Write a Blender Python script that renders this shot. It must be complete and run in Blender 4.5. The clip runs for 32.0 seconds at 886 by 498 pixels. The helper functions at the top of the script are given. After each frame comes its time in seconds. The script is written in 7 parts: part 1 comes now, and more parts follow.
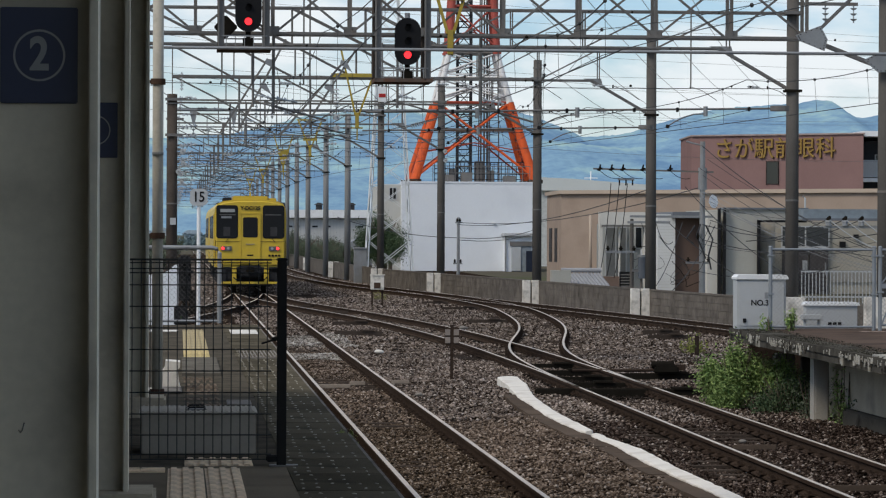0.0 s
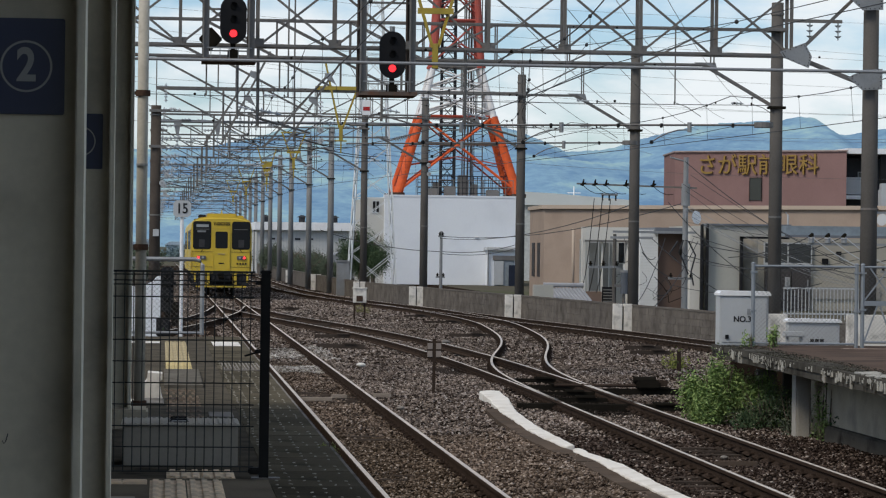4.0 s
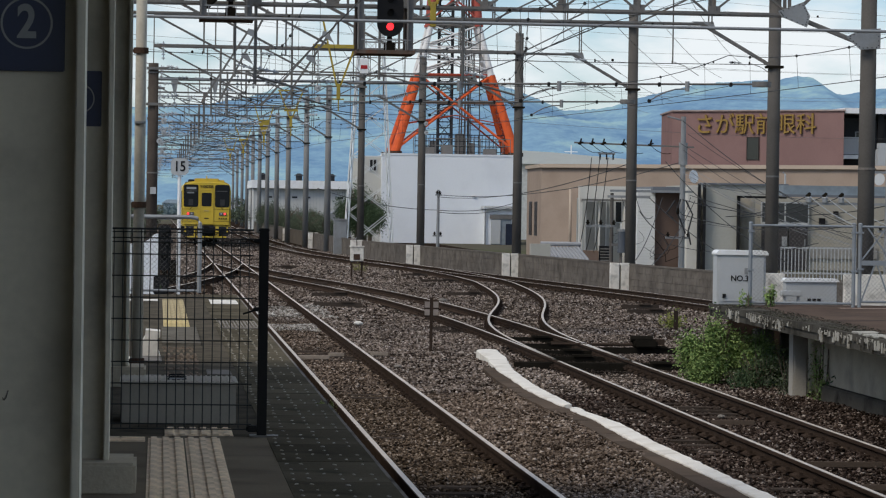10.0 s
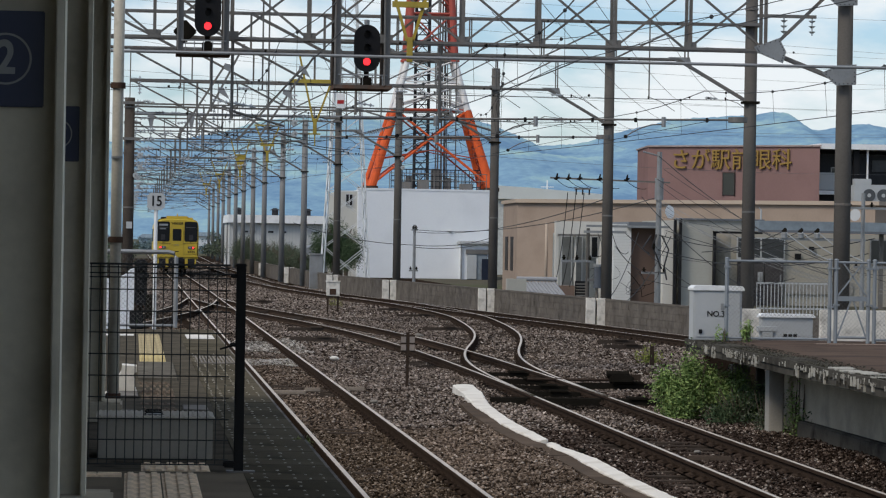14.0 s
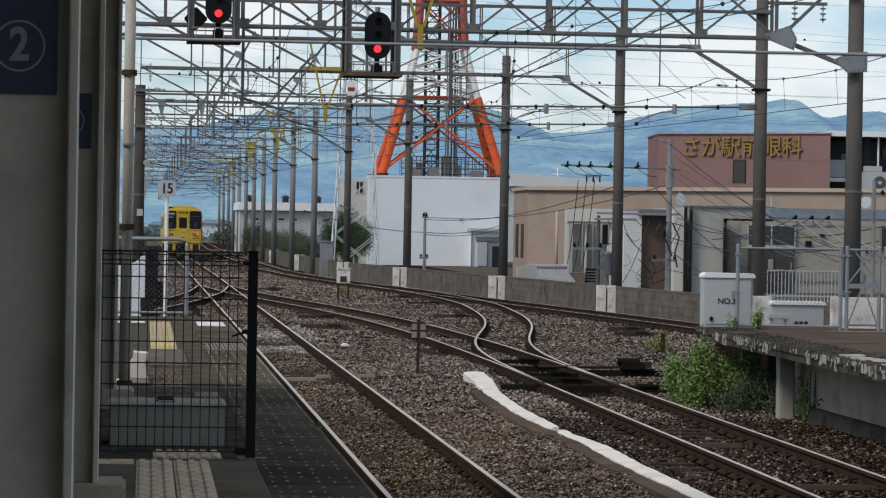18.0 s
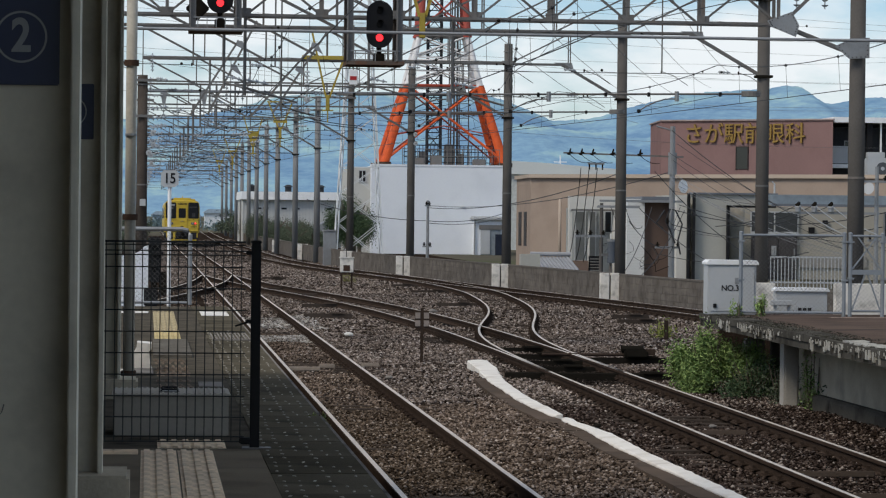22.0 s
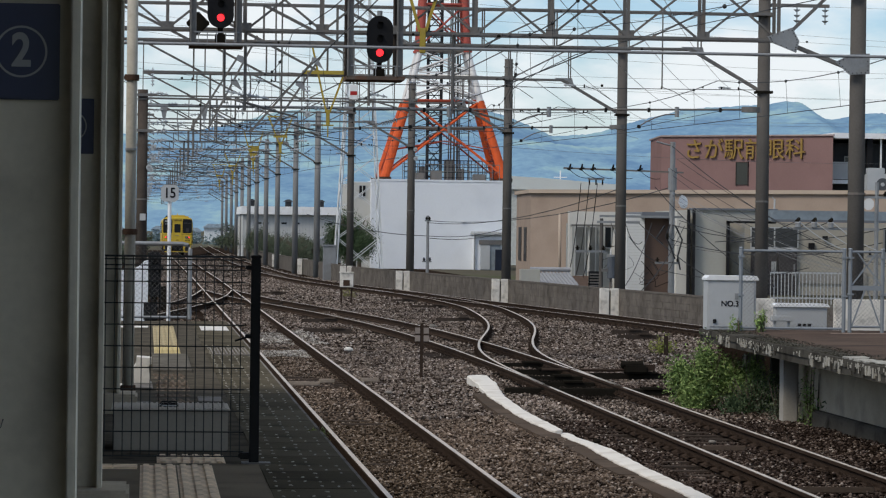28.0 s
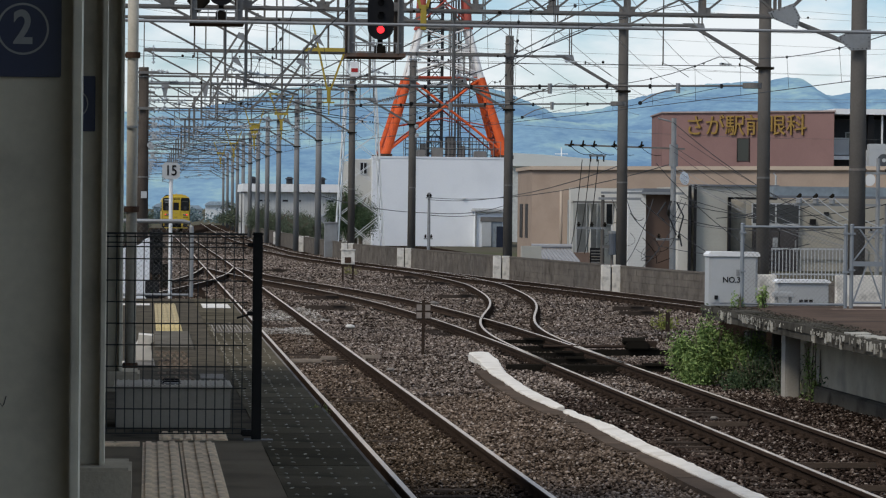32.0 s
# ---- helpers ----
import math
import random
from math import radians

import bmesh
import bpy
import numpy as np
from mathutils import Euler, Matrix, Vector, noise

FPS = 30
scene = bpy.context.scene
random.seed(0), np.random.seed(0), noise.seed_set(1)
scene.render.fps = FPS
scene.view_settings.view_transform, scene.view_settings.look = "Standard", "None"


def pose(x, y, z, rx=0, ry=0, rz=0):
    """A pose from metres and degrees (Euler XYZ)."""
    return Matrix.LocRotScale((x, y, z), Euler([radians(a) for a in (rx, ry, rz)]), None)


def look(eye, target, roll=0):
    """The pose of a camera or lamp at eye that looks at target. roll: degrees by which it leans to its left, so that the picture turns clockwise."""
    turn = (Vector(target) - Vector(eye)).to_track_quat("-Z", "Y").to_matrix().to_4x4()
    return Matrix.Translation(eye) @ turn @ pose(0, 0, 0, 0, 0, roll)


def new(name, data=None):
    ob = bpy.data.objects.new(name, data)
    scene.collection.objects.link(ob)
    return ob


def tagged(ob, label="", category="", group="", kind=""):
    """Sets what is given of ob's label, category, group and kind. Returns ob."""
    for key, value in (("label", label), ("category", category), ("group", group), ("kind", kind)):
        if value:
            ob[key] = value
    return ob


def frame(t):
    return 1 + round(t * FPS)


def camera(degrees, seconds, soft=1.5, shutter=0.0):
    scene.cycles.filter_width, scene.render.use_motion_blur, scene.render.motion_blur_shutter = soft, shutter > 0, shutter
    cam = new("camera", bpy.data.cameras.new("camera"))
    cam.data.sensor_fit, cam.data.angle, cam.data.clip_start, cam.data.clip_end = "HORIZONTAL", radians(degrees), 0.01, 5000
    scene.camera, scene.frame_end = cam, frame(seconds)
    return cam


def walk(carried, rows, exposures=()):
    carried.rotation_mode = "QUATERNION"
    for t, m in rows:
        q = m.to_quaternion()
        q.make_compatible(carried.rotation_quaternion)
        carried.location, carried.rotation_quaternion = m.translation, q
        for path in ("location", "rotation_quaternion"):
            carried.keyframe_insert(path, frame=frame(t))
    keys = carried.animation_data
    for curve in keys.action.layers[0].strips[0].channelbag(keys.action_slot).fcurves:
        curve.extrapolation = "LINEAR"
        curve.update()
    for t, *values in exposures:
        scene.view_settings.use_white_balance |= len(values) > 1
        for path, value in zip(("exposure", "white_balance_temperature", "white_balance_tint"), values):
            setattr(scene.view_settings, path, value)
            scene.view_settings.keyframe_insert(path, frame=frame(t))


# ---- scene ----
cam = camera(16.39, 32.0, soft=1.2)
# seconds, x, z, yaw, pitch, roll of the hand-held camera on the platform
ROWS = [
    (0.0, 0.001, 1.401, -4.914, -0.305, -0.252),
    (0.5, 0.002, 1.402, -4.937, -0.254, -0.109),
    (1.0, 0.004, 1.402, -5.003, -0.212, -0.256),
    (1.5, 0.004, 1.403, -5.037, -0.228, -0.406),
    (2.0, 0.000, 1.403, -5.006, -0.151, -0.282),
    (2.5, -0.005, 1.403, -5.089, -0.048, -0.629),
    (4.5, -0.009, 1.403, -5.256, -0.055, -0.747),
    (5.0, -0.012, 1.402, -5.306, -0.113, -0.842),
    (5.5, -0.014, 1.403, -5.411, -0.168, -1.102),
    (6.0, -0.017, 1.403, -5.460, -0.177, -1.123),
    (6.5, -0.018, 1.403, -5.422, -0.246, -1.052),
    (7.0, -0.018, 1.403, -5.406, -0.340, -0.955),
    (7.5, -0.016, 1.402, -5.437, -0.428, -0.938),
    (8.0, -0.015, 1.401, -5.479, -0.510, -0.909),
    (8.5, -0.015, 1.401, -5.454, -0.573, -0.935),
    (9.0, -0.016, 1.401, -5.422, -0.636, -0.960),
    (9.5, -0.017, 1.401, -5.361, -0.739, -0.957),
    (10.0, -0.017, 1.401, -5.294, -0.817, -0.880),
    (10.5, -0.016, 1.400, -5.290, -0.874, -0.895),
    (11.0, -0.016, 1.400, -5.287, -0.880, -0.917),
    (11.5, -0.016, 1.401, -5.324, -0.866, -0.840),
    (12.0, -0.018, 1.403, -5.452, -0.795, -0.860),
    (12.5, -0.022, 1.404, -5.506, -0.621, -0.908),
    (13.0, -0.025, 1.405, -5.564, -0.437, -1.034),
    (13.5, -0.026, 1.405, -5.667, -0.266, -1.029),
    (14.0, -0.025, 1.405, -5.742, -0.161, -0.962),
    (14.5, -0.027, 1.404, -5.724, -0.135, -0.915),
    (16.5, -0.031, 1.403, -5.715, -0.246, -0.876),
    (17.0, -0.034, 1.403, -5.655, -0.269, -0.898),
    (17.5, -0.035, 1.404, -5.589, -0.330, -0.914),
    (18.0, -0.034, 1.404, -5.551, -0.400, -0.963),
    (18.5, -0.034, 1.404, -5.511, -0.479, -0.876),
    (19.0, -0.033, 1.404, -5.510, -0.568, -0.852),
    (19.5, -0.034, 1.404, -5.507, -0.643, -0.823),
    (20.0, -0.034, 1.405, -5.508, -0.643, -0.793),
    (20.5, -0.033, 1.405, -5.511, -0.647, -0.706),
    (21.0, -0.034, 1.405, -5.508, -0.657, -0.722),
    (21.5, -0.034, 1.405, -5.484, -0.644, -0.605),
    (22.0, -0.034, 1.405, -5.496, -0.617, -0.649),
    (22.5, -0.035, 1.405, -5.457, -0.635, -0.679),
    (23.0, -0.036, 1.406, -5.443, -0.642, -0.731),
    (23.5, -0.036, 1.406, -5.420, -0.643, -0.719),
    (24.0, -0.035, 1.405, -5.428, -0.632, -0.798),
    (24.5, -0.034, 1.405, -5.494, -0.537, -0.825),
    (25.0, -0.033, 1.406, -5.576, -0.347, -0.778),
    (25.5, -0.032, 1.405, -5.636, -0.238, -0.827),
    (27.5, -0.032, 1.406, -5.524, -0.292, -0.747),
    (28.0, -0.033, 1.406, -5.496, -0.337, -0.751),
    (28.5, -0.034, 1.405, -5.446, -0.419, -0.762),
    (29.0, -0.033, 1.404, -5.394, -0.481, -0.766),
    (29.5, -0.032, 1.404, -5.344, -0.533, -0.821),
    (30.0, -0.032, 1.404, -5.313, -0.593, -0.801),
    (30.5, -0.032, 1.404, -5.278, -0.660, -0.739),
    (31.0, -0.033, 1.404, -5.298, -0.723, -0.739),
    (31.5, -0.035, 1.404, -5.414, -0.715, -0.689),
    (32.0, -0.036, 1.404, -5.474, -0.765, -0.602),
]
walk(cam, [(t, pose(x, 0, z, 90 + pitch, roll, yaw)) for t, x, z, yaw, pitch, roll in ROWS])
scene.view_settings.exposure = 0.0

# ---- light: bright, thinly clouded afternoon ----
SUN_EL, SUN_AZ = radians(46), radians(236)
world = bpy.data.worlds.new("sky")
scene.world = world
world.use_nodes = True
wn, wl = world.node_tree.nodes, world.node_tree.links
wn.clear()
w_out = wn.new("ShaderNodeOutputWorld")
w_bg = wn.new("ShaderNodeBackground")
w_sky = wn.new("ShaderNodeTexSky")
w_sky.sky_type = "NISHITA"
w_sky.sun_disc = False
w_sky.sun_elevation, w_sky.sun_rotation = SUN_EL, SUN_AZ
w_sky.dust_density = 0.6
w_co = wn.new("ShaderNodeTexCoord")
w_map = wn.new("ShaderNodeMapping")
w_map.inputs["Scale"].default_value = (1.0, 1.0, 2.6)
w_noise = wn.new("ShaderNodeTexNoise")
w_noise.inputs["Scale"].default_value = 13.0
w_noise.inputs["Detail"].default_value = 10.0
w_noise.inputs["Roughness"].default_value = 0.55
w_ramp = wn.new("ShaderNodeValToRGB")
w_ramp.color_ramp.elements[0].position, w_ramp.color_ramp.elements[1].position = 0.43, 0.62
w_mix = wn.new("ShaderNodeMixRGB")
w_mix.inputs[2].default_value = (7.9, 8.4, 8.7, 1)
wl.new(w_co.outputs["Generated"], w_map.inputs["Vector"])
wl.new(w_map.outputs["Vector"], w_noise.inputs["Vector"])
wl.new(w_noise.outputs["Fac"], w_ramp.inputs["Fac"])
wl.new(w_ramp.outputs["Color"], w_mix.inputs[0])
w_tint = wn.new("ShaderNodeMixRGB")
w_tint.blend_type = "MULTIPLY"
w_tint.inputs[0].default_value = 1.0
w_tint.inputs[2].default_value = (0.82, 0.97, 1.2, 1)
wl.new(w_sky.outputs["Color"], w_tint.inputs[1])
wl.new(w_tint.outputs["Color"], w_mix.inputs[1])
wl.new(w_mix.outputs["Color"], w_bg.inputs["Color"])
w_bg.inputs["Strength"].default_value = 0.108
wl.new(w_bg.outputs["Background"], w_out.inputs["Surface"])
sun = new("sun", bpy.data.lights.new("sun", "SUN"))
sun.data.energy, sun.data.angle, sun.data.color = 2.1, radians(18), (1.0, 0.92, 0.8)
sun.matrix_world = look((0, 0, 60), Vector((0, 0, 60)) - Vector((math.sin(SUN_AZ) * math.cos(SUN_EL), math.cos(SUN_AZ) * math.cos(SUN_EL), math.sin(SUN_EL))))


# ---- materials ----
def mat(name, col, rough=0.7, var=0.25, scale=4.0, grain=60.0, bump=0.15, metal=0.0, stain=None, amount=0.4, piece=0.0, emit=0.0):
    """A surface with broad blotches, fine grain, a stain colour in patches and, for pieces, a tone of its own."""
    m = bpy.data.materials.new(name)
    m.use_nodes = True
    n, l = m.node_tree.nodes, m.node_tree.links
    b = n["Principled BSDF"]
    co = n.new("ShaderNodeTexCoord")
    big, fine = n.new("ShaderNodeTexNoise"), n.new("ShaderNodeTexNoise")
    big.inputs["Scale"].default_value, big.inputs["Detail"].default_value = scale, 5
    fine.inputs["Scale"].default_value, fine.inputs["Detail"].default_value = grain, 4
    for x in (big, fine):
        l.new(co.outputs["Object"], x.inputs["Vector"])
    add = n.new("ShaderNodeMath")
    add.operation = "MULTIPLY_ADD"
    l.new(fine.outputs["Fac"], add.inputs[0])
    add.inputs[1].default_value = 0.6
    l.new(big.outputs["Fac"], add.inputs[2])
    ramp = n.new("ShaderNodeMapRange")
    ramp.inputs["From Min"].default_value, ramp.inputs["From Max"].default_value = 0.45, 1.15
    ramp.inputs["To Min"].default_value, ramp.inputs["To Max"].default_value = 1 - var, 1 + var
    l.new(add.outputs[0], ramp.inputs["Value"])
    tone = ramp.outputs["Result"]
    if piece:
        info, pr, mul = n.new("ShaderNodeObjectInfo"), n.new("ShaderNodeMapRange"), n.new("ShaderNodeMath")
        pr.inputs["To Min"].default_value, pr.inputs["To Max"].default_value = 1 - piece, 1 + piece
        l.new(info.outputs["Random"], pr.inputs["Value"])
        mul.operation = "MULTIPLY"
        l.new(tone, mul.inputs[0])
        l.new(pr.outputs["Result"], mul.inputs[1])
        tone = mul.outputs[0]
    mix = n.new("ShaderNodeMixRGB")
    mix.blend_type = "MULTIPLY"
    mix.inputs[0].default_value = 1
    mix.inputs[1].default_value = (*col, 1)
    l.new(tone, mix.inputs[2])
    out = mix.outputs["Color"]
    if stain:
        pat, pr2, mx = n.new("ShaderNodeTexNoise"), n.new("ShaderNodeMapRange"), n.new("ShaderNodeMixRGB")
        pat.inputs["Scale"].default_value, pat.inputs["Detail"].default_value = scale * 1.7, 8
        l.new(co.outputs["Object"], pat.inputs["Vector"])
        pr2.inputs["From Min"].default_value, pr2.inputs["From Max"].default_value = 0.5, 0.72
        pr2.inputs["To Max"].default_value = amount
        l.new(pat.outputs["Fac"], pr2.inputs["Value"])
        l.new(pr2.outputs["Result"], mx.inputs[0])
        l.new(out, mx.inputs[1])
        mx.inputs[2].default_value = (*stain, 1)
        out = mx.outputs["Color"]
    l.new(out, b.inputs["Base Color"])
    b.inputs["Roughness"].default_value, b.inputs["Metallic"].default_value = rough, metal
    b.inputs["Specular IOR Level"].default_value = 0.5 if rough < 0.5 else 0.2 if rough < 0.75 else 0.0
    if bump:
        bp = n.new("ShaderNodeBump")
        bp.inputs["Strength"].default_value, bp.inputs["Distance"].default_value = bump, 0.02
        l.new(add.outputs[0], bp.inputs["Height"])
        l.new(bp.outputs["Normal"], b.inputs["Normal"])
    if emit:
        b.inputs["Emission Color"].default_value = (*col, 1)
        b.inputs["Emission Strength"].default_value = emit
    return m


def island_mat(name, a, c, rough=0.85, stops=()):
    """Loose pieces joined in one mesh, each with a tone between two colours."""
    m = bpy.data.materials.new(name)
    m.use_nodes = True
    n, l = m.node_tree.nodes, m.node_tree.links
    g, r, co, nz, mx = n.new("ShaderNodeNewGeometry"), n.new("ShaderNodeValToRGB"), n.new("ShaderNodeTexCoord"), n.new("ShaderNodeTexNoise"), n.new("ShaderNodeMixRGB")
    r.color_ramp.elements[0].color, r.color_ramp.elements[1].color = (*a, 1), (*c, 1)
    for at, col in stops:
        r.color_ramp.elements.new(at).color = (*col, 1)
    nz.inputs["Scale"].default_value = 0.6
    nz.inputs["Detail"].default_value = 5
    mx.blend_type = "MULTIPLY"
    mx.inputs[0].default_value = 0.7
    l.new(co.outputs["Object"], nz.inputs["Vector"])
    l.new(g.outputs["Random Per Island"], r.inputs["Fac"])
    l.new(r.outputs["Color"], mx.inputs[1])
    up = n.new("ShaderNodeMapRange")
    up.inputs["From Min"].default_value, up.inputs["From Max"].default_value = 0.3, 0.7
    up.inputs["To Min"].default_value, up.inputs["To Max"].default_value = 0.55, 1.3
    l.new(nz.outputs["Fac"], up.inputs["Value"])
    l.new(up.outputs["Result"], mx.inputs[2])
    l.new(mx.outputs["Color"], n["Principled BSDF"].inputs["Base Color"])
    n["Principled BSDF"].inputs["Roughness"].default_value = rough
    n["Principled BSDF"].inputs["Specular IOR Level"].default_value = 0.0
    return m


BALLAST_BED = mat("ballast_bed", (0.026, 0.018, 0.013), 0.95, 0.4, 0.35, 22, 1.0, stain=(0.05, 0.04, 0.034), amount=0.6)
STONES = island_mat("ballast_stone", (0.014, 0.01, 0.007), (0.44, 0.37, 0.31), stops=((0.25, (0.07, 0.05, 0.037)), (0.7, (0.196, 0.149, 0.114)), (0.92, (0.28, 0.215, 0.17))))
# darker brown stones for the right of the yard
DARK_STONES = island_mat("dark_ballast_stone", (0.008, 0.006, 0.0045), (0.4, 0.34, 0.29), stops=((0.4, (0.036, 0.025, 0.02)), (0.8, (0.086, 0.063, 0.051)), (0.95, (0.18, 0.14, 0.116))))
GREASY_STONES = island_mat("greasy_ballast_stone", (0.006, 0.005, 0.004), (0.045, 0.036, 0.03))
GREY_STONES = island_mat("grey_ballast_stone", (0.02, 0.016, 0.013), (0.42, 0.38, 0.33), stops=((0.35, (0.085, 0.068, 0.056)), (0.75, (0.17, 0.14, 0.118)), (0.93, (0.25, 0.21, 0.18))))
PALE_STONES = island_mat("pale_ballast_stone", (0.1, 0.086, 0.072), (0.62, 0.58, 0.52), stops=((0.5, (0.34, 0.31, 0.275)),))
BED_STONES = island_mat("brown_ballast_stone", (0.012, 0.009, 0.006), (0.4, 0.33, 0.27), stops=((0.25, (0.045, 0.032, 0.022)), (0.7, (0.125, 0.092, 0.066)), (0.93, (0.22, 0.17, 0.13))))
DRY_STONES = island_mat("dry_ballast_stone", (0.016, 0.012, 0.009), (0.55, 0.48, 0.42), stops=((0.25, (0.07, 0.052, 0.042)), (0.65, (0.225, 0.18, 0.148)), (0.92, (0.35, 0.285, 0.24))))
EARTH = mat("earth", (0.11, 0.1, 0.075), 0.95, 0.35, 0.02, 1.2, 0.5, stain=(0.07, 0.09, 0.04), amount=0.6)
RAIL_HEAD = mat("worn_rail_steel", (0.62, 0.53, 0.43), 0.5, 0.2, 2, 40, 0.05, metal=0.5)
RAIL_RUST = mat("rusty_rail_steel", (0.048, 0.034, 0.026), 0.8, 0.3, 3, 50, 0.3)
SLEEPER = mat("weathered_sleeper", (0.06, 0.047, 0.038), 0.9, 0.35, 3, 40, 0.5, piece=0.2)
BLACK_STEEL = mat("greasy_black_steel", (0.016, 0.014, 0.011), 0.85, 0.3, 3, 40, 0.3)
ASPHALT = mat("platform_asphalt", (0.18, 0.15, 0.11), 0.9, 0.25, 1.2, 120, 0.4, stain=(0.11, 0.093, 0.07), amount=0.7)
OLD_ASPHALT = mat("old_patched_asphalt", (0.088, 0.077, 0.06), 0.92, 0.4, 2.2, 90, 0.5, stain=(0.04, 0.037, 0.03), amount=0.85)
EDGE_SLAB = mat("dark_edge_slab", (0.1, 0.087, 0.063), 0.8, 0.35, 1.5, 90, 0.4, piece=0.22, stain=(0.045, 0.043, 0.033), amount=0.8)
CONCRETE = mat("weathered_concrete", (0.22, 0.2, 0.175), 0.9, 0.25, 1.2, 50, 0.3, stain=(0.06, 0.056, 0.05), amount=0.85)
BLOCK = mat("grey_wall_block", (0.16, 0.14, 0.12), 0.92, 0.4, 1.6, 60, 0.4, piece=0.14, stain=(0.075, 0.066, 0.058), amount=0.8)
MORTAR = mat("wall_mortar", (0.13, 0.115, 0.1), 0.95, 0.25, 2, 60, 0.3)
WHITE_PAINT = mat("flaking_white_paint", (0.7, 0.66, 0.59), 0.7, 0.12, 3, 40, 0.3, stain=(0.22, 0.2, 0.17), amount=0.7)
TILE_TAN = mat("worn_tactile_tile", (0.78, 0.62, 0.44), 0.85, 0.3, 6, 60, 0.2, piece=0.08, stain=(0.2, 0.17, 0.14), amount=0.5)
TILE_WORN = mat("faded_yellow_tactile_tile", (0.4, 0.33, 0.2), 0.85, 0.25, 6, 60, 0.2, piece=0.12, stain=(0.2, 0.17, 0.13), amount=0.6)
TILE_YELLOW = mat("yellow_tactile_tile", (0.5, 0.4, 0.2), 0.8, 0.2, 6, 60, 0.2, piece=0.1, stain=(0.42, 0.33, 0.2), amount=0.6)
COLUMN = mat("grey_green_painted_steel", (0.57, 0.525, 0.42), 0.7, 0.14, 1.3, 30, 0.06, stain=(0.13, 0.12, 0.1), amount=0.5)
DARK_STEEL = mat("black_painted_steel", (0.013, 0.0125, 0.012), 0.72, 0.2, 5, 60, 0.1)
GALV = mat("galvanised_steel", (0.27, 0.275, 0.275), 0.5, 0.2, 2, 40, 0.1, metal=0.4, stain=(0.22, 0.2, 0.185), amount=0.5)
GALV_DARK = mat("weathered_galvanised_steel", (0.165, 0.158, 0.148), 0.6, 0.25, 1.2, 30, 0.15, metal=0.3, stain=(0.2, 0.15, 0.11), amount=0.5)
RUST = mat("rust", (0.07, 0.045, 0.033), 0.9, 0.35, 6, 50, 0.4)
POLE = mat("concrete_pole", (0.102, 0.094, 0.085), 0.85, 0.2, 0.8, 30, 0.2, stain=(0.08, 0.073, 0.065), amount=0.6)
YELLOW_STEEL = mat("yellow_painted_steel", (0.37, 0.28, 0.05), 0.65, 0.2, 3, 40, 0.1, stain=(0.3, 0.22, 0.08), amount=0.4)
NAVY = mat("navy_sign_plate", (0.022, 0.032, 0.075), 0.45, 0.1, 3, 40, 0.0)
SIGN_GREY = mat("faded_sign_white", (0.3, 0.31, 0.31), 0.6, 0.08, 3, 40, 0.0)
BLACK = mat("black_paint", (0.009, 0.009, 0.01), 0.7, 0.15, 4, 50, 0.05)
WHITE = mat("white_enamel", (0.78, 0.78, 0.77), 0.45, 0.06, 2, 30, 0.05, stain=(0.55, 0.53, 0.48), amount=0.3)
CABINET = mat("pale_grey_cabinet_paint", (0.42, 0.43, 0.43), 0.45, 0.06, 2, 30, 0.05, stain=(0.42, 0.42, 0.4), amount=0.35)
RED_LAMP = mat("lit_red_lens", (1.0, 0.022, 0.03), 0.3, 0.0, 1, 1, 0, emit=1.7)
TAIL_LAMP = mat("lit_tail_lamp", (1.0, 0.03, 0.03), 0.3, 0.0, 1, 1, 0, emit=3.0)
LENS = mat("unlit_lens", (0.009, 0.009, 0.009), 0.75, 0.1, 4, 40, 0.0)
TRAIN_YELLOW = mat("train_yellow_paint", (0.55, 0.385, 0.03), 0.42, 0.07, 1.5, 20, 0.03, stain=(0.4, 0.3, 0.06), amount=0.3)
TRAIN_DARK = mat("train_underframe", (0.03, 0.03, 0.032), 0.75, 0.3, 3, 30, 0.2)
TRAIN_ROOF = mat("train_roof", (0.32, 0.31, 0.28), 0.7, 0.2, 2, 30, 0.1)
GLASS = mat("dark_window_glass", (0.012, 0.015, 0.018), 0.08, 0.1, 2, 20, 0.0)
TRAIN_GLASS = mat("tinted_train_glass", (0.009, 0.01, 0.011), 0.55, 0.3, 2, 20, 0.0)
WHITE_WALL = mat("white_building_wall", (0.73, 0.75, 0.77), 0.8, 0.04, 0.25, 8, 0.05, stain=(0.55, 0.57, 0.6), amount=0.35)
TAN_WALL = mat("tan_render_wall", (0.33, 0.258, 0.205), 0.85, 0.09, 0.5, 14, 0.12, stain=(0.25, 0.19, 0.15), amount=0.5)
PINK_WALL = mat("dusky_pink_wall", (0.235, 0.145, 0.133), 0.85, 0.1, 0.5, 14, 0.1, stain=(0.2, 0.12, 0.11), amount=0.5)
GREY_WALL = mat("warm_grey_wall", (0.4, 0.39, 0.345), 0.85, 0.07, 0.4, 12, 0.1, stain=(0.33, 0.31, 0.28), amount=0.4)
BROWN_DOOR = mat("brown_panel", (0.11, 0.075, 0.06), 0.7, 0.15, 1, 20, 0.1)
ROOF_DARK = mat("dark_metal_roof", (0.13, 0.14, 0.155), 0.55, 0.15, 1, 20, 0.1)
GOLD = mat("gold_sign_letter", (0.27, 0.17, 0.045), 0.5, 0.1, 3, 20, 0.0)
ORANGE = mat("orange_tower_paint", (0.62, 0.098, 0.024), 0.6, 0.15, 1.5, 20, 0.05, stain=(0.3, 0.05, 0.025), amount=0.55)
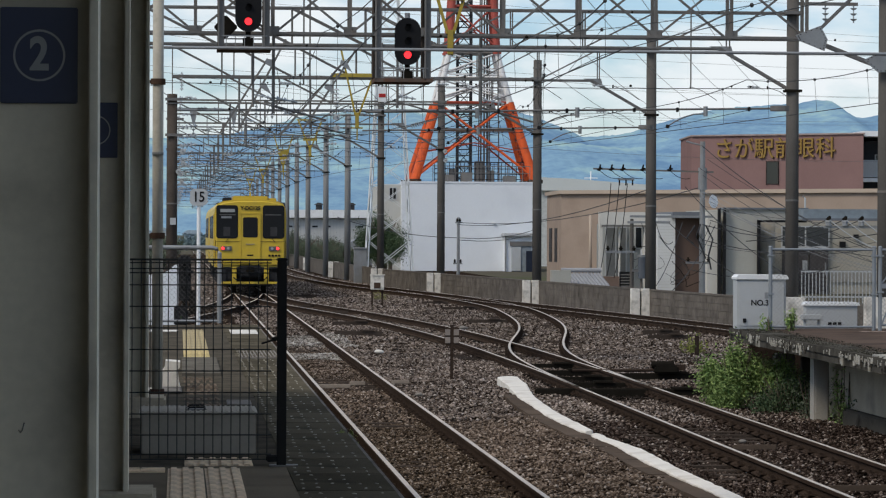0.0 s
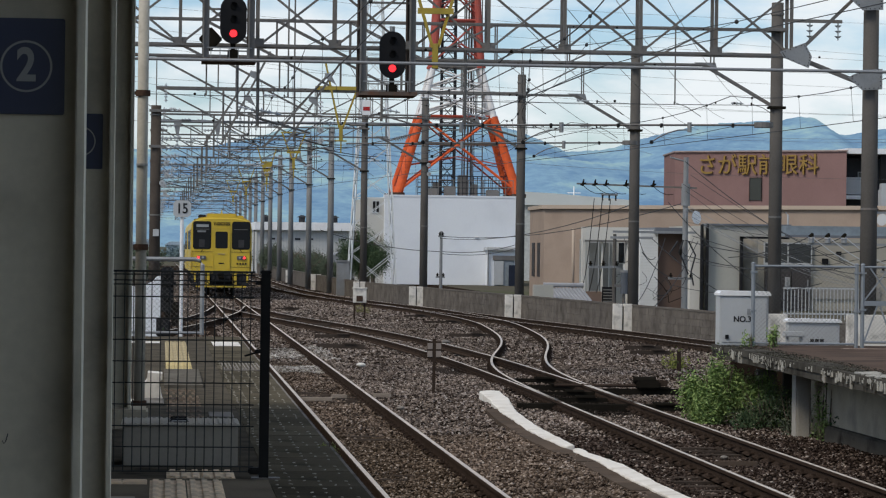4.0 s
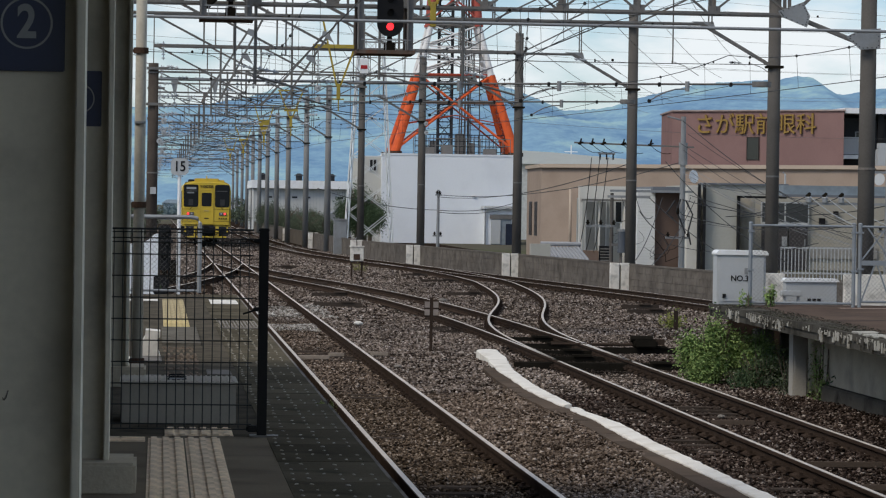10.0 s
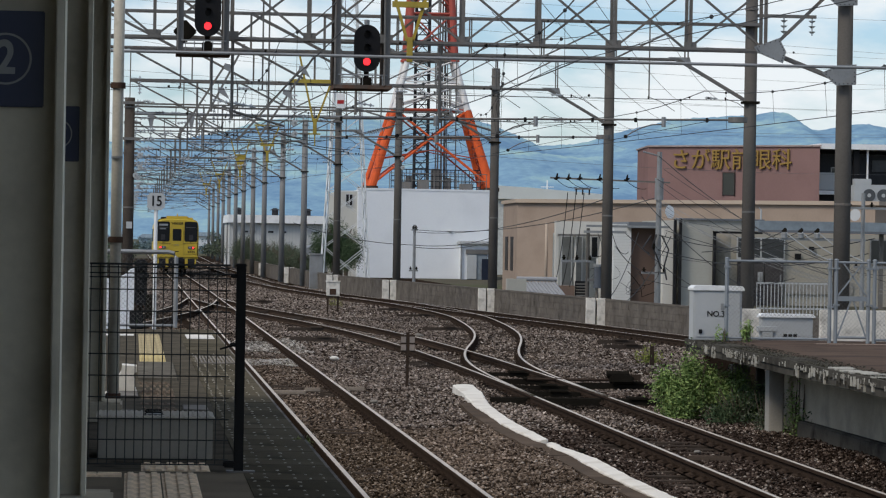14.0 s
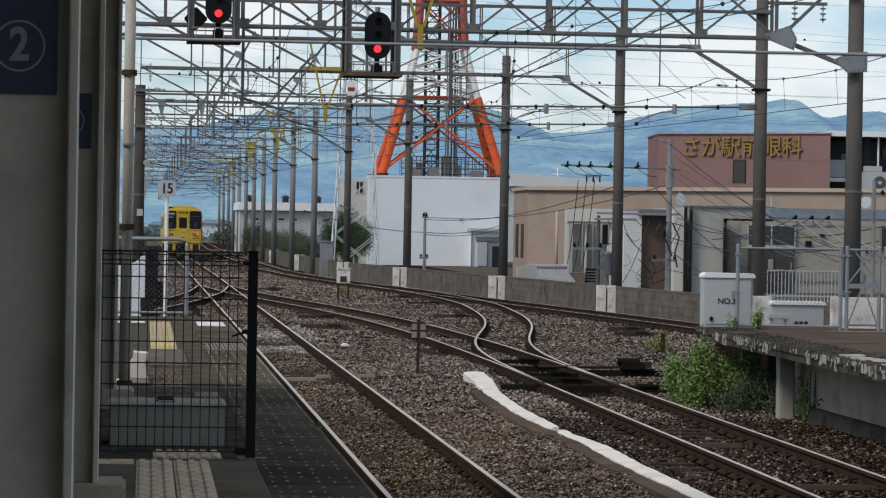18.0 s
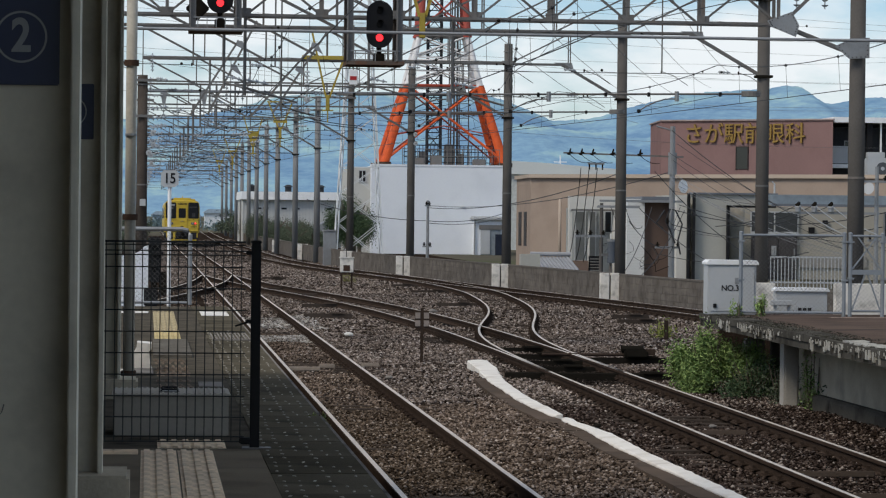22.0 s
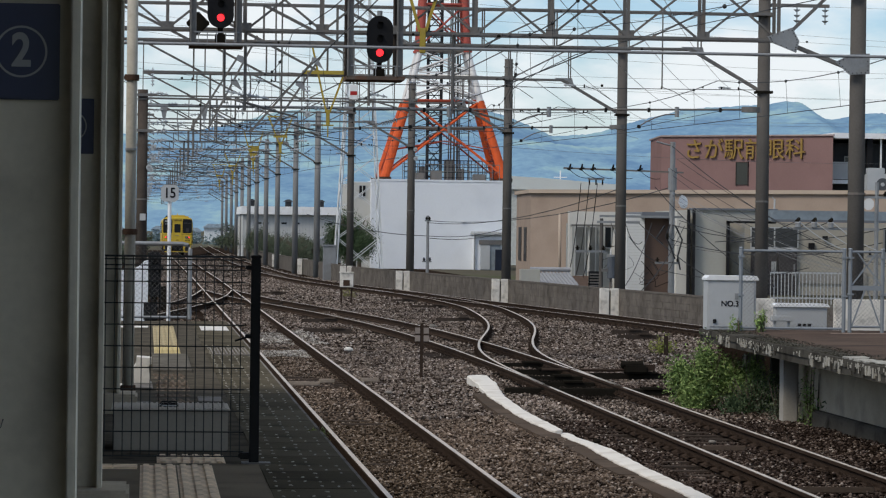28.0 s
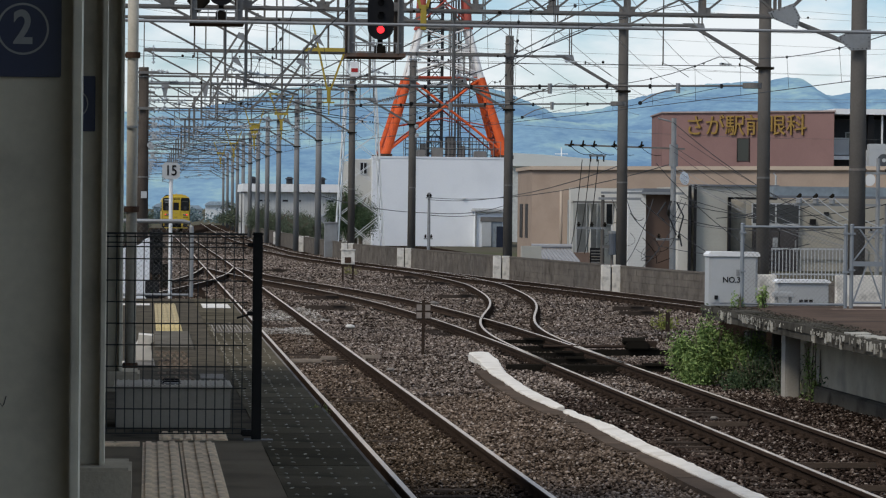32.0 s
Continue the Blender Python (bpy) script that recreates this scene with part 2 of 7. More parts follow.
# shade put into the orange for side and rear braces, rings and lacing
TOWER_SHADE = mat("shaded_orange_tower_paint", (0.36, 0.06, 0.03), 0.65, 0.2, 1.5, 20, 0.05, stain=(0.16, 0.04, 0.03), amount=0.6)
TOWER_RED = mat("faded_red_tower_paint", (0.36, 0.08, 0.06), 0.6, 0.12, 1, 20, 0.05)
TOWER_WHITE = mat("tower_white_paint", (0.7, 0.68, 0.66), 0.6, 0.08, 1, 20, 0.05)
MAST_WHITE = mat("pale_mast_steel", (0.62, 0.64, 0.64), 0.55, 0.1, 1, 20, 0.05)
WIRE = mat("wire", (0.035, 0.036, 0.038), 0.6, 0.2, 2, 20, 0.0)
POST_GREY = mat("grey_post_paint", (0.46, 0.43, 0.36), 0.6, 0.2, 2, 40, 0.1, stain=(0.2, 0.17, 0.14), amount=0.5)
STUD = mat("worn_stud", (0.33, 0.305, 0.25), 0.9, 0.6, 20, 60, 0.1)
FENCE_BLUE = mat("blue_grey_galvanised_steel", (0.23, 0.25, 0.265), 0.55, 0.15, 3, 40, 0.08, metal=0.2, stain=(0.22, 0.23, 0.24), amount=0.4)
CRUMB = island_mat("crumbled_asphalt", (0.012, 0.012, 0.009), (0.13, 0.12, 0.1), stops=((0.6, (0.05, 0.048, 0.036)),))
PORCELAIN = mat("pale_porcelain", (0.42, 0.44, 0.45), 0.25, 0.1, 3, 20, 0.0)
MESH_WIRE = mat("green_grey_mesh_wire", (0.035, 0.037, 0.036), 0.5, 0.1, 3, 20, 0.0)
TILES = mat("grey_roof_tile", (0.25, 0.25, 0.255), 0.6, 0.15, 2, 20, 0.1, piece=0.2)
LEAF = island_mat("shrub_leaf", (0.08, 0.15, 0.045), (0.36, 0.47, 0.17), 0.6)
LEAF_GREY = island_mat("grey_green_leaf", (0.055, 0.072, 0.05), (0.16, 0.185, 0.125), 0.7)
DARK_LADDER = mat("dark_ladder_steel", (0.03, 0.032, 0.035), 0.7, 0.2, 2, 20, 0.05)
SLIT = mat("dark_brown_slit", (0.035, 0.028, 0.024), 0.6, 0.2, 2, 20, 0.0)
POLE_HAZED = mat("hazed_concrete_pole", (0.2, 0.2, 0.195), 0.85, 0.2, 0.8, 30, 0.2)
GLASS_DISC = mat("milky_glass_insulator", (0.4, 0.42, 0.43), 0.3, 0.1, 3, 20, 0.0)
LEAF_MID = island_mat("soft_tree_leaf", (0.03, 0.055, 0.028), (0.11, 0.15, 0.08), 0.7)
LEAF_DARK = island_mat("tree_leaf", (0.022, 0.045, 0.022), (0.085, 0.125, 0.06), 0.7)
POLE_BROWN = mat("stained_brown_pole", (0.075, 0.062, 0.052), 0.88, 0.3, 0.9, 30, 0.25, stain=(0.04, 0.034, 0.03), amount=0.7)
BARK = mat("bark", (0.12, 0.095, 0.075), 0.9, 0.3, 6, 50, 0.5)


# ---- building helpers ----
def box(bm, x0, x1, y0, y1, z0, z1, bevel=0.0):
    m = Matrix.Translation(((x0 + x1) / 2, (y0 + y1) / 2, (z0 + z1) / 2)) @ Matrix.Diagonal((abs(x1 - x0), abs(y1 - y0), abs(z1 - z0), 1))
    v = bmesh.ops.create_cube(bm, size=1, matrix=m)["verts"]
    if bevel:
        e = list({e for q in v for e in q.link_edges})
        bmesh.ops.bevel(bm, geom=e, offset=bevel, segments=2, affect="EDGES", clamp_overlap=True)
    return bm


def along(p, q):
    p, q = Vector(p), Vector(q)
    d = q - p
    return Matrix.Translation((p + q) / 2) @ d.to_track_quat("Z", "Y").to_matrix().to_4x4(), d.length


def tube(bm, p, q, r, n=8, r2=None):
    m, l = along(p, q)
    bmesh.ops.create_cone(bm, cap_ends=True, segments=n, radius1=r, radius2=r if r2 is None else r2, depth=l, matrix=m)
    return bm


def bar(bm, p, q, w, h):
    """A flat or square bar from p to q."""
    m, l = along(p, q)
    bmesh.ops.create_cube(bm, size=1, matrix=m @ Matrix.Diagonal((w, h, l, 1)))
    return bm


def angle(bm, p, q, w, t=0.012):
    """An L-shaped steel angle from p to q."""
    m, l = along(p, q)
    bmesh.ops.create_cube(bm, size=1, matrix=m @ Matrix.Translation((0, -w / 2, 0)) @ Matrix.Diagonal((w, t, l, 1)))
    bmesh.ops.create_cube(bm, size=1, matrix=m @ Matrix.Translation((-w / 2, 0, 0)) @ Matrix.Diagonal((t, w, l, 1)))
    return bm


def ball(bm, c, r, sx=1, sy=1, sz=1, seg=10):
    bmesh.ops.create_uvsphere(bm, u_segments=seg, v_segments=max(6, seg // 2 + 2), radius=r, matrix=Matrix.Translation(c) @ Matrix.Diagonal((sx, sy, sz, 1)))
    return bm


def prism(bm, pts, y0, y1):
    """An outline in x and z, extruded from y0 to y1."""
    a = [bm.verts.new((x, y0, z)) for x, z in pts]
    b = [bm.verts.new((x, y1, z)) for x, z in pts]
    bm.faces.new(a)
    bm.faces.new(b[::-1])
    for i in range(len(a)):
        j = (i + 1) % len(a)
        bm.faces.new((a[j], a[i], b[i], b[j]))
    bmesh.ops.recalc_face_normals(bm, faces=bm.faces)
    return bm


def rounded(x0, x1, z0, z1, r, n=4):
    """A rectangle with round corners, as an outline."""
    out = []
    for cx, cz, a in ((x1 - r, z1 - r, 0), (x0 + r, z1 - r, 90), (x0 + r, z0 + r, 180), (x1 - r, z0 + r, 270)):
        for i in range(n + 1):
            t = radians(a + 90 * i / n)
            out.append((cx + r * math.cos(t), cz + r * math.sin(t)))
    return out


def mesh_of(name, bm, material):
    me = bpy.data.meshes.new(name)
    bm.to_mesh(me)
    bm.free()
    me.materials.append(material)
    return me


def part(name, bm, material, parent=None, label="", smooth=False):
    """One mesh object, under a thing or a part where one is given."""
    me = bm if isinstance(bm, bpy.types.Mesh) else mesh_of(name, bm, material)
    if smooth:
        me.shade_smooth()
    ob = new(name, me)
    if parent is not None:
        ob.parent = parent
    if label:
        ob["label"] = label
    return ob


def thing(name, label, category, at=(0, 0, 0), group="", kind="", turn=0):
    ob = new(name)
    ob.empty_display_size = 0.2
    ob.matrix_basis = pose(*at, 0, 0, turn)
    return tagged(ob, label, category, group, kind)


def raw(name, verts, faces, material):
    me = bpy.data.meshes.new(name)
    me.from_pydata(verts, [], faces)
    me.update()
    me.materials.append(material)
    return me


def letters(name, text, size, depth, material, parent, at, turn=(90, 0, 0), squeeze=1.0, label="", bold=0.0):
    """Raised writing, centred at a place, facing the turn."""
    cu = bpy.data.curves.new(name, "FONT")
    cu.body, cu.size, cu.extrude, cu.align_x, cu.align_y = text, size, depth, "CENTER", "CENTER"
    cu.offset = bold
    tmp = bpy.data.objects.new(name, cu)
    me = bpy.data.meshes.new_from_object(tmp)
    bpy.data.objects.remove(tmp)
    me.materials.clear()
    me.materials.append(material)
    ob = part(name, me, material, parent, label)
    ob.matrix_basis = pose(*at, *turn) @ Matrix.Diagonal((squeeze, 1, 1, 1))
    return ob


def wire(bm, pts, r, n=5):
    """A thin wire through points, as one skin."""
    rings = []
    for i, p in enumerate(pts):
        p = Vector(p)
        d = (Vector(pts[min(i + 1, len(pts) - 1)]) - Vector(pts[max(i - 1, 0)])).normalized()
        s = d.orthogonal().normalized()
        u = d.cross(s)
        rings.append([bm.verts.new(p + r * (math.cos(2 * math.pi * k / n) * s + math.sin(2 * math.pi * k / n) * u)) for k in range(n)])
    for a, b in zip(rings, rings[1:]):
        for k in range(n):
            bm.faces.new((a[k], a[(k + 1) % n], b[(k + 1) % n], b[k]))
    return bm


def sag(p, q, drop, n=10):
    p, q = Vector(p), Vector(q)
    return [p.lerp(q, i / n) - Vector((0, 0, drop * 4 * (i / n) * (1 - i / n))) for i in range(n + 1)]


def B():
    return bmesh.new()


# ---- the plan ----
RAIL_Z, BED_Z = -0.92, -1.07
GAUGE = 1.132


def smooth_line(points, step=1.0, soft=5):
    """A plan curve x(y) through control points, evened out."""
    ys = np.arange(points[0][0], points[-1][0] + 0.01, step)
    xs = np.interp(ys, [p[0] for p in points], [p[1] for p in points])
    k = np.hanning(2 * soft + 3)[1:-1]
    k /= k.sum()
    pad = np.concatenate([2 * xs[0] - xs[soft:0:-1], xs, 2 * xs[-1] - xs[-2:-soft - 2:-1]])
    return ys, np.convolve(pad, k, "valid")


def main_x(y):
    """The main line: straight, easing slightly to the left far out."""
    return 2.67 - 0.0004 * max(0.0, y - 230)


def dip(y):
    """How far the main line has fallen below the yard."""
    return 0.0018 * min(max(0.0, y - 140), 260)


WALL_LINE = [(40, 18.2), (60, 16.9), (75, 15.55), (90.2, 13.93), (105.5, 12.43), (123.7, 10.58), (138.4, 9.2), (157, 8.75), (195, 8.4), (260, 8.2), (420, 9.6)]
SIDING = [(40, 15.75), (60, 14.85), (72, 13.95), (83, 13.0), (90, 12.2), (105.5, 10.6), (124, 8.75), (138.5, 7.45), (157, 6.7), (195, 6.3), (260, 6.2), (420, 7.5)]


def wall_x(y):
    return float(np.interp(y, [p[0] for p in WALL_LINE], [p[1] for p in WALL_LINE]))


# ---- ground and distance ----
def ground_sheet():
    ys = np.concatenate([np.arange(-40, 20, 10), np.arange(20, 130, 1.0), np.arange(130, 300, 6.0), np.array([330, 400, 500, 700, 1000, 1500, 2200, 3200, 4600])])
    xs = np.concatenate([np.array([-1500, -600, -250, -100, -45, -20, -10, -5]), np.arange(-3, 18, 0.5), np.array([18, 20, 25, 35, 60, 110, 250, 700, 1600])])
    v, f = [], []
    for y in ys:
        for x in xs:
            z = BED_Z - 0.04
            if -3 < x < 18 and 20 < y < 300:
                z += 0.05 * noise.noise((x * 0.6, y * 0.25, 0)) + 0.035 * noise.noise((x * 1.7, y * 0.9, 4))
                z += 0.07 * max(0, 1 - abs(x - 4.6) / 0.8) if y < 52 else 0.0
            v.append((x, y, z - dip(y) * min(1.0, max(0.0, (6.2 - x) / 1.5)) * min(1.0, max(0.0, (x + 10) / 5))))
    n = len(xs)
    for j in range(len(ys) - 1):
        for i in range(n - 1):
            f.append((j * n + i, j * n + i + 1, (j + 1) * n + i + 1, (j + 1) * n + i))
    me = raw("ground", v, f, BALLAST_BED)
    me.materials.append(EARTH)
    cx = (xs[:-1] + xs[1:]) / 2
    cy = (ys[:-1] + ys[1:]) / 2
    idx = [0 if (-8 < cx[i] < 18 and cy[j] < 450) else 1 for j in range(len(cy)) for i in range(n - 1)]
    me.polygons.foreach_set("material_index", idx)
    me.shade_smooth()
    tagged(new("ground", me), "brown ballast yard running out into flat earth", "ground", kind="structure")


ground_sheet()


def mountains():
    """Two ranges of blue hills far off."""
    m = bpy.data.materials.new("hazy_hills")
    m.use_nodes = True
    n, l = m.node_tree.nodes, m.node_tree.links
    co, nz, fine, rp = n.new("ShaderNodeTexCoord"), n.new("ShaderNodeTexNoise"), n.new("ShaderNodeTexNoise"), n.new("ShaderNodeValToRGB")
    nz.inputs["Scale"].default_value, nz.inputs["Detail"].default_value = 0.012, 9
    fine.inputs["Scale"].default_value, fine.inputs["Detail"].default_value, fine.inputs["Roughness"].default_value = 0.085, 8, 0.7
    both = n.new("ShaderNodeMath")
    both.operation = "MULTIPLY_ADD"
    both.inputs[1].default_value = 0.55
    # distance haze is put into these blue hill colours
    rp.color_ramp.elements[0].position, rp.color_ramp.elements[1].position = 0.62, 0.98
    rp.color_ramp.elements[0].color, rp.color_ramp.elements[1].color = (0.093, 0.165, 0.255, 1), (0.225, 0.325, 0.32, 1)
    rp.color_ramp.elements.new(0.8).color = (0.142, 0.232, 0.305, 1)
    b = n["Principled BSDF"]
    b.inputs["Roughness"].default_value = 1.0
    b.inputs["Specular IOR Level"].default_value = 0.0
    l.new(co.outputs["Object"], nz.inputs["Vector"])
    l.new(co.outputs["Object"], fine.inputs["Vector"])
    l.new(fine.outputs["Fac"], both.inputs[0])
    l.new(nz.outputs["Fac"], both.inputs[2])
    l.new(both.outputs[0], rp.inputs["Fac"])
    l.new(rp.outputs["Color"], b.inputs["Base Color"])
    # a faint glow in the same colours stands in for airlight
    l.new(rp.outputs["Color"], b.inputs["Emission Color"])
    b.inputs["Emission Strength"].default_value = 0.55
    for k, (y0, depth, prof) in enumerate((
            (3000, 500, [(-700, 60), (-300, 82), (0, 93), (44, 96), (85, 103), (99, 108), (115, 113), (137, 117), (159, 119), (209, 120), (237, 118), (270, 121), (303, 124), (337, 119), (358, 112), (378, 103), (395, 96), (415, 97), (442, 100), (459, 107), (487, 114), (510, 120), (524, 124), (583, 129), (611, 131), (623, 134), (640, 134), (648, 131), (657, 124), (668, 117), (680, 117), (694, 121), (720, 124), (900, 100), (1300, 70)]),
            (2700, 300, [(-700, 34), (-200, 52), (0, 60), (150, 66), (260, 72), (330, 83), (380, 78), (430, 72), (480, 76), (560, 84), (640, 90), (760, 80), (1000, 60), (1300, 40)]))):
        xs = np.concatenate([np.arange(-700, -40, 20.0), np.arange(-40, 760, 3.0), np.arange(760, 1300, 20.0)])
        zs = np.interp(xs, [p[0] for p in prof], [p[1] for p in prof])
        zs = np.convolve(np.pad(zs, 2, mode="edge"), [0.1, 0.2, 0.4, 0.2, 0.1], "valid")
        v, f = [], []
        rows = 14
        for i, (x, z) in enumerate(zip(xs, zs)):
            z += 0.8 * noise.noise((x * 0.03, k * 5, 0)) + 1.0 * noise.noise((x * 0.09, k * 5, 1)) + 1.0 * noise.noise((x * 0.3, k * 5, 2))
            for j in range(rows):
                s = j / (rows - 1)
                fold = 30 * noise.noise((x * 0.012, s * 2.5, 3 + k)) * (1 - s)
                v.append((x, y0 - depth * (1 - s) + fold, -2 + (z + 2) * s ** 0.8))
            v.append((x, y0 + 300, -2))
        n1 = rows + 1
        for i in range(len(xs) - 1):
            for j in range(rows):
                f.append((i * n1 + j, (i + 1) * n1 + j, (i + 1) * n1 + j + 1, i * n1 + j + 1))
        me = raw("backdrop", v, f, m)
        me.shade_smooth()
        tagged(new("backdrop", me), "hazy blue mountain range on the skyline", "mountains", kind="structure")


mountains()


# ---- near platform ----
def near_platform():
    plat = thing("platform_near", "asphalt station platform with a dark slabbed edge", "platform", kind="structure")
    bm = B()
    prism(bm, [(-9, -1.3), (1.02, -1.3), (1.02, -0.012), (0.65, -0.006), (0.645, 0.002), (-9, 0.002)], -30, 18.36)
    part("platform_body", bm, ASPHALT, plat, "worn grey asphalt platform body")
    bm = B()
    prism(bm, [(-9, -1.3), (1.02, -1.3), (1.02, -0.012), (0.65, -0.006), (0.645, 0.0), (-9, 0.0)], 18.36, 46.3)
    part("platform_body", bm, OLD_ASPHALT, plat, "old dark patched asphalt beyond the gate")
    bm = B()
    box(bm, 0.645, 1.175, 0.001, 1.187, -0.16, 0.004, 0.002)
    studs = B()
    worn_out = random.Random(12)
    for i in range(6):
        for j in range(4):
            if worn_out.random() < 0.8:
                wide, long = worn_out.uniform(0.55, 0.9), worn_out.uniform(1.6, 3.2)
                bmesh.ops.create_cone(studs, cap_ends=True, segments=6, radius1=0.014, radius2=0.009, depth=0.004, matrix=Matrix.Translation((0.69 + i * 0.082 + worn_out.uniform(-0.008, 0.008), 0.15 + j * 0.29 + worn_out.uniform(-0.03, 0.03), 0.0055)) @ Matrix.Rotation(worn_out.uniform(-0.3, 0.3), 4, "Z") @ Matrix.Diagonal((wide, long, 1, 1)))
    part("nosing", box(B(), 1.177, 1.196, -30, 46.2, -0.12, 0.0), CONCRETE, plat, "pale concrete nosing")
    studs = mesh_of("stud_row", studs, STUD)
    me = mesh_of("edge_slab", bm, EDGE_SLAB)
    for i in range(64):
        ob = part("edge_slab", me, EDGE_SLAB, plat)
        ob.location = (0, -29.8 + i * 1.19, 0.002 * math.sin(i * 2.3))
        if 33 < i < 56:
            part("stud_row", studs, STUD, ob)
    return plat


near_platform()


TILE_BROKEN = mat("broken_brown_tile", (0.16, 0.125, 0.095), 0.9, 0.35, 9, 60, 0.4, piece=0.3, stain=(0.05, 0.046, 0.04), amount=0.8)


def near_tiles():
    """Raised guide tiles let into the platform, and dotted ones beyond the gate."""
    bm = B()
    box(bm, 0.003, 0.297, 0.003, 0.297, -0.012, 0.004, 0.003)
    for i in range(3):
        for y in (0.006, 0.153):
            box(bm, 0.028 + i * 0.096, 0.08 + i * 0.096, y, y + 0.141, 0.003, 0.012, 0.003)
    guide = mesh_of("guide_tile", bm, TILE_TAN)
    bm = B()
    box(bm, 0.003, 0.297, 0.003, 0.297, -0.012, 0.004, 0.003)
    for i in range(5):
        for j in range(5):
            bmesh.ops.create_cone(bm, cap_ends=True, segments=6, radius1=0.017, radius2=0.011, depth=0.008, matrix=Matrix.Translation((0.03 + i * 0.06, 0.03 + j * 0.06, 0.008)))
    dots = mesh_of("warning_tile", bm, TILE_TAN)
    worn = dots.copy()
    worn.materials.clear()
    worn.materials.append(TILE_BROKEN)
    yellow = dots.copy()
    yellow.materials.clear()
    yellow.materials.append(TILE_YELLOW)
    faded = dots.copy()
    faded.materials.clear()
    faded.materials.append(TILE_WORN)
    strip = thing("tactile_strip", "worn tan tactile guide tiles set in the platform", "tactile paving", kind="structure")
    for j in range(24):
        y = 11.0 + j * 0.3
        for i in range(2):
            ob = part("tile", guide, TILE_TAN, strip)
            ob.matrix_basis = pose(-0.06 + i * 0.215, y, 0) @ Matrix.Diagonal((0.715, 1, 1, 1))
    for i in range(4):
        ob = part("tile", guide, TILE_TAN, strip)
        ob.matrix_basis = pose(-0.066 - i * 0.3, 17.9, 0, 0, 0, 90)
    for j in range(2):
        for i in range(2):
            ob = part("tile", guide, TILE_TAN, strip)
            ob.location = (0.04 + i * 0.2, 18.4 + j * 0.3, 0)
            ob.scale = (0.715, 1, 1)
    rough = random.Random(4)
    for j in range(29):
        if rough.random() < 0.72:
            ob = part("tile", worn, TILE_BROKEN, strip)
            ob.matrix_basis = pose(0.06 + rough.uniform(-0.02, 0.02), 21.7 + j * 0.3, rough.uniform(-0.008, 0.001), 0, 0, rough.uniform(-3, 3))
    far = thing("tactile_strip", "yellow dotted tactile tiles let into the platform", "tactile paving", kind="structure")
    for j in range(34):
        ob = part("tile", faded if j > 6 else yellow, TILE_YELLOW, far)
        ob.location = (0.06, 34.1 + j * 0.285, 0)
        ob.scale = (1.0, 0.95, 1.0)


near_tiles()


def canopy():
    """The platform roof over the camera, which keeps this end of the platform in shade."""
    roof = thing("ceiling_canopy", "corrugated steel platform canopy overhead", "canopy", kind="structure")
    bm = B()
    box(bm, -10, 1.0, -30, 24.6, 3.9, 4.05)
    part("canopy_roof", bm, CONCRETE, roof)
    # added wall, out of view, that blocks sky light from the left
    part("unseen_shade_wall", box(B(), -10.2, -10, -30, 30, -1.3, 4.05), CONCRETE, roof)


canopy()


# ---- tracks ----
HEAD = [(-0.024, 0.0), (-0.032, -0.006), (-0.032, -0.035), (-0.009, -0.048), (-0.009, -0.115), (-0.058, -0.135), (-0.06, -0.15), (0.06, -0.15), (0.058, -0.135), (0.009, -0.115), (0.009, -0.048), (0.032, -0.035), (0.032, -0.006), (0.024, 0.0)]


def rail(name, ys, xs, parent, label="", fall=False):
    """A rail with head, web and foot swept along a plan curve."""
    v, f, ids = [], [], []
    n = len(HEAD)
    for i, (x, y) in enumerate(zip(xs, ys)):
        a, b = max(i - 1, 0), min(i + 1, len(xs) - 1)
        d = Vector((xs[b] - xs[a], ys[b] - ys[a], 0)).normalized()
        for u, w in HEAD:
            v.append((x + u * d.y, y - u * d.x, RAIL_Z + w - (dip(y) if fall else 0)))
    for i in range(len(xs) - 1):
        for k in range(n):
            j = (k + 1) % n
            f.append((i * n + k, i * n + j, (i + 1) * n + j, (i + 1) * n + k))
            ids.append(0 if k == n - 1 else 1)
    me = raw(name, v, f, RAIL_HEAD)
    me.materials.append(RAIL_RUST)
    me.polygons.foreach_set("material_index", ids)
    ob = new(name, me)
    ob.parent = parent
    if label:
        ob["label"] = label
    return ob


SL = mesh_of("sleeper", box(B(), -1.05, 1.05, -0.11, 0.11, -0.14, 0.0, 0.015), SLEEPER)
CL = mesh_of("rail_fastening", box(box(box(B(), -0.1, 0.1, -0.075, 0.075, 0.0, 0.014), -0.08, -0.05, -0.03, 0.03, 0.012, 0.045), 0.05, 0.08, -0.03, 0.03, 0.012, 0.045), RAIL_RUST)


def track(label, ys, xs, y_near=0.0, y_far=0.0, fall=False):
    """A line of railway: two rails and, over the stretch given, its sleepers and fastenings."""
    t = thing("railway_track", label, "railway track", group="tracks")
    g = GAUGE / 2
    rail("rail", ys, xs - g, t, "", fall)
    rail("rail", ys, xs + g, t, "", fall)
    y = y_near
    while y < y_far:
        x = float(np.interp(y, ys, xs))
        x2 = float(np.interp(y + 0.5, ys, xs))
        turn = -math.degrees(math.atan2(x2 - x, 0.5))
        ob = part("sleeper", SL, SLEEPER, t)
        ob.matrix_basis = pose(x, y, RAIL_Z - 0.165, 0, 0, turn)
        for s in (-g, g):
            ob = part("fastening", CL, RAIL_RUST, t)
            ob.matrix_basis = pose(x + s, y, RAIL_Z - 0.115, 0, 0, turn)
        y += 0.62
    return t


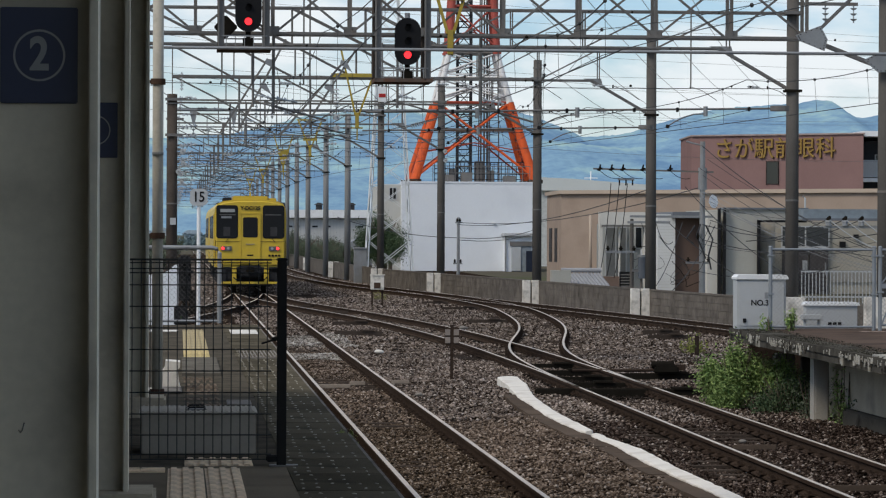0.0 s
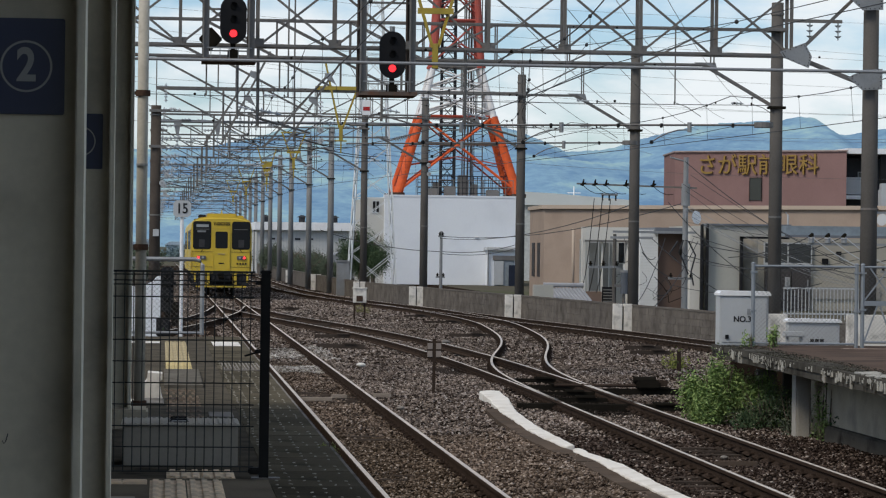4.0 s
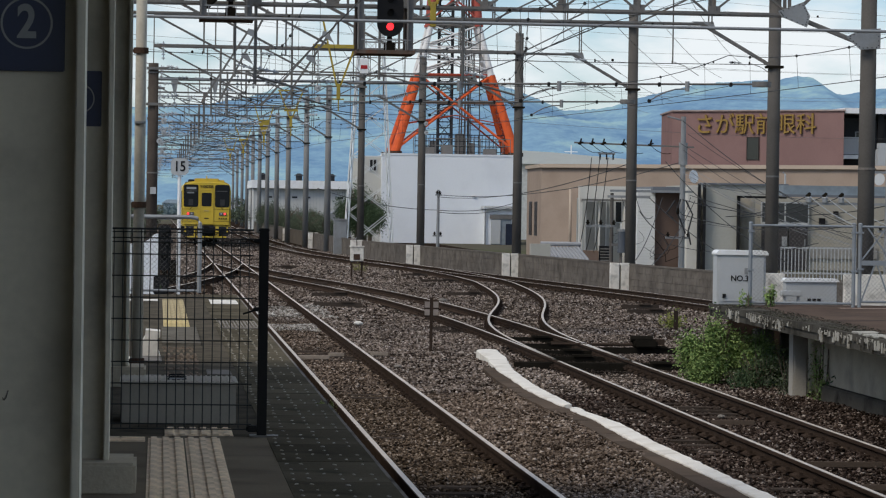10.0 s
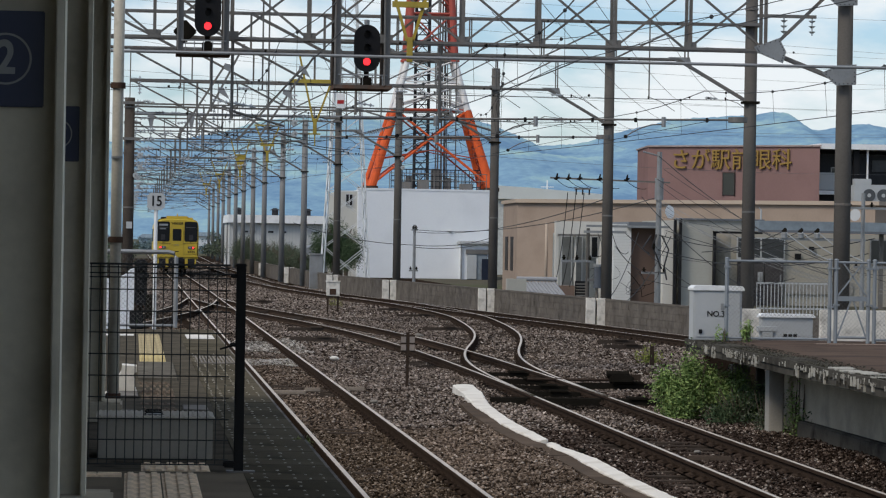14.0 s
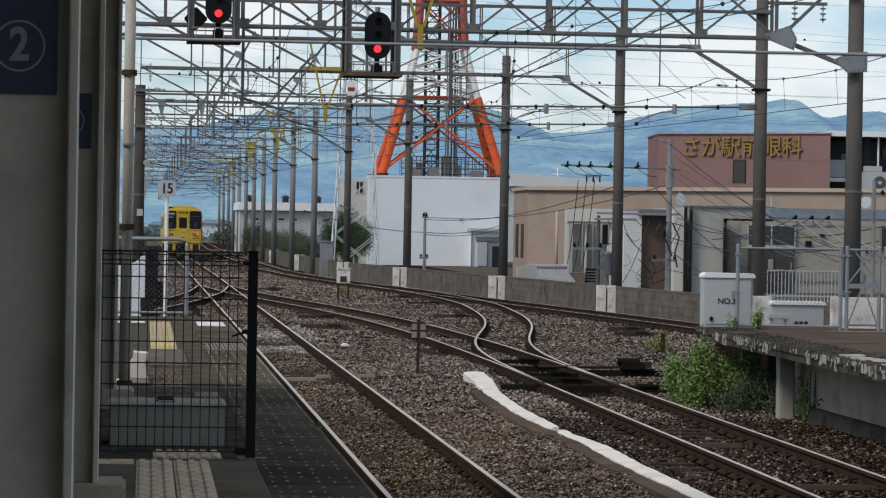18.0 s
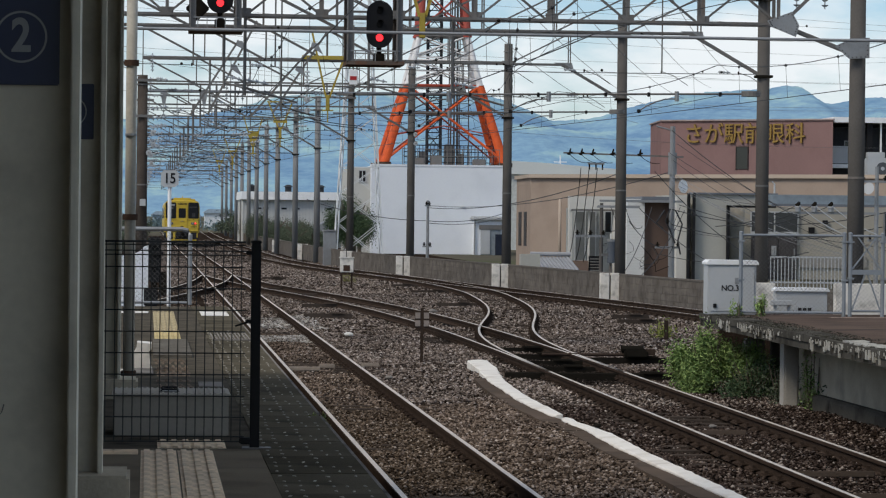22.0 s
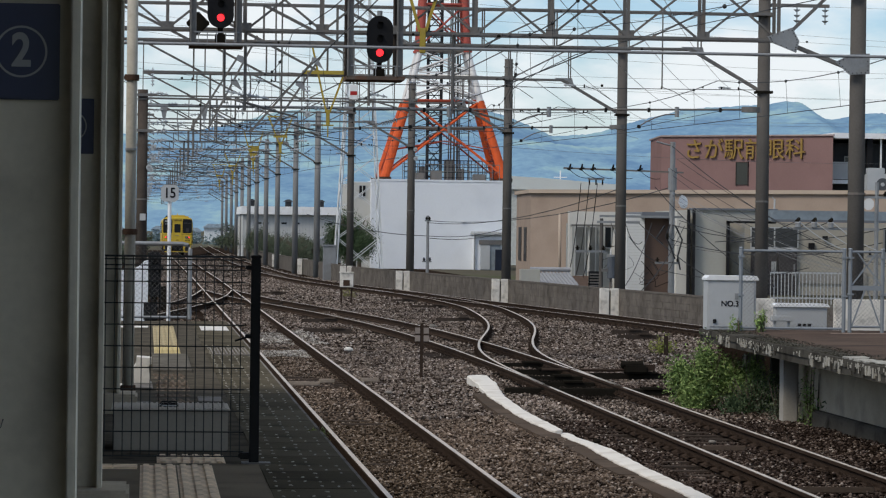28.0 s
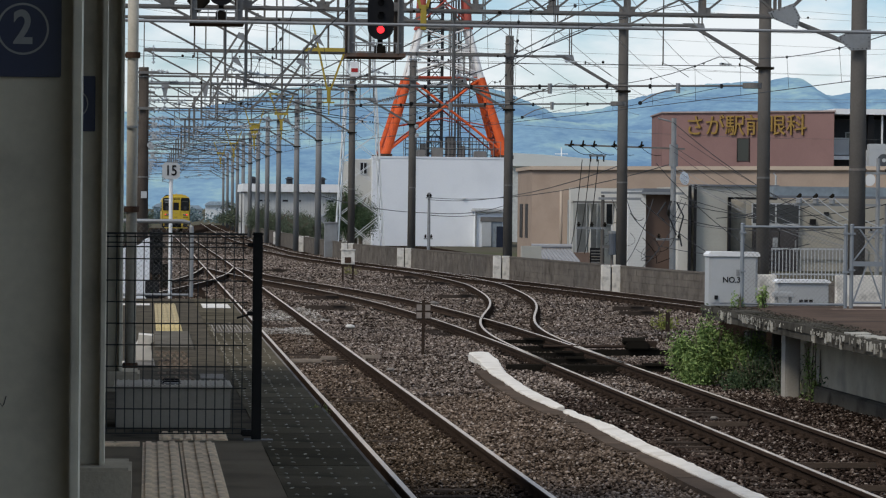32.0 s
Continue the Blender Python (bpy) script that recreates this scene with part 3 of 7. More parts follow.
ys1 = np.concatenate([np.arange(-30, 120, 10.0), np.arange(120, 900, 20.0)])
xs1 = np.array([main_x(y) for y in ys1])
track("main line railway track with worn rails sunk in brown ballast", ys1, xs1, 25.2, 75, True)
ys2, xs2 = smooth_line([(-20, 6.3), (20, 6.47), (40, 6.56), (52, 6.64), (62, 6.57), (70, 6.35), (78, 5.95), (86, 5.3), (94, 4.45), (102, 3.6), (110, 3.0), (116, 2.7)])
track("second railway track curving across to the main line", ys2, xs2, 25.2, 68)
ys3, xs3 = smooth_line([(46, 6.6), (54, 6.73), (58.5, 6.92), (63, 7.33), (68, 7.99), (72, 8.57), (78, 9.25), (84, 9.72), (94, 10.3), (102, 10.3), (112, 9.9), (122, 9.2)])
track("crossover railway track bending in an s towards the wall", ys3, xs3, 57.2, 93)
ys4 = np.concatenate([np.arange(40, 160, 4.0), np.arange(160, 420, 20.0)])
xs4 = np.interp(ys4, [p[0] for p in SIDING], [p[1] for p in SIDING])
xs4 = np.convolve(np.pad(xs4, 2, mode="edge"), [0.1, 0.2, 0.4, 0.2, 0.1], "valid")
track("siding railway track beside the block wall", ys4, xs4, 66, 100)
ys5, xs5 = smooth_line([(50, -3.8), (64, -2.6), (76, -1.2), (86, 0.15), (96, 1.35), (106, 2.15), (116, 2.6)])
track("railway track joining the main line from beyond the platform", ys5, xs5)


def ballast(x0, x1, y0, y1, count, seed, big=1.0, material=None, level=None, lean=0.0, label="loose brown and grey ballast stones", category="ballast"):
    """Loose ballast stones over a stretch of the bed."""
    rng = np.random.default_rng(seed)
    x, y = rng.uniform(x0, x1, count), rng.uniform(y0, y1, count)
    r = rng.uniform(0.012, 0.031, count) * big
    base = np.array([(1, 0, 0), (0, 1, 0), (-1, 0, 0), (0, -1, 0), (0, 0, 0.62), (0, 0, -0.5)], float)
    tri = np.array([(0, 1, 4), (1, 2, 4), (2, 3, 4), (3, 0, 4), (1, 0, 5), (2, 1, 5), (3, 2, 5), (0, 3, 5)])
    p = base[None] * rng.uniform(0.6, 1.35, (count, 6, 1)) + rng.uniform(-0.22, 0.22, (count, 6, 3))
    a, t = rng.uniform(0, 6.283, count), rng.uniform(-0.7, 0.7, count)
    ca, sa, ct, st = np.cos(a), np.sin(a), np.cos(t), np.sin(t)
    px = p[..., 0] * ca[:, None] - p[..., 1] * sa[:, None]
    py = p[..., 0] * sa[:, None] + p[..., 1] * ca[:, None]
    pz = p[..., 2]
    py, pz = py * ct[:, None] - pz * st[:, None], py * st[:, None] + pz * ct[:, None]
    bed = np.array([BED_Z - 0.035 + 0.05 * noise.noise((u * 0.6, w * 0.25, 0)) + 0.035 * noise.noise((u * 1.7, w * 0.9, 4)) for u, w in zip(x, y)])
    bed += np.where(y < 52, 0.07 * np.maximum(0, 1 - np.abs(x - 4.6) / 0.8), 0)
    if y1 > 140:
        bed -= np.array([dip(w) * min(1.0, max(0.0, (6.2 - u) / 1.5)) for u, w in zip(x, y)])
    z = bed + rng.uniform(0.0, 0.035, count) + (0.02 if material in (PALE_STONES, GREASY_STONES) else 0.0)
    if level is not None:
        x = x0 + (x1 - x0) * ((x - x0) / (x1 - x0)) ** 2.2 + (y - y0) * lean
        z = level + rng.uniform(-0.004, 0.008, count)
    v = np.stack([px * r[:, None] + x[:, None], py * r[:, None] + y[:, None], pz * r[:, None] + z[:, None]], -1).reshape(-1, 3)
    f = (tri[None] + (np.arange(count) * 6)[:, None, None]).reshape(-1, 3)
    me = bpy.data.meshes.new("ballast")
    me.vertices.add(len(v))
    me.vertices.foreach_set("co", v.ravel())
    me.loops.add(f.size)
    me.loops.foreach_set("vertex_index", f.ravel())
    me.polygons.add(len(f))
    me.polygons.foreach_set("loop_start", np.arange(0, f.size, 3))
    me.polygons.foreach_set("loop_total", np.full(len(f), 3))
    me.update(calc_edges=True)
    me.materials.append(material or STONES)
    tagged(new("ballast", me), label, category, kind="stuff")


ballast(1.2, 2.1, 23.5, 40, 17000, 1, 0.85, BED_STONES)
ballast(2.1, 3.25, 23.5, 40, 30000, 21, 0.85, BED_STONES)
ballast(3.25, 5.0, 23.5, 40, 40000, 22, 0.95)
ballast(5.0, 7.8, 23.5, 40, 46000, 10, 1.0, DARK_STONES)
ballast(1.2, 3.3, 40, 64, 22000, 23)
ballast(3.3, 9.6, 40, 64, 66000, 2, 1.05, DRY_STONES)
ballast(5.9, 7.3, 45.4, 52.6, 3500, 9, 1.0, GREASY_STONES)
ballast(-1.0, 8.0, 160, 300, 18000, 12, 2.6, GREY_STONES)
ballast(1.6, 6.6, 64, 100, 27000, 3, 1.3, DRY_STONES)
ballast(6.6, 13.5, 58, 100, 42000, 8, 1.25, DRY_STONES)
ballast(0.6, 12.0, 100, 160, 42000, 4, 1.8, DRY_STONES)
ballast(-2.5, 1.4, 47, 100, 9000, 6, 1.3)
ballast(2.15, 3.2, 59.5, 62.5, 1300, 5, 1.0, PALE_STONES)
ballast(2.15, 3.2, 66, 74, 1500, 25, 1.05, PALE_STONES)
ballast(3.3, 3.9, 66, 75, 700, 24, 1.0, PALE_STONES)
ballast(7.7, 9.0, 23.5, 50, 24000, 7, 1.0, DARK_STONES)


# ---- block wall beside the siding ----
def block_wall():
    w = thing("wall_east", "low grey concrete block wall along the railway", "wall", kind="structure")
    pts = [(wall_x(y), y) for y in np.arange(56, 300, 2.0)]
    core, v, f = B(), [], []
    cube = [(-1, -1, -1), (1, -1, -1), (1, 1, -1), (-1, 1, -1), (-1, -1, 1), (1, -1, 1), (1, 1, 1), (-1, 1, 1)]
    quad = [(0, 3, 2, 1), (4, 5, 6, 7), (0, 1, 5, 4), (1, 2, 6, 5), (2, 3, 7, 6), (3, 0, 4, 7)]
    for (xa, ya), (xb, yb) in zip(pts, pts[1:]):
        m, l = along((xa, ya, -0.7), (xb, yb, -0.7))
        bmesh.ops.create_cube(core, size=1, matrix=m @ Matrix.Diagonal((0.1, 0.82, l, 1)))
        bmesh.ops.create_cube(core, size=1, matrix=m @ Matrix.Translation((0, 0.43, 0)) @ Matrix.Diagonal((0.15, 0.05, l + 0.01, 1)))
    part("wall_core", core, MORTAR, w)
    s, y = 0.0, 56.0
    while y < 170:
        dx = wall_x(y + 0.4) - wall_x(y)
        d = Vector((dx, 0.4, 0)).normalized()
        for c in range(4):
            off = 0.195 * (c % 2)
            o = Vector((wall_x(y), y, -1.1 + 0.1 + c * 0.198)) + d * off
            for a, b, e in cube:
                q = o + d * (0.191 * b) + Vector((d.y, -d.x, 0)) * (0.065 * a + 0.003 * math.sin(y * 9 + c)) + Vector((0, 0, 0.094 * e))
                v.append(tuple(q))
            k = len(v) - 8
            f += [tuple(i + k for i in t) for t in quad]
        y += 0.39 * d.y
    ob = part("wall_block", raw("wall_block", v, f, BLOCK), BLOCK, w)
    ob["kind"] = "stuff"


block_wall()


def wall_pier(y, x, wide=0.56):
    p = thing("wall_pier", "white painted concrete pier in the block wall", "pier", (x, y, 0), "wall piers", turn=0)
    for s in (-1, 1):
        bm = B()
        box(bm, s * wide / 2 - s * 0.255, s * wide / 2, -0.16, 0.14, -1.14, -0.23, 0.012)
        part("pier_post", bm, WHITE_PAINT, p)
    part("pier_core", box(B(), -0.05, 0.05, -0.06, 0.1, -1.12, -0.3), CONCRETE, p, "bare concrete joint")
    return p


PIERS = [(90.2, 13.62), (105.5, 12.12), (123.7, 10.27), (138.4, 8.93), (196, 8.2), (170, 8.55)]
for y, x in PIERS:
    wall_pier(y, x)


# ---- overhead line gantries ----
def concrete_pole(parent, x, y, top, r=0.158, material=None):
    bm = B()
    tube(bm, (x, y, -1.2), (x, y, top), r * 1.06, 14, r * 0.92)
    # poles past 150 m have distance haze put in as a lighter colour
    ob = part("pole", bm, material or (POLE_HAZED if parent.location.y > 150 else POLE), parent, "tapered grey concrete pole", True)
    for z in (top - 0.3, 2.2):
        bm = B()
        tube(bm, (x, y, z), (x, y, z + 0.045), r * 1.06, 12)
        part("pole_band", bm, GALV_DARK, ob)
    return ob


def insulator(parent, p, q, n=4, r=0.07):
    """A string of porcelain discs from p to q."""
    bm = B()
    p, q = Vector(p), Vector(q)
    tube(bm, p, q, 0.018, 6)
    for i in range(n):
        c = p.lerp(q, (i + 0.6) / (n + 0.2))
        d = (q - p).normalized() * 0.022
        tube(bm, c - d, c + d, r, 8, r * 0.45)
    return part("insulator", bm, PORCELAIN, parent, "pale porcelain insulator string")


def gantry(y, xl, xr, zb=5.9, zt=7.0, fine=True, chord=0.08, deep=0.45, pole_top=7.45, bay=1.45, left_pole=True):
    bay = bay if y < 60 else 1.74
    g = thing("catenary_gantry", "galvanised lattice gantry on concrete poles over the tracks", "gantry", (0, y, 0), "overhead line gantries")
    concrete_pole(g, xr, 0, pole_top)
    if left_pole:
        concrete_pole(g, xl, 0, 5.45, 0.165, POLE_BROWN if y < 120 else None)
        insulator(g, (xl + 0.28, 0, 5.55), (xl + 0.28, 0, 6.1), 5, 0.06)
        part("pole_bracket", box(B(), xl - 0.2, xl + 0.4, -0.22, -0.16, 5.25, 5.33), GALV_DARK, g)
        part("pole_bracket", box(B(), xl - 0.2, xl + 0.3, -0.22, -0.16, 4.2, 4.28), GALV_DARK, g)
        part("pole_plate", box(B(), xl - 0.05, xl + 0.12, -0.2, -0.18, 1.6, 1.8), CABINET, g)
    planes = (-deep / 2, deep / 2)
    for yy in planes:
        for z in (zb, zt):
            part("chord", angle(B(), (xl, yy, z), (xr - ((1.5 if y < 60 else 1.8) if z == zb else 0), yy, z), chord), GALV_DARK, g)
    n = max(3, round((xr - xl - 1.6) / bay))
    step = (xr - xl - 1.6) / n
    lattice = None if fine else B()
    for yy in planes:
        for i in range(n + 1):
            x = xl + i * step
            a, b = (x, yy, zb), (x, yy, zt)
            if fine:
                part("post", angle(B(), a, b, chord * (1.1 if y < 60 else 0.65), 0.01), GALV_DARK, g)
            else:
                bar(lattice, a, b, 0.04, 0.03)
            if i < n:
                up = (i % 2 == 0) == (yy < 0) if y < 60 else x + step / 2 > (xl + xr) / 2
                a, b = (x, yy, zb if up else zt), (x + step, yy, zt if up else zb)
                if fine:
                    part("diagonal", angle(B(), a, b, chord * 0.75, 0.01), GALV_DARK, g)
                else:
                    bar(lattice, a, b, 0.035, 0.03)
    for i in range(0, n, 1 if fine else 2):
        x = xl + i * step
        a, b = (x, planes[i % 2], zb), (x + step, planes[1 - i % 2], zb)
        if fine:
            part("bottom_brace", bar(B(), a, b, 0.03, 0.015), GALV_DARK, g)
            if y < 60:
                part("gusset", box(B(), x - 0.12, x + 0.12, -deep / 2 - 0.012, -deep / 2 + 0.002, zb - 0.04, zb + 0.13), GALV_DARK, g)
        else:
            bar(lattice, a, b, 0.03, 0.02)
    if not fine:
        part("lattice", lattice, GALV_DARK, g)
    # knee braces
    reach, fall = (1.5, 0.55) if y < 60 else (1.8, 1.0)
    if 60 < y < 80:
        part("feeder_arm", box(B(), xr, xr + 1.6, -0.04, 0.04, zt + 0.2, zt + 0.28), GALV_DARK, g)
        for u in (xr + 0.8, xr + 1.5):
            insulator(g, (u, 0, zt + 0.2), (u, 0, zt - 0.22), 3, 0.09)
    part("knee_brace", angle(B(), (xr - reach, 0, zb), (xr - 0.05, 0, zb - fall), 0.075, 0.012), GALV_DARK, g)
    if y > 60:
        part("gusset", prism(B(), [(xr - reach - 0.25, zb + 0.06), (xr - reach + 0.28, zb + 0.06), (xr - reach + 0.34, zb - 0.16), (xr - reach + 0.1, zb - 0.12)], -0.02, 0.02), GALV, g)
    else:
        plates = [[(xr - reach - 0.32, zb + 0.06), (xr - reach + 0.16, zb + 0.24), (xr - reach + 0.3, zb - 0.02), (xr - reach + 0.24, zb - 0.24), (xr - reach - 0.25, zb - 0.05)]]
        for zz in (zb - 0.45, zt - 0.1):
            plates.append([(xr - 0.5, zz + 0.05), (xr - 0.18, zz + 0.2), (xr + 0.17, zz + 0.22), (xr + 0.17, zz - 0.17), (xr - 0.22, zz - 0.19)])
        for pts in plates:
            plate_ = part("pole_gusset", prism(B(), pts, -0.26, -0.235), GALV, g, "riveted pale steel gusset plate")
            cx, cz = sum(p[0] for p in pts) / len(pts), sum(p[1] for p in pts) / len(pts)
            for (ax, az), (bx, bz) in zip(pts, pts[1:] + pts[:1]):
                for k in range(4):
                    u, w = ax + (bx - ax) * (k + 0.5) / 4, az + (bz - az) * (k + 0.5) / 4
                    part("rivet", ball(B(), (u + (cx - u) * 0.13, -0.262, w + (cz - w) * 0.13), 0.011, seg=6), BLACK_STEEL, plate_)
        part("end_diagonal", angle(B(), (xr - reach + 0.1, 0, zb + 0.1), (xr - 0.3, 0, zt), 0.06, 0.012), GALV_DARK, g)
    if y > 60:
        part("pole_clamp", box(B(), xr - 0.2, xr + 0.2, -0.19, 0.19, zb - 1.04, zb - 0.98), BLACK_STEEL, g)
        part("pole_clamp", box(B(), xr - 0.24, xr + 0.2, -0.3, 0.3, zt - 0.04, zt + 0.04), GALV_DARK, g)
    # steady span under the beam
    if y > 60:
        span = B()
        wire(span, sag((xl, 0.1, zb - 0.9), (xr, 0.1, zb - 0.95), 0.05, 8), 0.012, 4)
        part("steady_span", span, WIRE, g)
        k = 0
        for u in np.arange(xl + 1.2, xr - 0.6, 1.9 if fine else 3.1):
            k += 1
            if k % 2:
                insulator(g, (u, 0.1, zb - 0.91), (u + 0.3, 0.1, zb - 0.92), 3, 0.04)
            if fine:
                part("registration_arm", wire(B(), [(u + 0.5, 0.1, zb - 0.92), (u + 0.8, 0.1, zb - 1.02), (u + 1.15, 0.1, zb - 1.25)], 0.009, 5), GALV_DARK, g)
                part("dropper_clip", box(B(), u + 0.485, u + 0.515, 0.07, 0.13, zb - 0.97, zb - 0.89, 0.006), BLACK_STEEL, g)
    if left_pole:
        for j in range(3):
            insulator(g, (xl + 0.25, -0.1, zb - 1.5 - j * 0.28), (xl + 0.75, -0.1, zb - 1.42 - j * 0.28), 4, 0.085)
    # pale pipe under the beam with two tapered brackets
    if 100 < y < 110:
        part("support_pipe", tube(B(), (xl, -0.1, zb - 0.26), (xr - 2, -0.1, zb - 0.22), 0.05, 8), GALV, g)
        for u in (0.5, 1.89):
            part("hanger_plate", prism(B(), [(u - 0.13, zb - 0.27), (u + 0.13, zb - 0.27), (u + 0.05, zb - 0.75), (u - 0.03, zb - 0.75)], -0.14, -0.1), GALV, g, "tapered steel bracket")
            insulator(g, (u, -0.12, zb - 0.75), (u, -0.12, zb - 1.15), 3, 0.06)
    if fine:
        rng = random.Random(int(y))
        for k in range(9 if y < 60 else 13):
            u, w = rng.uniform(xl + 0.6, xr - 0.8), rng.choice((zb, zt, zt) if y < 60 else (zb, zb - 0.9, zt, zb - 0.9))
            part("cable_clip", ball(B(), (u, -deep / 2 - 0.04, w - 0.03), rng.uniform(0.022, 0.036), seg=8), BLACK_STEEL, g)
        for k in range(1 if y > 60 else 0):
            u = rng.uniform(xl + 0.8, xr - 2.4)
            w = rng.uniform(0.5, 1.3)
            part("jumper", wire(B(), sag((u, -deep / 2, zb + 0.03), (u + w, 0.1, zb - 0.9), rng.uniform(0.1, 0.3), 7), 0.008, 4), WIRE, g)
        for k in range(3):
            u = rng.uniform(xl + 0.8, xr - 1.2)
            part("drop_bar", bar(B(), (u, 0, zt), (u, 0, zb - 0.95), 0.03, 0.03), GALV_DARK, g)
    if 85 < y < 300:
        rng = random.Random(int(y) + 500)
        for k in range(8):
            u, w = rng.uniform(xl + 0.3, 5.5), zb - rng.uniform(0.1, 2.0)
            insulator(g, (u, -0.15, w), (u + rng.choice((-0.35, 0.35)), -0.15, w + rng.uniform(-0.06, 0.06)), 3, 0.06)
        for k in range(4):
            u, w = rng.uniform(xl + 0.2, 4.5), zb - rng.uniform(0.6, 2.2)
            part("span_wire", wire(B(), sag((u, -0.2, w), (u + rng.uniform(1.2, 3.2), -0.2, w + rng.uniform(-0.5, 0.5)), 0.06, 5), 0.016, 4), WIRE, g)
    # drop arms with insulators over each line
    for x in (main_x(y), float(np.interp(y, ys2, xs2))):
        if xl + 1 < x < xr - 1:
            part("drop_arm", tube(B(), (x - 0.9, 0.05, zb), (x - 0.9, 0.05, zb - 1.5), 0.035, 6), GALV_DARK, g)
            part("pull_off", tube(B(), (x - 0.9, 0.05, zb - 1.35), (x + 0.1, 0.05, zb - 1.62), 0.02, 6), GALV_DARK, g)
            if y > 100:
                insulator(g, (x, 0, zb - 0.05), (x, 0, zb - 0.55), 4, 0.06)
            insulator(g, (x - 0.9, 0.05, zb - 1.2), (x - 0.45, 0.05, zb - 1.28), 3, 0.055)
    return g


def hanger(y, x, zb, low, wide=0.97, bar_half=0.5, plate=False):
    """A yellow V-shaped hanger under a gantry."""
    h = thing("yellow_hanger", "yellow painted v-shaped steel hanger under a gantry", "hanger", (x, y, 0), "yellow hangers")
    for s in (-1, 1):
        part("arm", angle(B(), (s * wide / 2, 0, zb + 0.85 if s < 0 or bar_half < 0.4 else zb + 0.1), (s * 0.05, 0, low + 0.75), 0.05, 0.012), YELLOW_STEEL, h)
    part("crossbar", box(B(), -bar_half - 0.27 * (bar_half > 0.4), bar_half, -0.03, 0.03, zb, zb + 0.11), YELLOW_STEEL, h)
    part("top_bar", box(B(), -wide * 0.55, wide * 0.55, -0.03, 0.03, zb + 0.82, zb + 0.87), YELLOW_STEEL, h)
    part("stem", box(B(), -0.055, 0.055, -0.05, 0.05, low + 0.35, low + 0.82, 0.01), YELLOW_STEEL, h)
    if y > 60:
        part("foot_bar", box(B(), -0.17, 0.17, -0.03, 0.03, low + 0.34, low + 0.38), YELLOW_STEEL, h)
        part("tip", angle(B(), (0, 0, low + 0.36), (0, 0, low), 0.035, 0.01), YELLOW_STEEL, h)
    if plate:
        part("web_plate", prism(B(), [(-0.3, zb), (0.3, zb), (0.09, zb - 0.55), (-0.09, zb - 0.55)], -0.015, 0.015), YELLOW_STEEL, h, "solid gold-yellow web plate")
    return h


GANTRIES = [(58, -2.6, 13.5, 5.13, 6.3, 0.05), (74, -2.6, 14.9, 5.9, 6.78, 0.042)] + [
    (y, -0.0022 * y, xr, zb, zb + 0.93, 0.042) for y, xr, zb in (
        (91, 14.05, 5.95), (107, 12.5, 5.87), (125, 10.66, 5.8), (140, 9.18, 5.8), (157, 8.6, 5.8), (174, 8.3, 5.8), (191, 8.0, 5.8), (208, 7.95, 5.8), (226, 7.95, 5.8),
        (245, 8.0, 5.8), (266, 8.1, 5.8), (290, 8.3, 5.8), (318, 8.6, 5.8), (350, 8.9, 5.8), (390, 9.4, 5.8))]
for y, xl, xr, zb, zt, ch in GANTRIES:
    gantry(y, xl, xr, zb, zt, y < 150, ch, left_pole=y > 80, pole_top=6.6 if y < 60 else 7.45)
for y, x, zb, low in ((57.74, 5.09, 5.78, 4.4), (90.74, 5.24, 5.98, 4.12)):
    hanger(y, x, zb, low, 0.97, 0.5 if y > 60 else 0.34)
for y, x, zb, web in ((124.7, 5.3, 5.1, False), (156.7, 5.3, 5.5, True), (190.7, 5.2, 5.2, False), (225.7, 5.2, 5.2, False)):
    hanger(y, x, zb, 4.1, 0.97, 0.28, web)


def strut_pair(y, pairs, fins):
    """Two slanting struts with pale triangular fins, hung between the gantries."""
    t = thing("bracing_arm", "pair of slanting steel struts with triangular fins", "strut", (0, y, 0), "bracing arms")
    for a, b in pairs:
        part("strut", bar(B(), (a[0], 0, a[1]), (b[0], 0, b[1]), 0.075, 0.06), GALV_DARK, t)
    for a in fins:
        part("fin", prism(B(), [(a[0], a[1]), (a[0] + 0.16, a[1] - 0.02), (a[0] + 0.34, a[1] - 0.36), (a[0] - 0.02, a[1] - 0.13)], -0.05, -0.02), GALV, t, "pale triangular fin")
        part("pull_wire", wire(B(), sag((a[0] + 0.33, -0.03, a[1] - 0.35), (a[0] + 0.42, -0.03, a[1] - 0.95), 0.03, 4), 0.009, 4), WIRE, t)


strut_pair(90.74, [((1.22, 4.31), (2.6, 6.5)), ((1.72, 4.32), (3.13, 7.08))], [(2.55, 6.5), (2.38, 5.8)])
strut_pair(90.74, [((2.96, 4.25), (4.76, 6.34)), ((3.6, 4.35), (5.35, 7.02))], [(4.75, 6.48), (4.29, 5.78)])


def catenary(path, y0, y1, supports, z=4.15, label="", r=0.011):
    """A contact wire under a sagging carrier wire with droppers, along a line."""
    c = thing("overhead_line", label or "overhead contact wire hung from a sagging carrier wire", "overhead wire", group="overhead wires")
    ends = [y0] + [y for y in supports if y0 < y < y1] + [y1]
    upper, lower = [], []
    drops = B()
    for a, b in zip(ends, ends[1:]):
        pts = sag((path(a), a, z + 1.0), (path(b), b, z + 1.0), 0.3 if b - a < 40 else 0.6, 8)
        upper += pts[:-1]
        lower += [Vector((path(p.y), p.y, z)) for p in pts[:-1]]
        for p in pts[1:-1:2]:
            wire(drops, [p, (path(p.y), p.y, z)], 0.005, 4)
            ball(drops, p, 0.034, seg=6)
    part("contact_wire", wire(B(), lower, r, 4), WIRE, c)
    part("carrier_wire", wire(B(), upper, r, 4), WIRE, c)
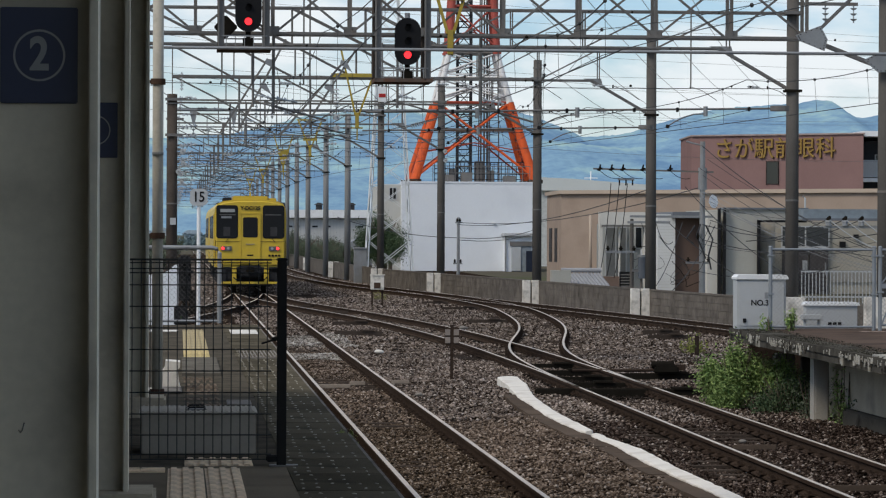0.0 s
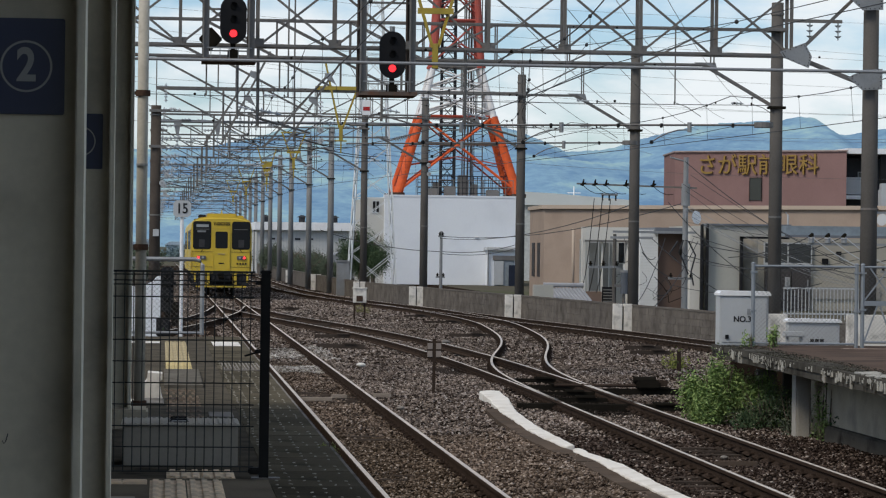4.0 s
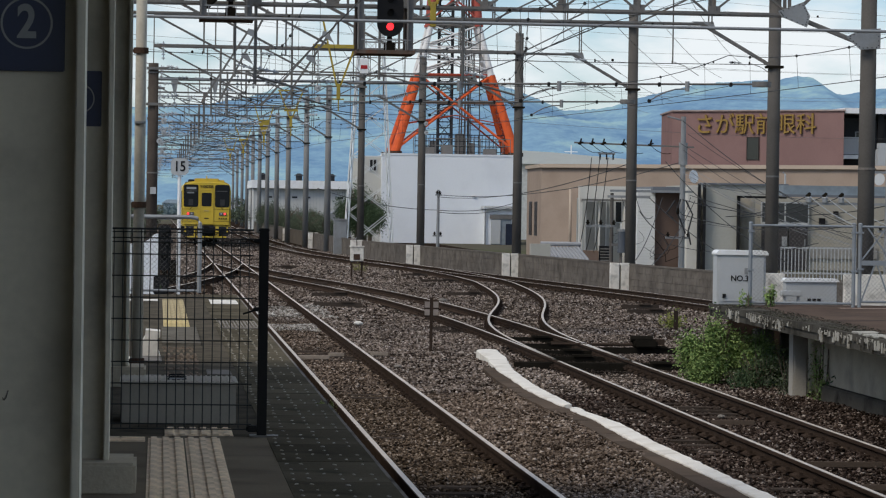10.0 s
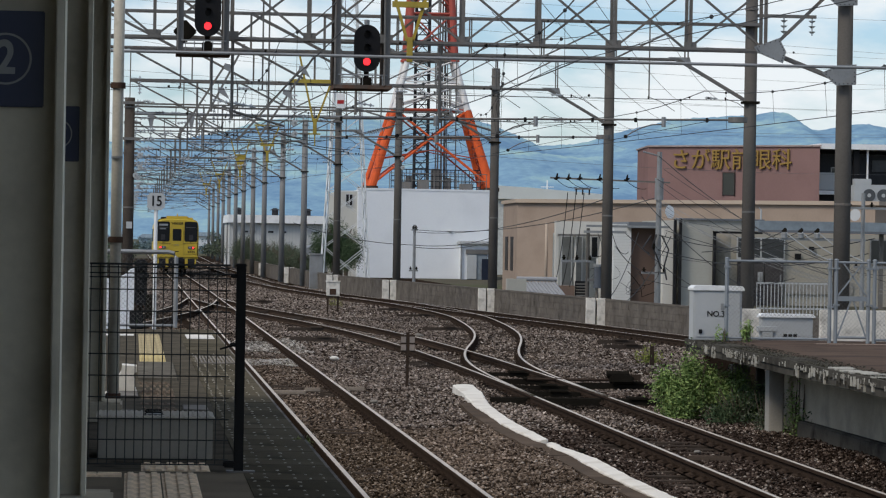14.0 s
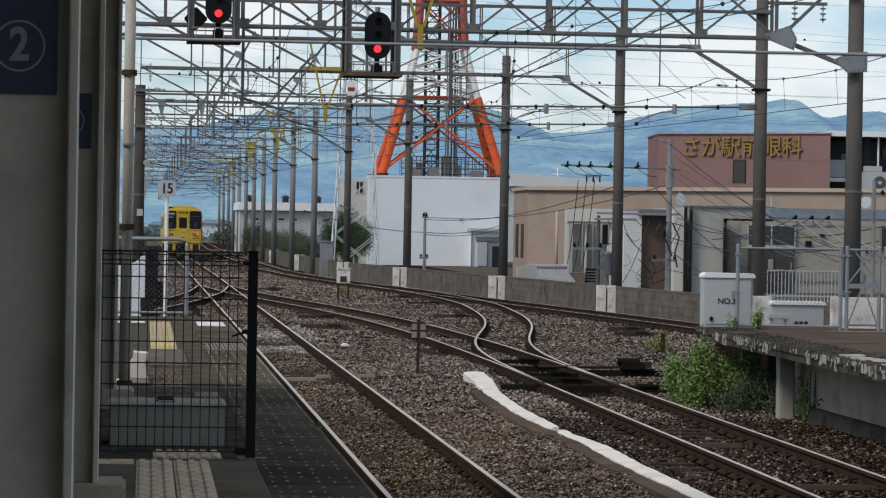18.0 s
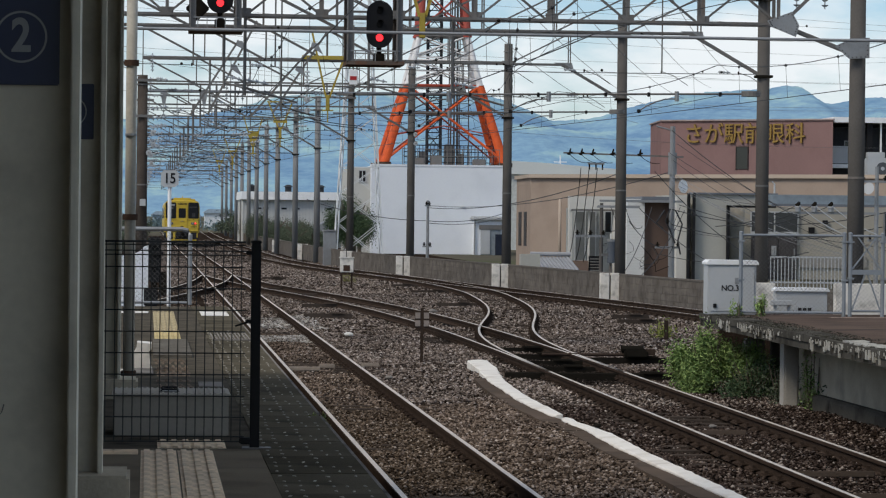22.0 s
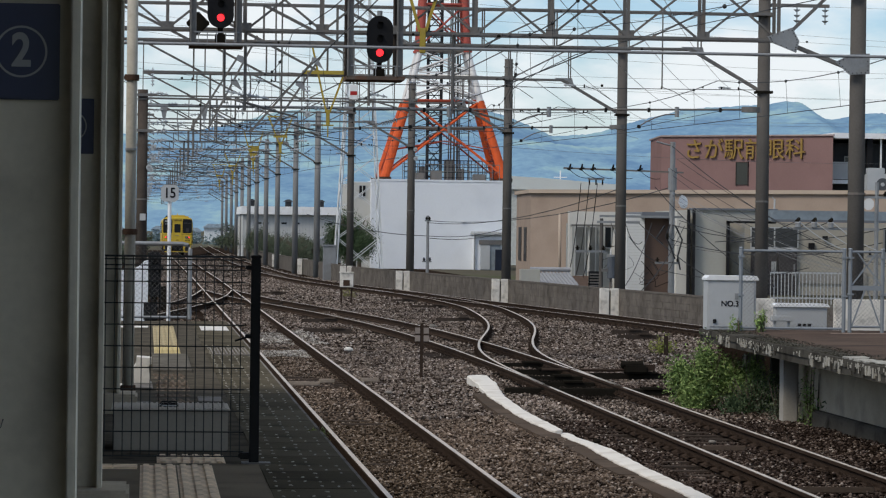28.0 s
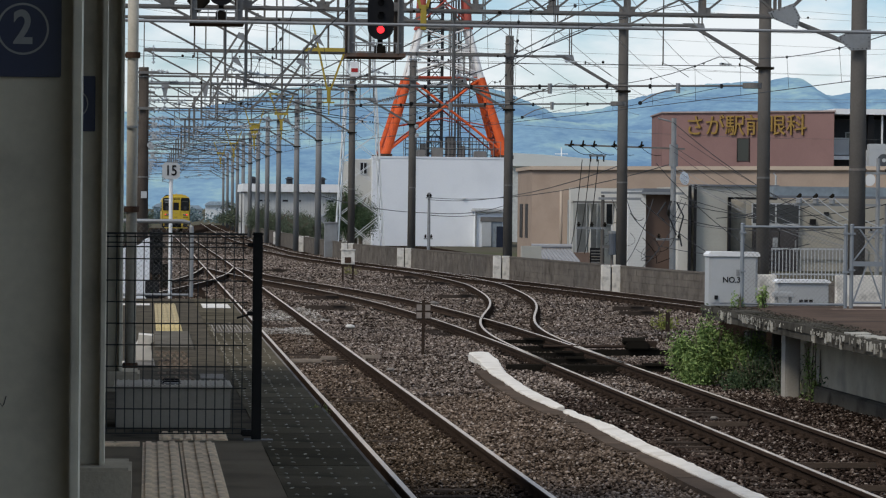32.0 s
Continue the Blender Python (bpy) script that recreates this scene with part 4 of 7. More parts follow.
    ob = part("dropper_set", drops, WIRE, c)
    ob["kind"] = "stuff"


SUP = [g[0] for g in GANTRIES]
catenary(main_x, 10, 390, SUP, r=0.008)
catenary(lambda y: float(np.interp(y, ys2, xs2)), 46, 116, SUP)
catenary(lambda y: float(np.interp(y, ys4, xs4)), 45, 300, SUP)
catenary(lambda y: float(np.interp(y, ys3, xs3)) if y > 46 else 6.6 + (46 - y) * 0.12, 18, 122, SUP, 4.2, r=0.007)


def feeder_wires():
    """Thin high feeders strung across the yard."""
    rng = random.Random(33)
    f = thing("feeder_wires", "thin high feeder wires strung across the yard", "overhead wire", group="overhead wires")
    for i in range(11):
        z = 5.3 + i * 0.55
        part("feeder", wire(B(), sag((-3 + rng.uniform(-3, 2), 96 + i, z + rng.uniform(-0.4, 0.5)), (34, 120 + rng.uniform(-6, 10), z + rng.uniform(-1.4, 0.9)), rng.uniform(0.2, 0.9), 12), 0.006, 4), GALV_DARK, f)
    for i in range(5):
        part("feeder", wire(B(), sag((6 + i * 0.9, 60, 5.6 + 0.3 * i), (20 + i, 125, 5.3 + 0.5 * i), 0.4, 10), 0.007, 4), GALV_DARK, f)


feeder_wires()


def steady_span(y, xa, za, xb, zb, pulls):
    """A steadying wire from pole to pole with its clamps, and the curved pull-offs that hang from it."""
    s = thing("steady_span", "taut steadying wire with curved pull-off arms between the poles", "overhead wire", group="overhead wires")
    part("span_wire", tube(B(), (xa, y, za), (xb, y, zb), 0.019, 8), GALV_DARK, s)
    part("pole_band", tube(B(), (xb + 0.02, y - 0.01, zb - 0.05), (xb + 0.02, y - 0.01, zb + 0.05), 0.185, 16), GALV_DARK, s, "steel band round the pole")
    rng = random.Random(int(y))
    for k in range(int((xb - xa) / 1.1)):
        u = xa + 0.5 + k * 1.1 + rng.uniform(-0.2, 0.2)
        z = za + (zb - za) * (u - xa) / (xb - xa)
        part("wire_clip", box(B(), u - 0.025, u + 0.025, y - 0.03, y + 0.03, z - 0.05, z + 0.035, 0.008), DARK_STEEL, s)
    for u in pulls:
        z = za + (zb - za) * (u - xa) / (xb - xa)
        part("pull_insulator", tube(B(), (u, y - 0.03, z - 0.14), (u, y - 0.03, z + 0.05), 0.042, 10), GALV, s, "grey porcelain pull-off insulator")
        arm = part("pull_off", wire(B(), [(u, y - 0.03, z - 0.09), (u - 0.22, y - 0.03, z - 0.1), (u - 0.42, y - 0.03, z - 0.16), (u - 0.6, y - 0.03, z - 0.25), (u - 0.72, y - 0.03, z - 0.33)], 0.013, 6), GALV_DARK, s)
        part("wire_clamp", box(B(), u - 0.76, u - 0.69, y - 0.05, y - 0.01, z - 0.37, z - 0.3, 0.01), DARK_STEEL, arm)
        part("tie_wire", tube(B(), (u - 1.1, y - 0.03, z - 0.43), (u + 0.9, y - 0.03, z + 0.0), 0.006, 5), WIRE, s)


steady_span(57.74, 3.5, 3.66, 11.36, 3.79, (5.6, 7.5, 9.95))
steady_span(74.0, 4.4, 3.85, 11.28, 3.98, (7.2, 9.68))
CAGE_BROWN = mat("brown_cage_steel", (0.07, 0.056, 0.047), 0.8, 0.3, 3, 40, 0.2)
RUST_GREY = mat("rust_streaked_steel", (0.11, 0.085, 0.07), 0.85, 0.3, 4, 40, 0.3, stain=(0.14, 0.06, 0.035), amount=0.8)


# ---- colour light signals in hanging cages ----
def signal(x, y, z, cage, label):
    """A three-lamp signal head with its backboard, hoods, lenses and mount, in a service cage."""
    s = thing("railway_signal", label, "railway signal", (x, y, 0), "railway signals")
    head = B()
    prism(head, rounded(-0.245, 0.245, z - 0.44, z + 0.44, 0.24, 8), -0.03, 0.0)
    part("backboard", head, BLACK, s, "matt black oval backboard")
    part("lamp_case", box(B(), -0.13, 0.13, 0.0, 0.22, z - 0.4, z + 0.4, 0.02), BLACK, s)
    for i, zz in enumerate((z + 0.25, z, z - 0.25)):
        lens = part("lens", tube(B(), (0, -0.045, zz), (0, -0.032, zz), 0.07 if i == 2 else 0.06, 16), RED_LAMP if i == 2 else LENS, s, "lit red lens" if i == 2 else "dark unlit lens")
        hood = B()
        for k in range(2, 6):
            a, b = radians(-10 + k * 22), radians(12 + k * 22)
            p = [(0.08 * math.cos(t), zz + 0.08 * math.sin(t)) for t in (a, b)]
            q = [hood.verts.new((u, yy, w)) for (u, w), yy in ((p[0], -0.03), (p[1], -0.03), (p[1], -0.12), (p[0], -0.12))]
            hood.faces.new(q)
        bmesh.ops.solidify(hood, geom=hood.faces[:], thickness=0.006)
        part("hood", hood, BLACK, lens)
    part("cap", tube(B(), (0, 0.1, z + 0.4), (0, 0.1, z + 0.54), 0.05, 8), GALV, s)
    part("mount", tube(B(), (0, 0.1, z - 0.62), (0, 0.1, z - 0.38), 0.05, 10), BLACK_STEEL, s)
    x0, x1, z0, z1 = cage
    for cx in (x0, x1):
        for yy in (-0.35, 0.55):
            part("cage_post", box(box(B(), cx - 0.07, cx - 0.045, yy - 0.05, yy + 0.05, z0, z1), cx - 0.045, cx + 0.05, yy + 0.02, yy + 0.05, z0, z1), GALV_DARK if yy < 0 else CAGE_BROWN, s)
    part("cage_floor", box(B(), x0 - 0.08, x1 + 0.08, -0.4, 0.6, z0 - 0.04, z0 + 0.03), RUST_GREY, s, "rusty service platform floor")
    for zz in (z0 + 0.22,):
        part("cage_rail", bar(B(), (x0, -0.35, zz), (x1, -0.35, zz), 0.025, 0.025), GALV, s)
        part("cage_rail", bar(B(), (x0, 0.55, zz), (x1, 0.55, zz), 0.025, 0.025), GALV, s)
    for k in range(5):
        u = x0 + (x1 - x0) * (k + 0.5) / 5
        part("cage_bar", bar(B(), (u, -0.35, z0), (u, -0.35, z0 + 0.22), 0.015, 0.015), GALV, s)
    for zz in (z0 + 1.0, z0 + 1.75):
        part("cage_rail", bar(B(), (x0, 0.55, zz), (x1, 0.55, zz), 0.04, 0.04), GALV_DARK, s)
    part("foot", box(B(), -0.1, 0.1, 0.0, 0.2, z0, z - 0.55, 0.01), BLACK_STEEL, s)
    return s


signal(4.25, 57.3, 4.965, (-0.56, 0.36, 4.23, 6.3), "black signal head showing red in a hanging steel cage")
sl = signal(1.28, 57.3, 5.56, (-0.5, 0.34, 4.8, 6.3), "black signal head showing red in a shallow hanging cage")
bm = B()
box(bm, -0.16, 0.16, -0.12, 0.12, -0.16, 0.16, 0.02)
ob = part("junction_box", bm, BLACK_STEEL, sl, "small black junction box")
ob.matrix_basis = pose(-0.42, 0, 5.2, 0, 45, 0)
plate = thing("signal_plate", "small white plate with a red bar hung below the gantry", "sign", (4.86, 73.7, 0))
part("plate", box(B(), -0.1, 0.1, -0.012, 0.012, 4.53, 4.89, 0.004), WHITE, plate)
part("red_bar", box(B(), -0.08, 0.08, -0.018, -0.013, 4.64, 4.73), mat("red_plate_paint", (0.4, 0.03, 0.03), 0.6), plate)
part("hanger_rod", tube(B(), (0, 0.03, 4.85), (0, 0.03, 5.95), 0.02, 6), GALV_DARK, plate)

pipe = thing("cross_span_pipe", "thin galvanised pipe spanning over the yard", "span pipe", (0, 50, 0))
part("pipe", tube(B(), (-8, 0, 4.38), (20, 0, 4.38), 0.026, 8), GALV, pipe)
for x in (-8, 20):
    part("pole", tube(B(), (x, 0, -1.2), (x, 0, 5), 0.16, 12), POLE, pipe)


# ---- glass disc strings anchoring the feeders ----
def disc_string(x, y, z, n=4, r=0.085, label="string of milky glass insulator discs anchoring a feeder"):
    d = thing("insulator_string", label, "insulator", (x, y, z), "glass insulator strings")
    part("rod", tube(B(), (0, -0.2, 0), (0, n * 0.15 + 0.2, 0), 0.02, 6), GALV_DARK, d)
    for i in range(n):
        part("disc", tube(tube(B(), (0, i * 0.15, 0), (0, i * 0.15 + 0.05, 0), r, 16, r * 0.55), (0, i * 0.15 + 0.05, 0), (0, i * 0.15 + 0.1, 0), r * 0.4, 10), GLASS_DISC, d)
    part("clamp", box(B(), -0.02, 0.02, -0.3, -0.18, -0.025, 0.025), GALV, d)


for x, y, z in ((4.63, 90.5, 4.79), (4.64, 90.5, 4.47), (10.8, 124.7, 4.71), (10.82, 124.7, 4.34), (0.12, 90.8, 3.75), (0.0, 90.8, 3.16), (0.15, 106.8, 3.75), (0.1, 124.8, 3.7), (0.12, 124.8, 3.4)):
    disc_string(x, y, z)
ti = thing("insulator_string", "tilted string of grey insulator discs on a feeder", "insulator", (6.84, 90.6, 4.55), "glass insulator strings")
for i in range(7):
    part("disc", tube(B(), (i * 0.066, 0, i * 0.018), (i * 0.066 + 0.03, 0, i * 0.018 + 0.008), 0.085, 10, 0.05), PORCELAIN, ti)
part("rod", tube(B(), (-0.3, 0, -0.08), (0.75, 0, 0.2), 0.016, 6), GALV_DARK, ti)
vi = thing("insulator_string", "upright string of pale insulator discs on a gantry", "insulator", (4.62, 90.6, 5.1), "glass insulator strings")
for i in range(5):
    part("disc", tube(B(), (0, 0, i * 0.12), (0, 0, i * 0.12 + 0.05), 0.1, 12, 0.05), PORCELAIN, vi)
part("rod", tube(B(), (0, 0, -0.35), (0, 0, 0.95), 0.018, 6), GALV_DARK, vi)


# ---- the train ----
def car_body(parent, y0, y1, name):
    """One railcar: body shell, roof, underframe, skirts, windows and bogies."""
    shell = B()
    prism(shell, [(-1.33, 1.0), (1.33, 1.0), (1.35, 1.6), (1.34, 2.95), (1.31, 3.2), (1.22, 3.37), (1.02, 3.46), (0.5, 3.53), (-0.5, 3.53), (-1.02, 3.46), (-1.22, 3.37), (-1.31, 3.2), (-1.34, 2.95), (-1.35, 1.6)], y0, y1)
    ends = [e for e in shell.edges if abs(e.verts[0].co.y - e.verts[1].co.y) < 1e-4]
    bmesh.ops.bevel(shell, geom=ends, offset=0.1, segments=3, affect="EDGES")
    car = part(name, shell, TRAIN_YELLOW, parent, "bright yellow railcar body")
    for a, b in ((y0 + 1.0, y0 + 3.2), (y0 + 6.5, y0 + 9.5), (y0 + 13, y0 + 15.5)):
        part("roof_unit", box(B(), -0.72, 0.72, a, b, 3.48, 3.66, 0.05), TRAIN_ROOF, car)
    part("exhaust_box", box(B(), -1.02, -0.72, y0 + 0.5, y0 + 2.2, 3.38, 3.6, 0.03), TRAIN_DARK, car)
    under = B()
    box(under, -1.15, 1.15, y0 + 0.35, y1 - 0.35, 0.85, 1.1)
    for a in (3.2, 6.4, 9.6):
        box(under, -1.2, -0.3, y0 + a, y0 + a + 2.2, 0.32, 0.95, 0.04)
        box(under, 0.3, 1.2, y0 + a + 0.4, y0 + a + 2.2, 0.36, 0.95, 0.04)
    part("underframe", under, TRAIN_DARK, car)
    for i in range(6):
        y = y0 + 2.6 + i * 2.25
        for s in (-1, 1):
            part("side_window", box(B(), s * 1.335, s * 1.358, y, y + 1.5, 2.05, 2.95, 0.008), GLASS, car)
    for s in (-1, 1):
        part("side_door", box(B(), s * 1.33, s * 1.36, y0 + 0.75, y0 + 1.75, 1.12, 3.0, 0.008), TRAIN_YELLOW, car)
    for yb in (y0 + 2.6, y1 - 2.6):
        part("bogie", box(B(), -0.95, 0.95, yb - 1.25, yb + 1.25, 0.45, 0.72, 0.04), TRAIN_DARK, car)
        for dy in (-0.95, 0.95):
            axle = B()
            for s in (-1, 1):
                tube(axle, (s * 0.5, yb + dy, 0.43), (s * 0.63, yb + dy, 0.43), 0.43, 20)
            tube(axle, (-0.5, yb + dy, 0.43), (0.5, yb + dy, 0.43), 0.08, 10)
            part("wheelset", axle, BLACK_STEEL, car)
    return car


LAMP_GREY = mat("lamp_housing_grey", (0.11, 0.11, 0.105), 0.6)
STEEL_LENS = mat("clear_lamp_glass", (0.3, 0.31, 0.31), 0.3)


def build_train():
    t = thing("railcar_train", "yellow two-car diesel train seen from its rear end", "train", (main_x(115), 115, RAIL_Z))
    rear = car_body(t, 0.0, 17.8, "rear_car")
    car_body(t, 18.5, 36.3, "front_car")
    part("gangway", box(B(), -0.5, 0.5, 17.7, 18.6, 1.1, 3.1), TRAIN_DARK, t)
    f = -0.012
    for s, nm in ((-1, "left"), (1, "right")):
        win = part("cab_window", prism(B(), rounded(min(s * 0.49, s * 1.24), max(s * 0.49, s * 1.24), 2.1, 3.28, 0.09), f - 0.012, 0.03), TRAIN_GLASS, t, "dark cab window")
        rim = B()
        prism(rim, rounded(min(s * 0.46, s * 1.27), max(s * 0.46, s * 1.27), 2.07, 3.31, 0.11), f, 0.02)
        part("window_rubber", rim, BLACK, t)
        part("wiper", bar(B(), (s * 0.82, f - 0.03, 2.06), (s * 0.92, f - 0.03, 1.93), 0.03, 0.02), BLACK, t)
        lamp = part("lamp_case", prism(B(), rounded(min(s * 0.69, s * 1.09), max(s * 0.69, s * 1.09), 1.61, 1.78, 0.03), f - 0.03, 0.02), LAMP_GREY, t, "dark grey lamp housing")
        part("tail_lamp", tube(B(), (s * 1.02, f - 0.05, 1.7), (s * 1.02, f - 0.03, 1.7), 0.055, 12), TAIL_LAMP, lamp, "lit red tail lamp")
        part("head_lamp", tube(B(), (s * 0.82, f - 0.05, 1.7), (s * 0.82, f - 0.03, 1.7), 0.05, 12), STEEL_LENS, lamp)
        part("grab_rail", tube(B(), (s * 1.3, f - 0.02, 1.2), (s * 1.3, f - 0.02, 2.0), 0.015, 6), BLACK, t)
        part("step", box(B(), min(s * 0.5, s * 1.1), max(s * 0.5, s * 1.1), -0.05, 0.3, 0.5, 0.95, 0.04), TRAIN_DARK, t)
        part("skirt_edge", box(B(), min(s * 1.12, s * 1.2), max(s * 1.12, s * 1.2), -0.12, 0.0, 0.62, 0.98), TRAIN_YELLOW, t)
    part("destination_sign", box(B(), -1.12, -0.58, f - 0.02, f - 0.014, 3.05, 3.17), SIGN_GREY, t, "pale destination blind")
    part("notice", box(B(), -1.08, -0.7, f - 0.02, f - 0.014, 2.82, 2.9), mat("window_notice", (0.2, 0.21, 0.22), 0.6), t)
    frame_ = B()
    for a in ((-0.38, -0.345, 1.12, 3.02), (0.345, 0.38, 1.12, 3.02)):
        box(frame_, a[0], a[1], f - 0.03, 0.02, a[2], a[3])
    box(frame_, -0.38, 0.38, f - 0.03, 0.02, 2.99, 3.03)
    part("door_frame", frame_, TRAIN_YELLOW, t)
    door = part("end_door", prism(B(), rounded(-0.345, 0.345, 1.12, 2.99, 0.05), f - 0.012, 0.02), TRAIN_YELLOW, t, "yellow gangway door")
    part("door_window", prism(B(), rounded(-0.275, 0.275, 2.11, 2.86, 0.06), f - 0.02, 0.0), TRAIN_GLASS, door)
    part("door_rail", tube(B(), (-0.16, f - 0.04, 1.86), (0.16, f - 0.04, 1.86), 0.012, 6), GALV, door)
    part("coupler", box(B(), -0.14, 0.14, -0.55, 0.2, 0.78, 1.02, 0.03), BLACK_STEEL, t)
    part("coupler_hood", box(B(), -0.45, 0.45, -0.1, 0.2, 0.62, 1.06, 0.06), TRAIN_DARK, t)
    part("pilot", box(B(), -1.12, 1.12, -0.14, -0.06, 0.37, 0.46, 0.02), TRAIN_YELLOW, t, "yellow pilot bar")
    for s in (-1, 1):
        part("pilot_stay", box(B(), s * 0.6 - 0.09, s * 0.6 + 0.09, -0.13, -0.08, 0.46, 1.0, 0.01), TRAIN_YELLOW, t)
    part("buffer_beam", box(B(), -1.2, 1.2, -0.05, 0.0, 0.82, 1.0, 0.02), TRAIN_DARK, t)
    for z in (1.28, 1.95):
        part("body_seam", box(B(), -1.3, 1.3, f - 0.002, f + 0.02, z, z + 0.012), TRAIN_DARK, t)
    for s in (-1, 1):
        part("pilot_plate", prism(B(), [(s * 1.22, 0.5), (s * 0.9, 0.42), (s * 0.9, 0.95), (s * 1.22, 0.95)], -0.1, -0.07), TRAIN_DARK, t)
        hose = B()
        wire(hose, [(s * 0.3, -0.14, 0.8), (s * 0.36, -0.22, 0.6), (s * 0.48, -0.22, 0.5), (s * 0.62, -0.16, 0.62)], 0.025, 6)
        part("brake_hose", hose, BLACK, t)
    letters("series_mark", "Y-DC125", 0.19, 0.006, BLACK, t, (0, f - 0.02, 3.2), (90, 0, 0), bold=0.007)
    for i in range(4):
        part("number_bar", box(B(), 0.68 + i * 0.12, 0.76 + i * 0.12, f - 0.018, f - 0.01, 1.4, 1.47), BLACK, t)
    for s in (-1, 1):
        part("seat_back", box(B(), min(s * 0.75, s * 1.0), max(s * 0.75, s * 1.0), f - 0.017, f - 0.0125, 2.16, 2.5, 0.0), mat("dim_cab_seat", (0.05, 0.05, 0.052), 0.8) if s < 0 else bpy.data.materials["dim_cab_seat"], t)
        part("blind_edge", box(B(), min(s * 0.55, s * 1.15), max(s * 0.55, s * 1.15), f - 0.017, f - 0.0125, 2.94, 2.97), LAMP_GREY, t)
    part("crest", box(B(), -0.12, 0.12, f - 0.02, f - 0.012, 1.42, 1.47), BLACK, t)
    bm = B()
    box(bm, -0.16, 0.16, 0.25, 0.55, 3.5, 3.62, 0.03)
    tube(bm, (0, 0.4, 3.6), (0, 0.4, 3.82), 0.05, 8, 0.02)
    box(bm, -0.3, 0.3, 0.35, 0.4, 3.55, 3.58)
    part("horn", bm, TRAIN_YELLOW, t)
    part("roof_visor", box(B(), -0.66, 0.66, 0.2, 0.7, 3.46, 3.66, 0.04), TRAIN_YELLOW, t, "yellow roof equipment cover")
    part("roof_step", box(B(), 0.66, 0.98, 0.3, 0.8, 3.36, 3.58, 0.03), TRAIN_YELLOW, t)
    part("vent_case", box(B(), -1.02, -0.7, 0.25, 0.8, 3.36, 3.6, 0.03), TRAIN_DARK, t)
    return t


TRAIN = build_train()
TRAIN_ROWS = [(0.0, 115), (2.5, 129), (5.0, 142.6), (9.0, 165.5), (14.0, 193), (18.0, 215.5), (22.0, 238), (28.0, 273.5), (32.0, 298)]


def train_pose(d):
    turn = -math.degrees(math.atan2(main_x(d + 36) - main_x(d), 36))
    fall = -math.degrees(math.atan2(dip(d + 36) - dip(d), 36))
    return pose(main_x(d), d, RAIL_Z - dip(d), fall, 0, turn)


def motions():
    walk(TRAIN, [(t, train_pose(d)) for t, d in TRAIN_ROWS])


# ---- town beyond the wall ----
def window_unit(parent, x0, x1, y, z0, z1, bars=0, frame_mat=GALV, name="window", glass=GLASS):
    """A framed pane standing a little proud of a wall that faces the railway."""
    w = part(name, box(B(), x0, x1, y - 0.03, y + 0.05, z0, z1), frame_mat, parent)
    part("pane", box(B(), x0 + 0.05, x1 - 0.05, y - 0.036, y - 0.028, z0 + 0.05, z1 - 0.05), glass, w)
    for i in range(bars):
        u = x0 + (x1 - x0) * (i + 1) / (bars + 1)
        part("mullion", box(B(), u - 0.03, u + 0.03, y - 0.045, y - 0.02, z0 + 0.02, z1 - 0.02), frame_mat, w)
    return w


def white_building():
    b = thing("white_building", "windowless white telephone exchange building with a small lean-to", "building")
    part("wall", box(B(), 14.5, 23.4, 200, 212, -1.1, 4.62), WHITE_WALL, b)
    part("parapet", box(B(), 14.48, 23.42, 199.97, 201.2, 4.62, 4.74), WHITE_WALL, b)
    part("side_wing", box(B(), 13.25, 14.5, 201, 211, -1.1, 4.5), mat("cream_wall", (0.5, 0.49, 0.45), 0.85, 0.06, 0.4, 12), b, "cream rendered side wing")
    window_unit(b, 13.72, 14.22, 200.97, 3.55, 4.35, 1, CABINET, "window", BLACK)
    lean = part("lean_to", box(B(), 21.15, 23.38, 198.2, 200, -1.1, 1.2), WHITE_WALL, b, "white lean-to with a ribbed roof")
    part("lean_to_roof", prism(B(), [(21.0, 1.2), (23.5, 1.2), (23.5, 1.32), (21.0, 1.32)], 197.9, 200.1), CABINET, lean)
    for i in range(11):
        part("roof_rib", box(B(), 21.05 + i * 0.235, 21.09 + i * 0.235, 197.9, 200.0, 1.322, 1.4), CABINET, lean)
    part("shutter_box", box(B(), 21.4, 22.9, 198.05, 198.22, 0.55, 0.85), GALV_DARK, lean)
    part("doorway", box(B(), 21.5, 22.8, 198.12, 198.24, -1.1, 0.55), mat("dim_doorway", (0.22, 0.25, 0.27), 0.6), lean)
    part("door_leaf", box(B(), 21.5, 22.1, 198.05, 198.12, -1.05, 0.5), CABINET, lean)
    part("screen", box(B(), 22.35, 23.3, 197.2, 197.3, -1.1, 0.25), mat("dark_blue_screen", (0.015, 0.02, 0.035), 0.6), b, "dark screen beside the lean-to")
    part("drain_pipe", tube(B(), (21.1, 198.1, -1.1), (21.1, 198.1, 1.2), 0.05, 8), GALV, b)
    for x in (16.9, 20.5):
        part("wall_lamp", box(B(), x - 0.13, x + 0.13, 199.85, 200, 2.0, 2.11, 0.03), WHITE, b)
    # roof railings and plant
    rail_ = part("roof_railing", box(B(), 16.6, 23.0, 201.0, 201.05, 5.75, 5.8), GALV_DARK, b)
    part("railing_bar", box(B(), 16.6, 23.0, 201.0, 201.05, 5.3, 5.34), GALV_DARK, rail_)
    for i in range(14):
        x = 16.6 + i * 6.4 / 13
        part("railing_post", box(B(), x - 0.02, x + 0.02, 201.0, 201.05, 4.7, 5.8), GALV_DARK, rail_)
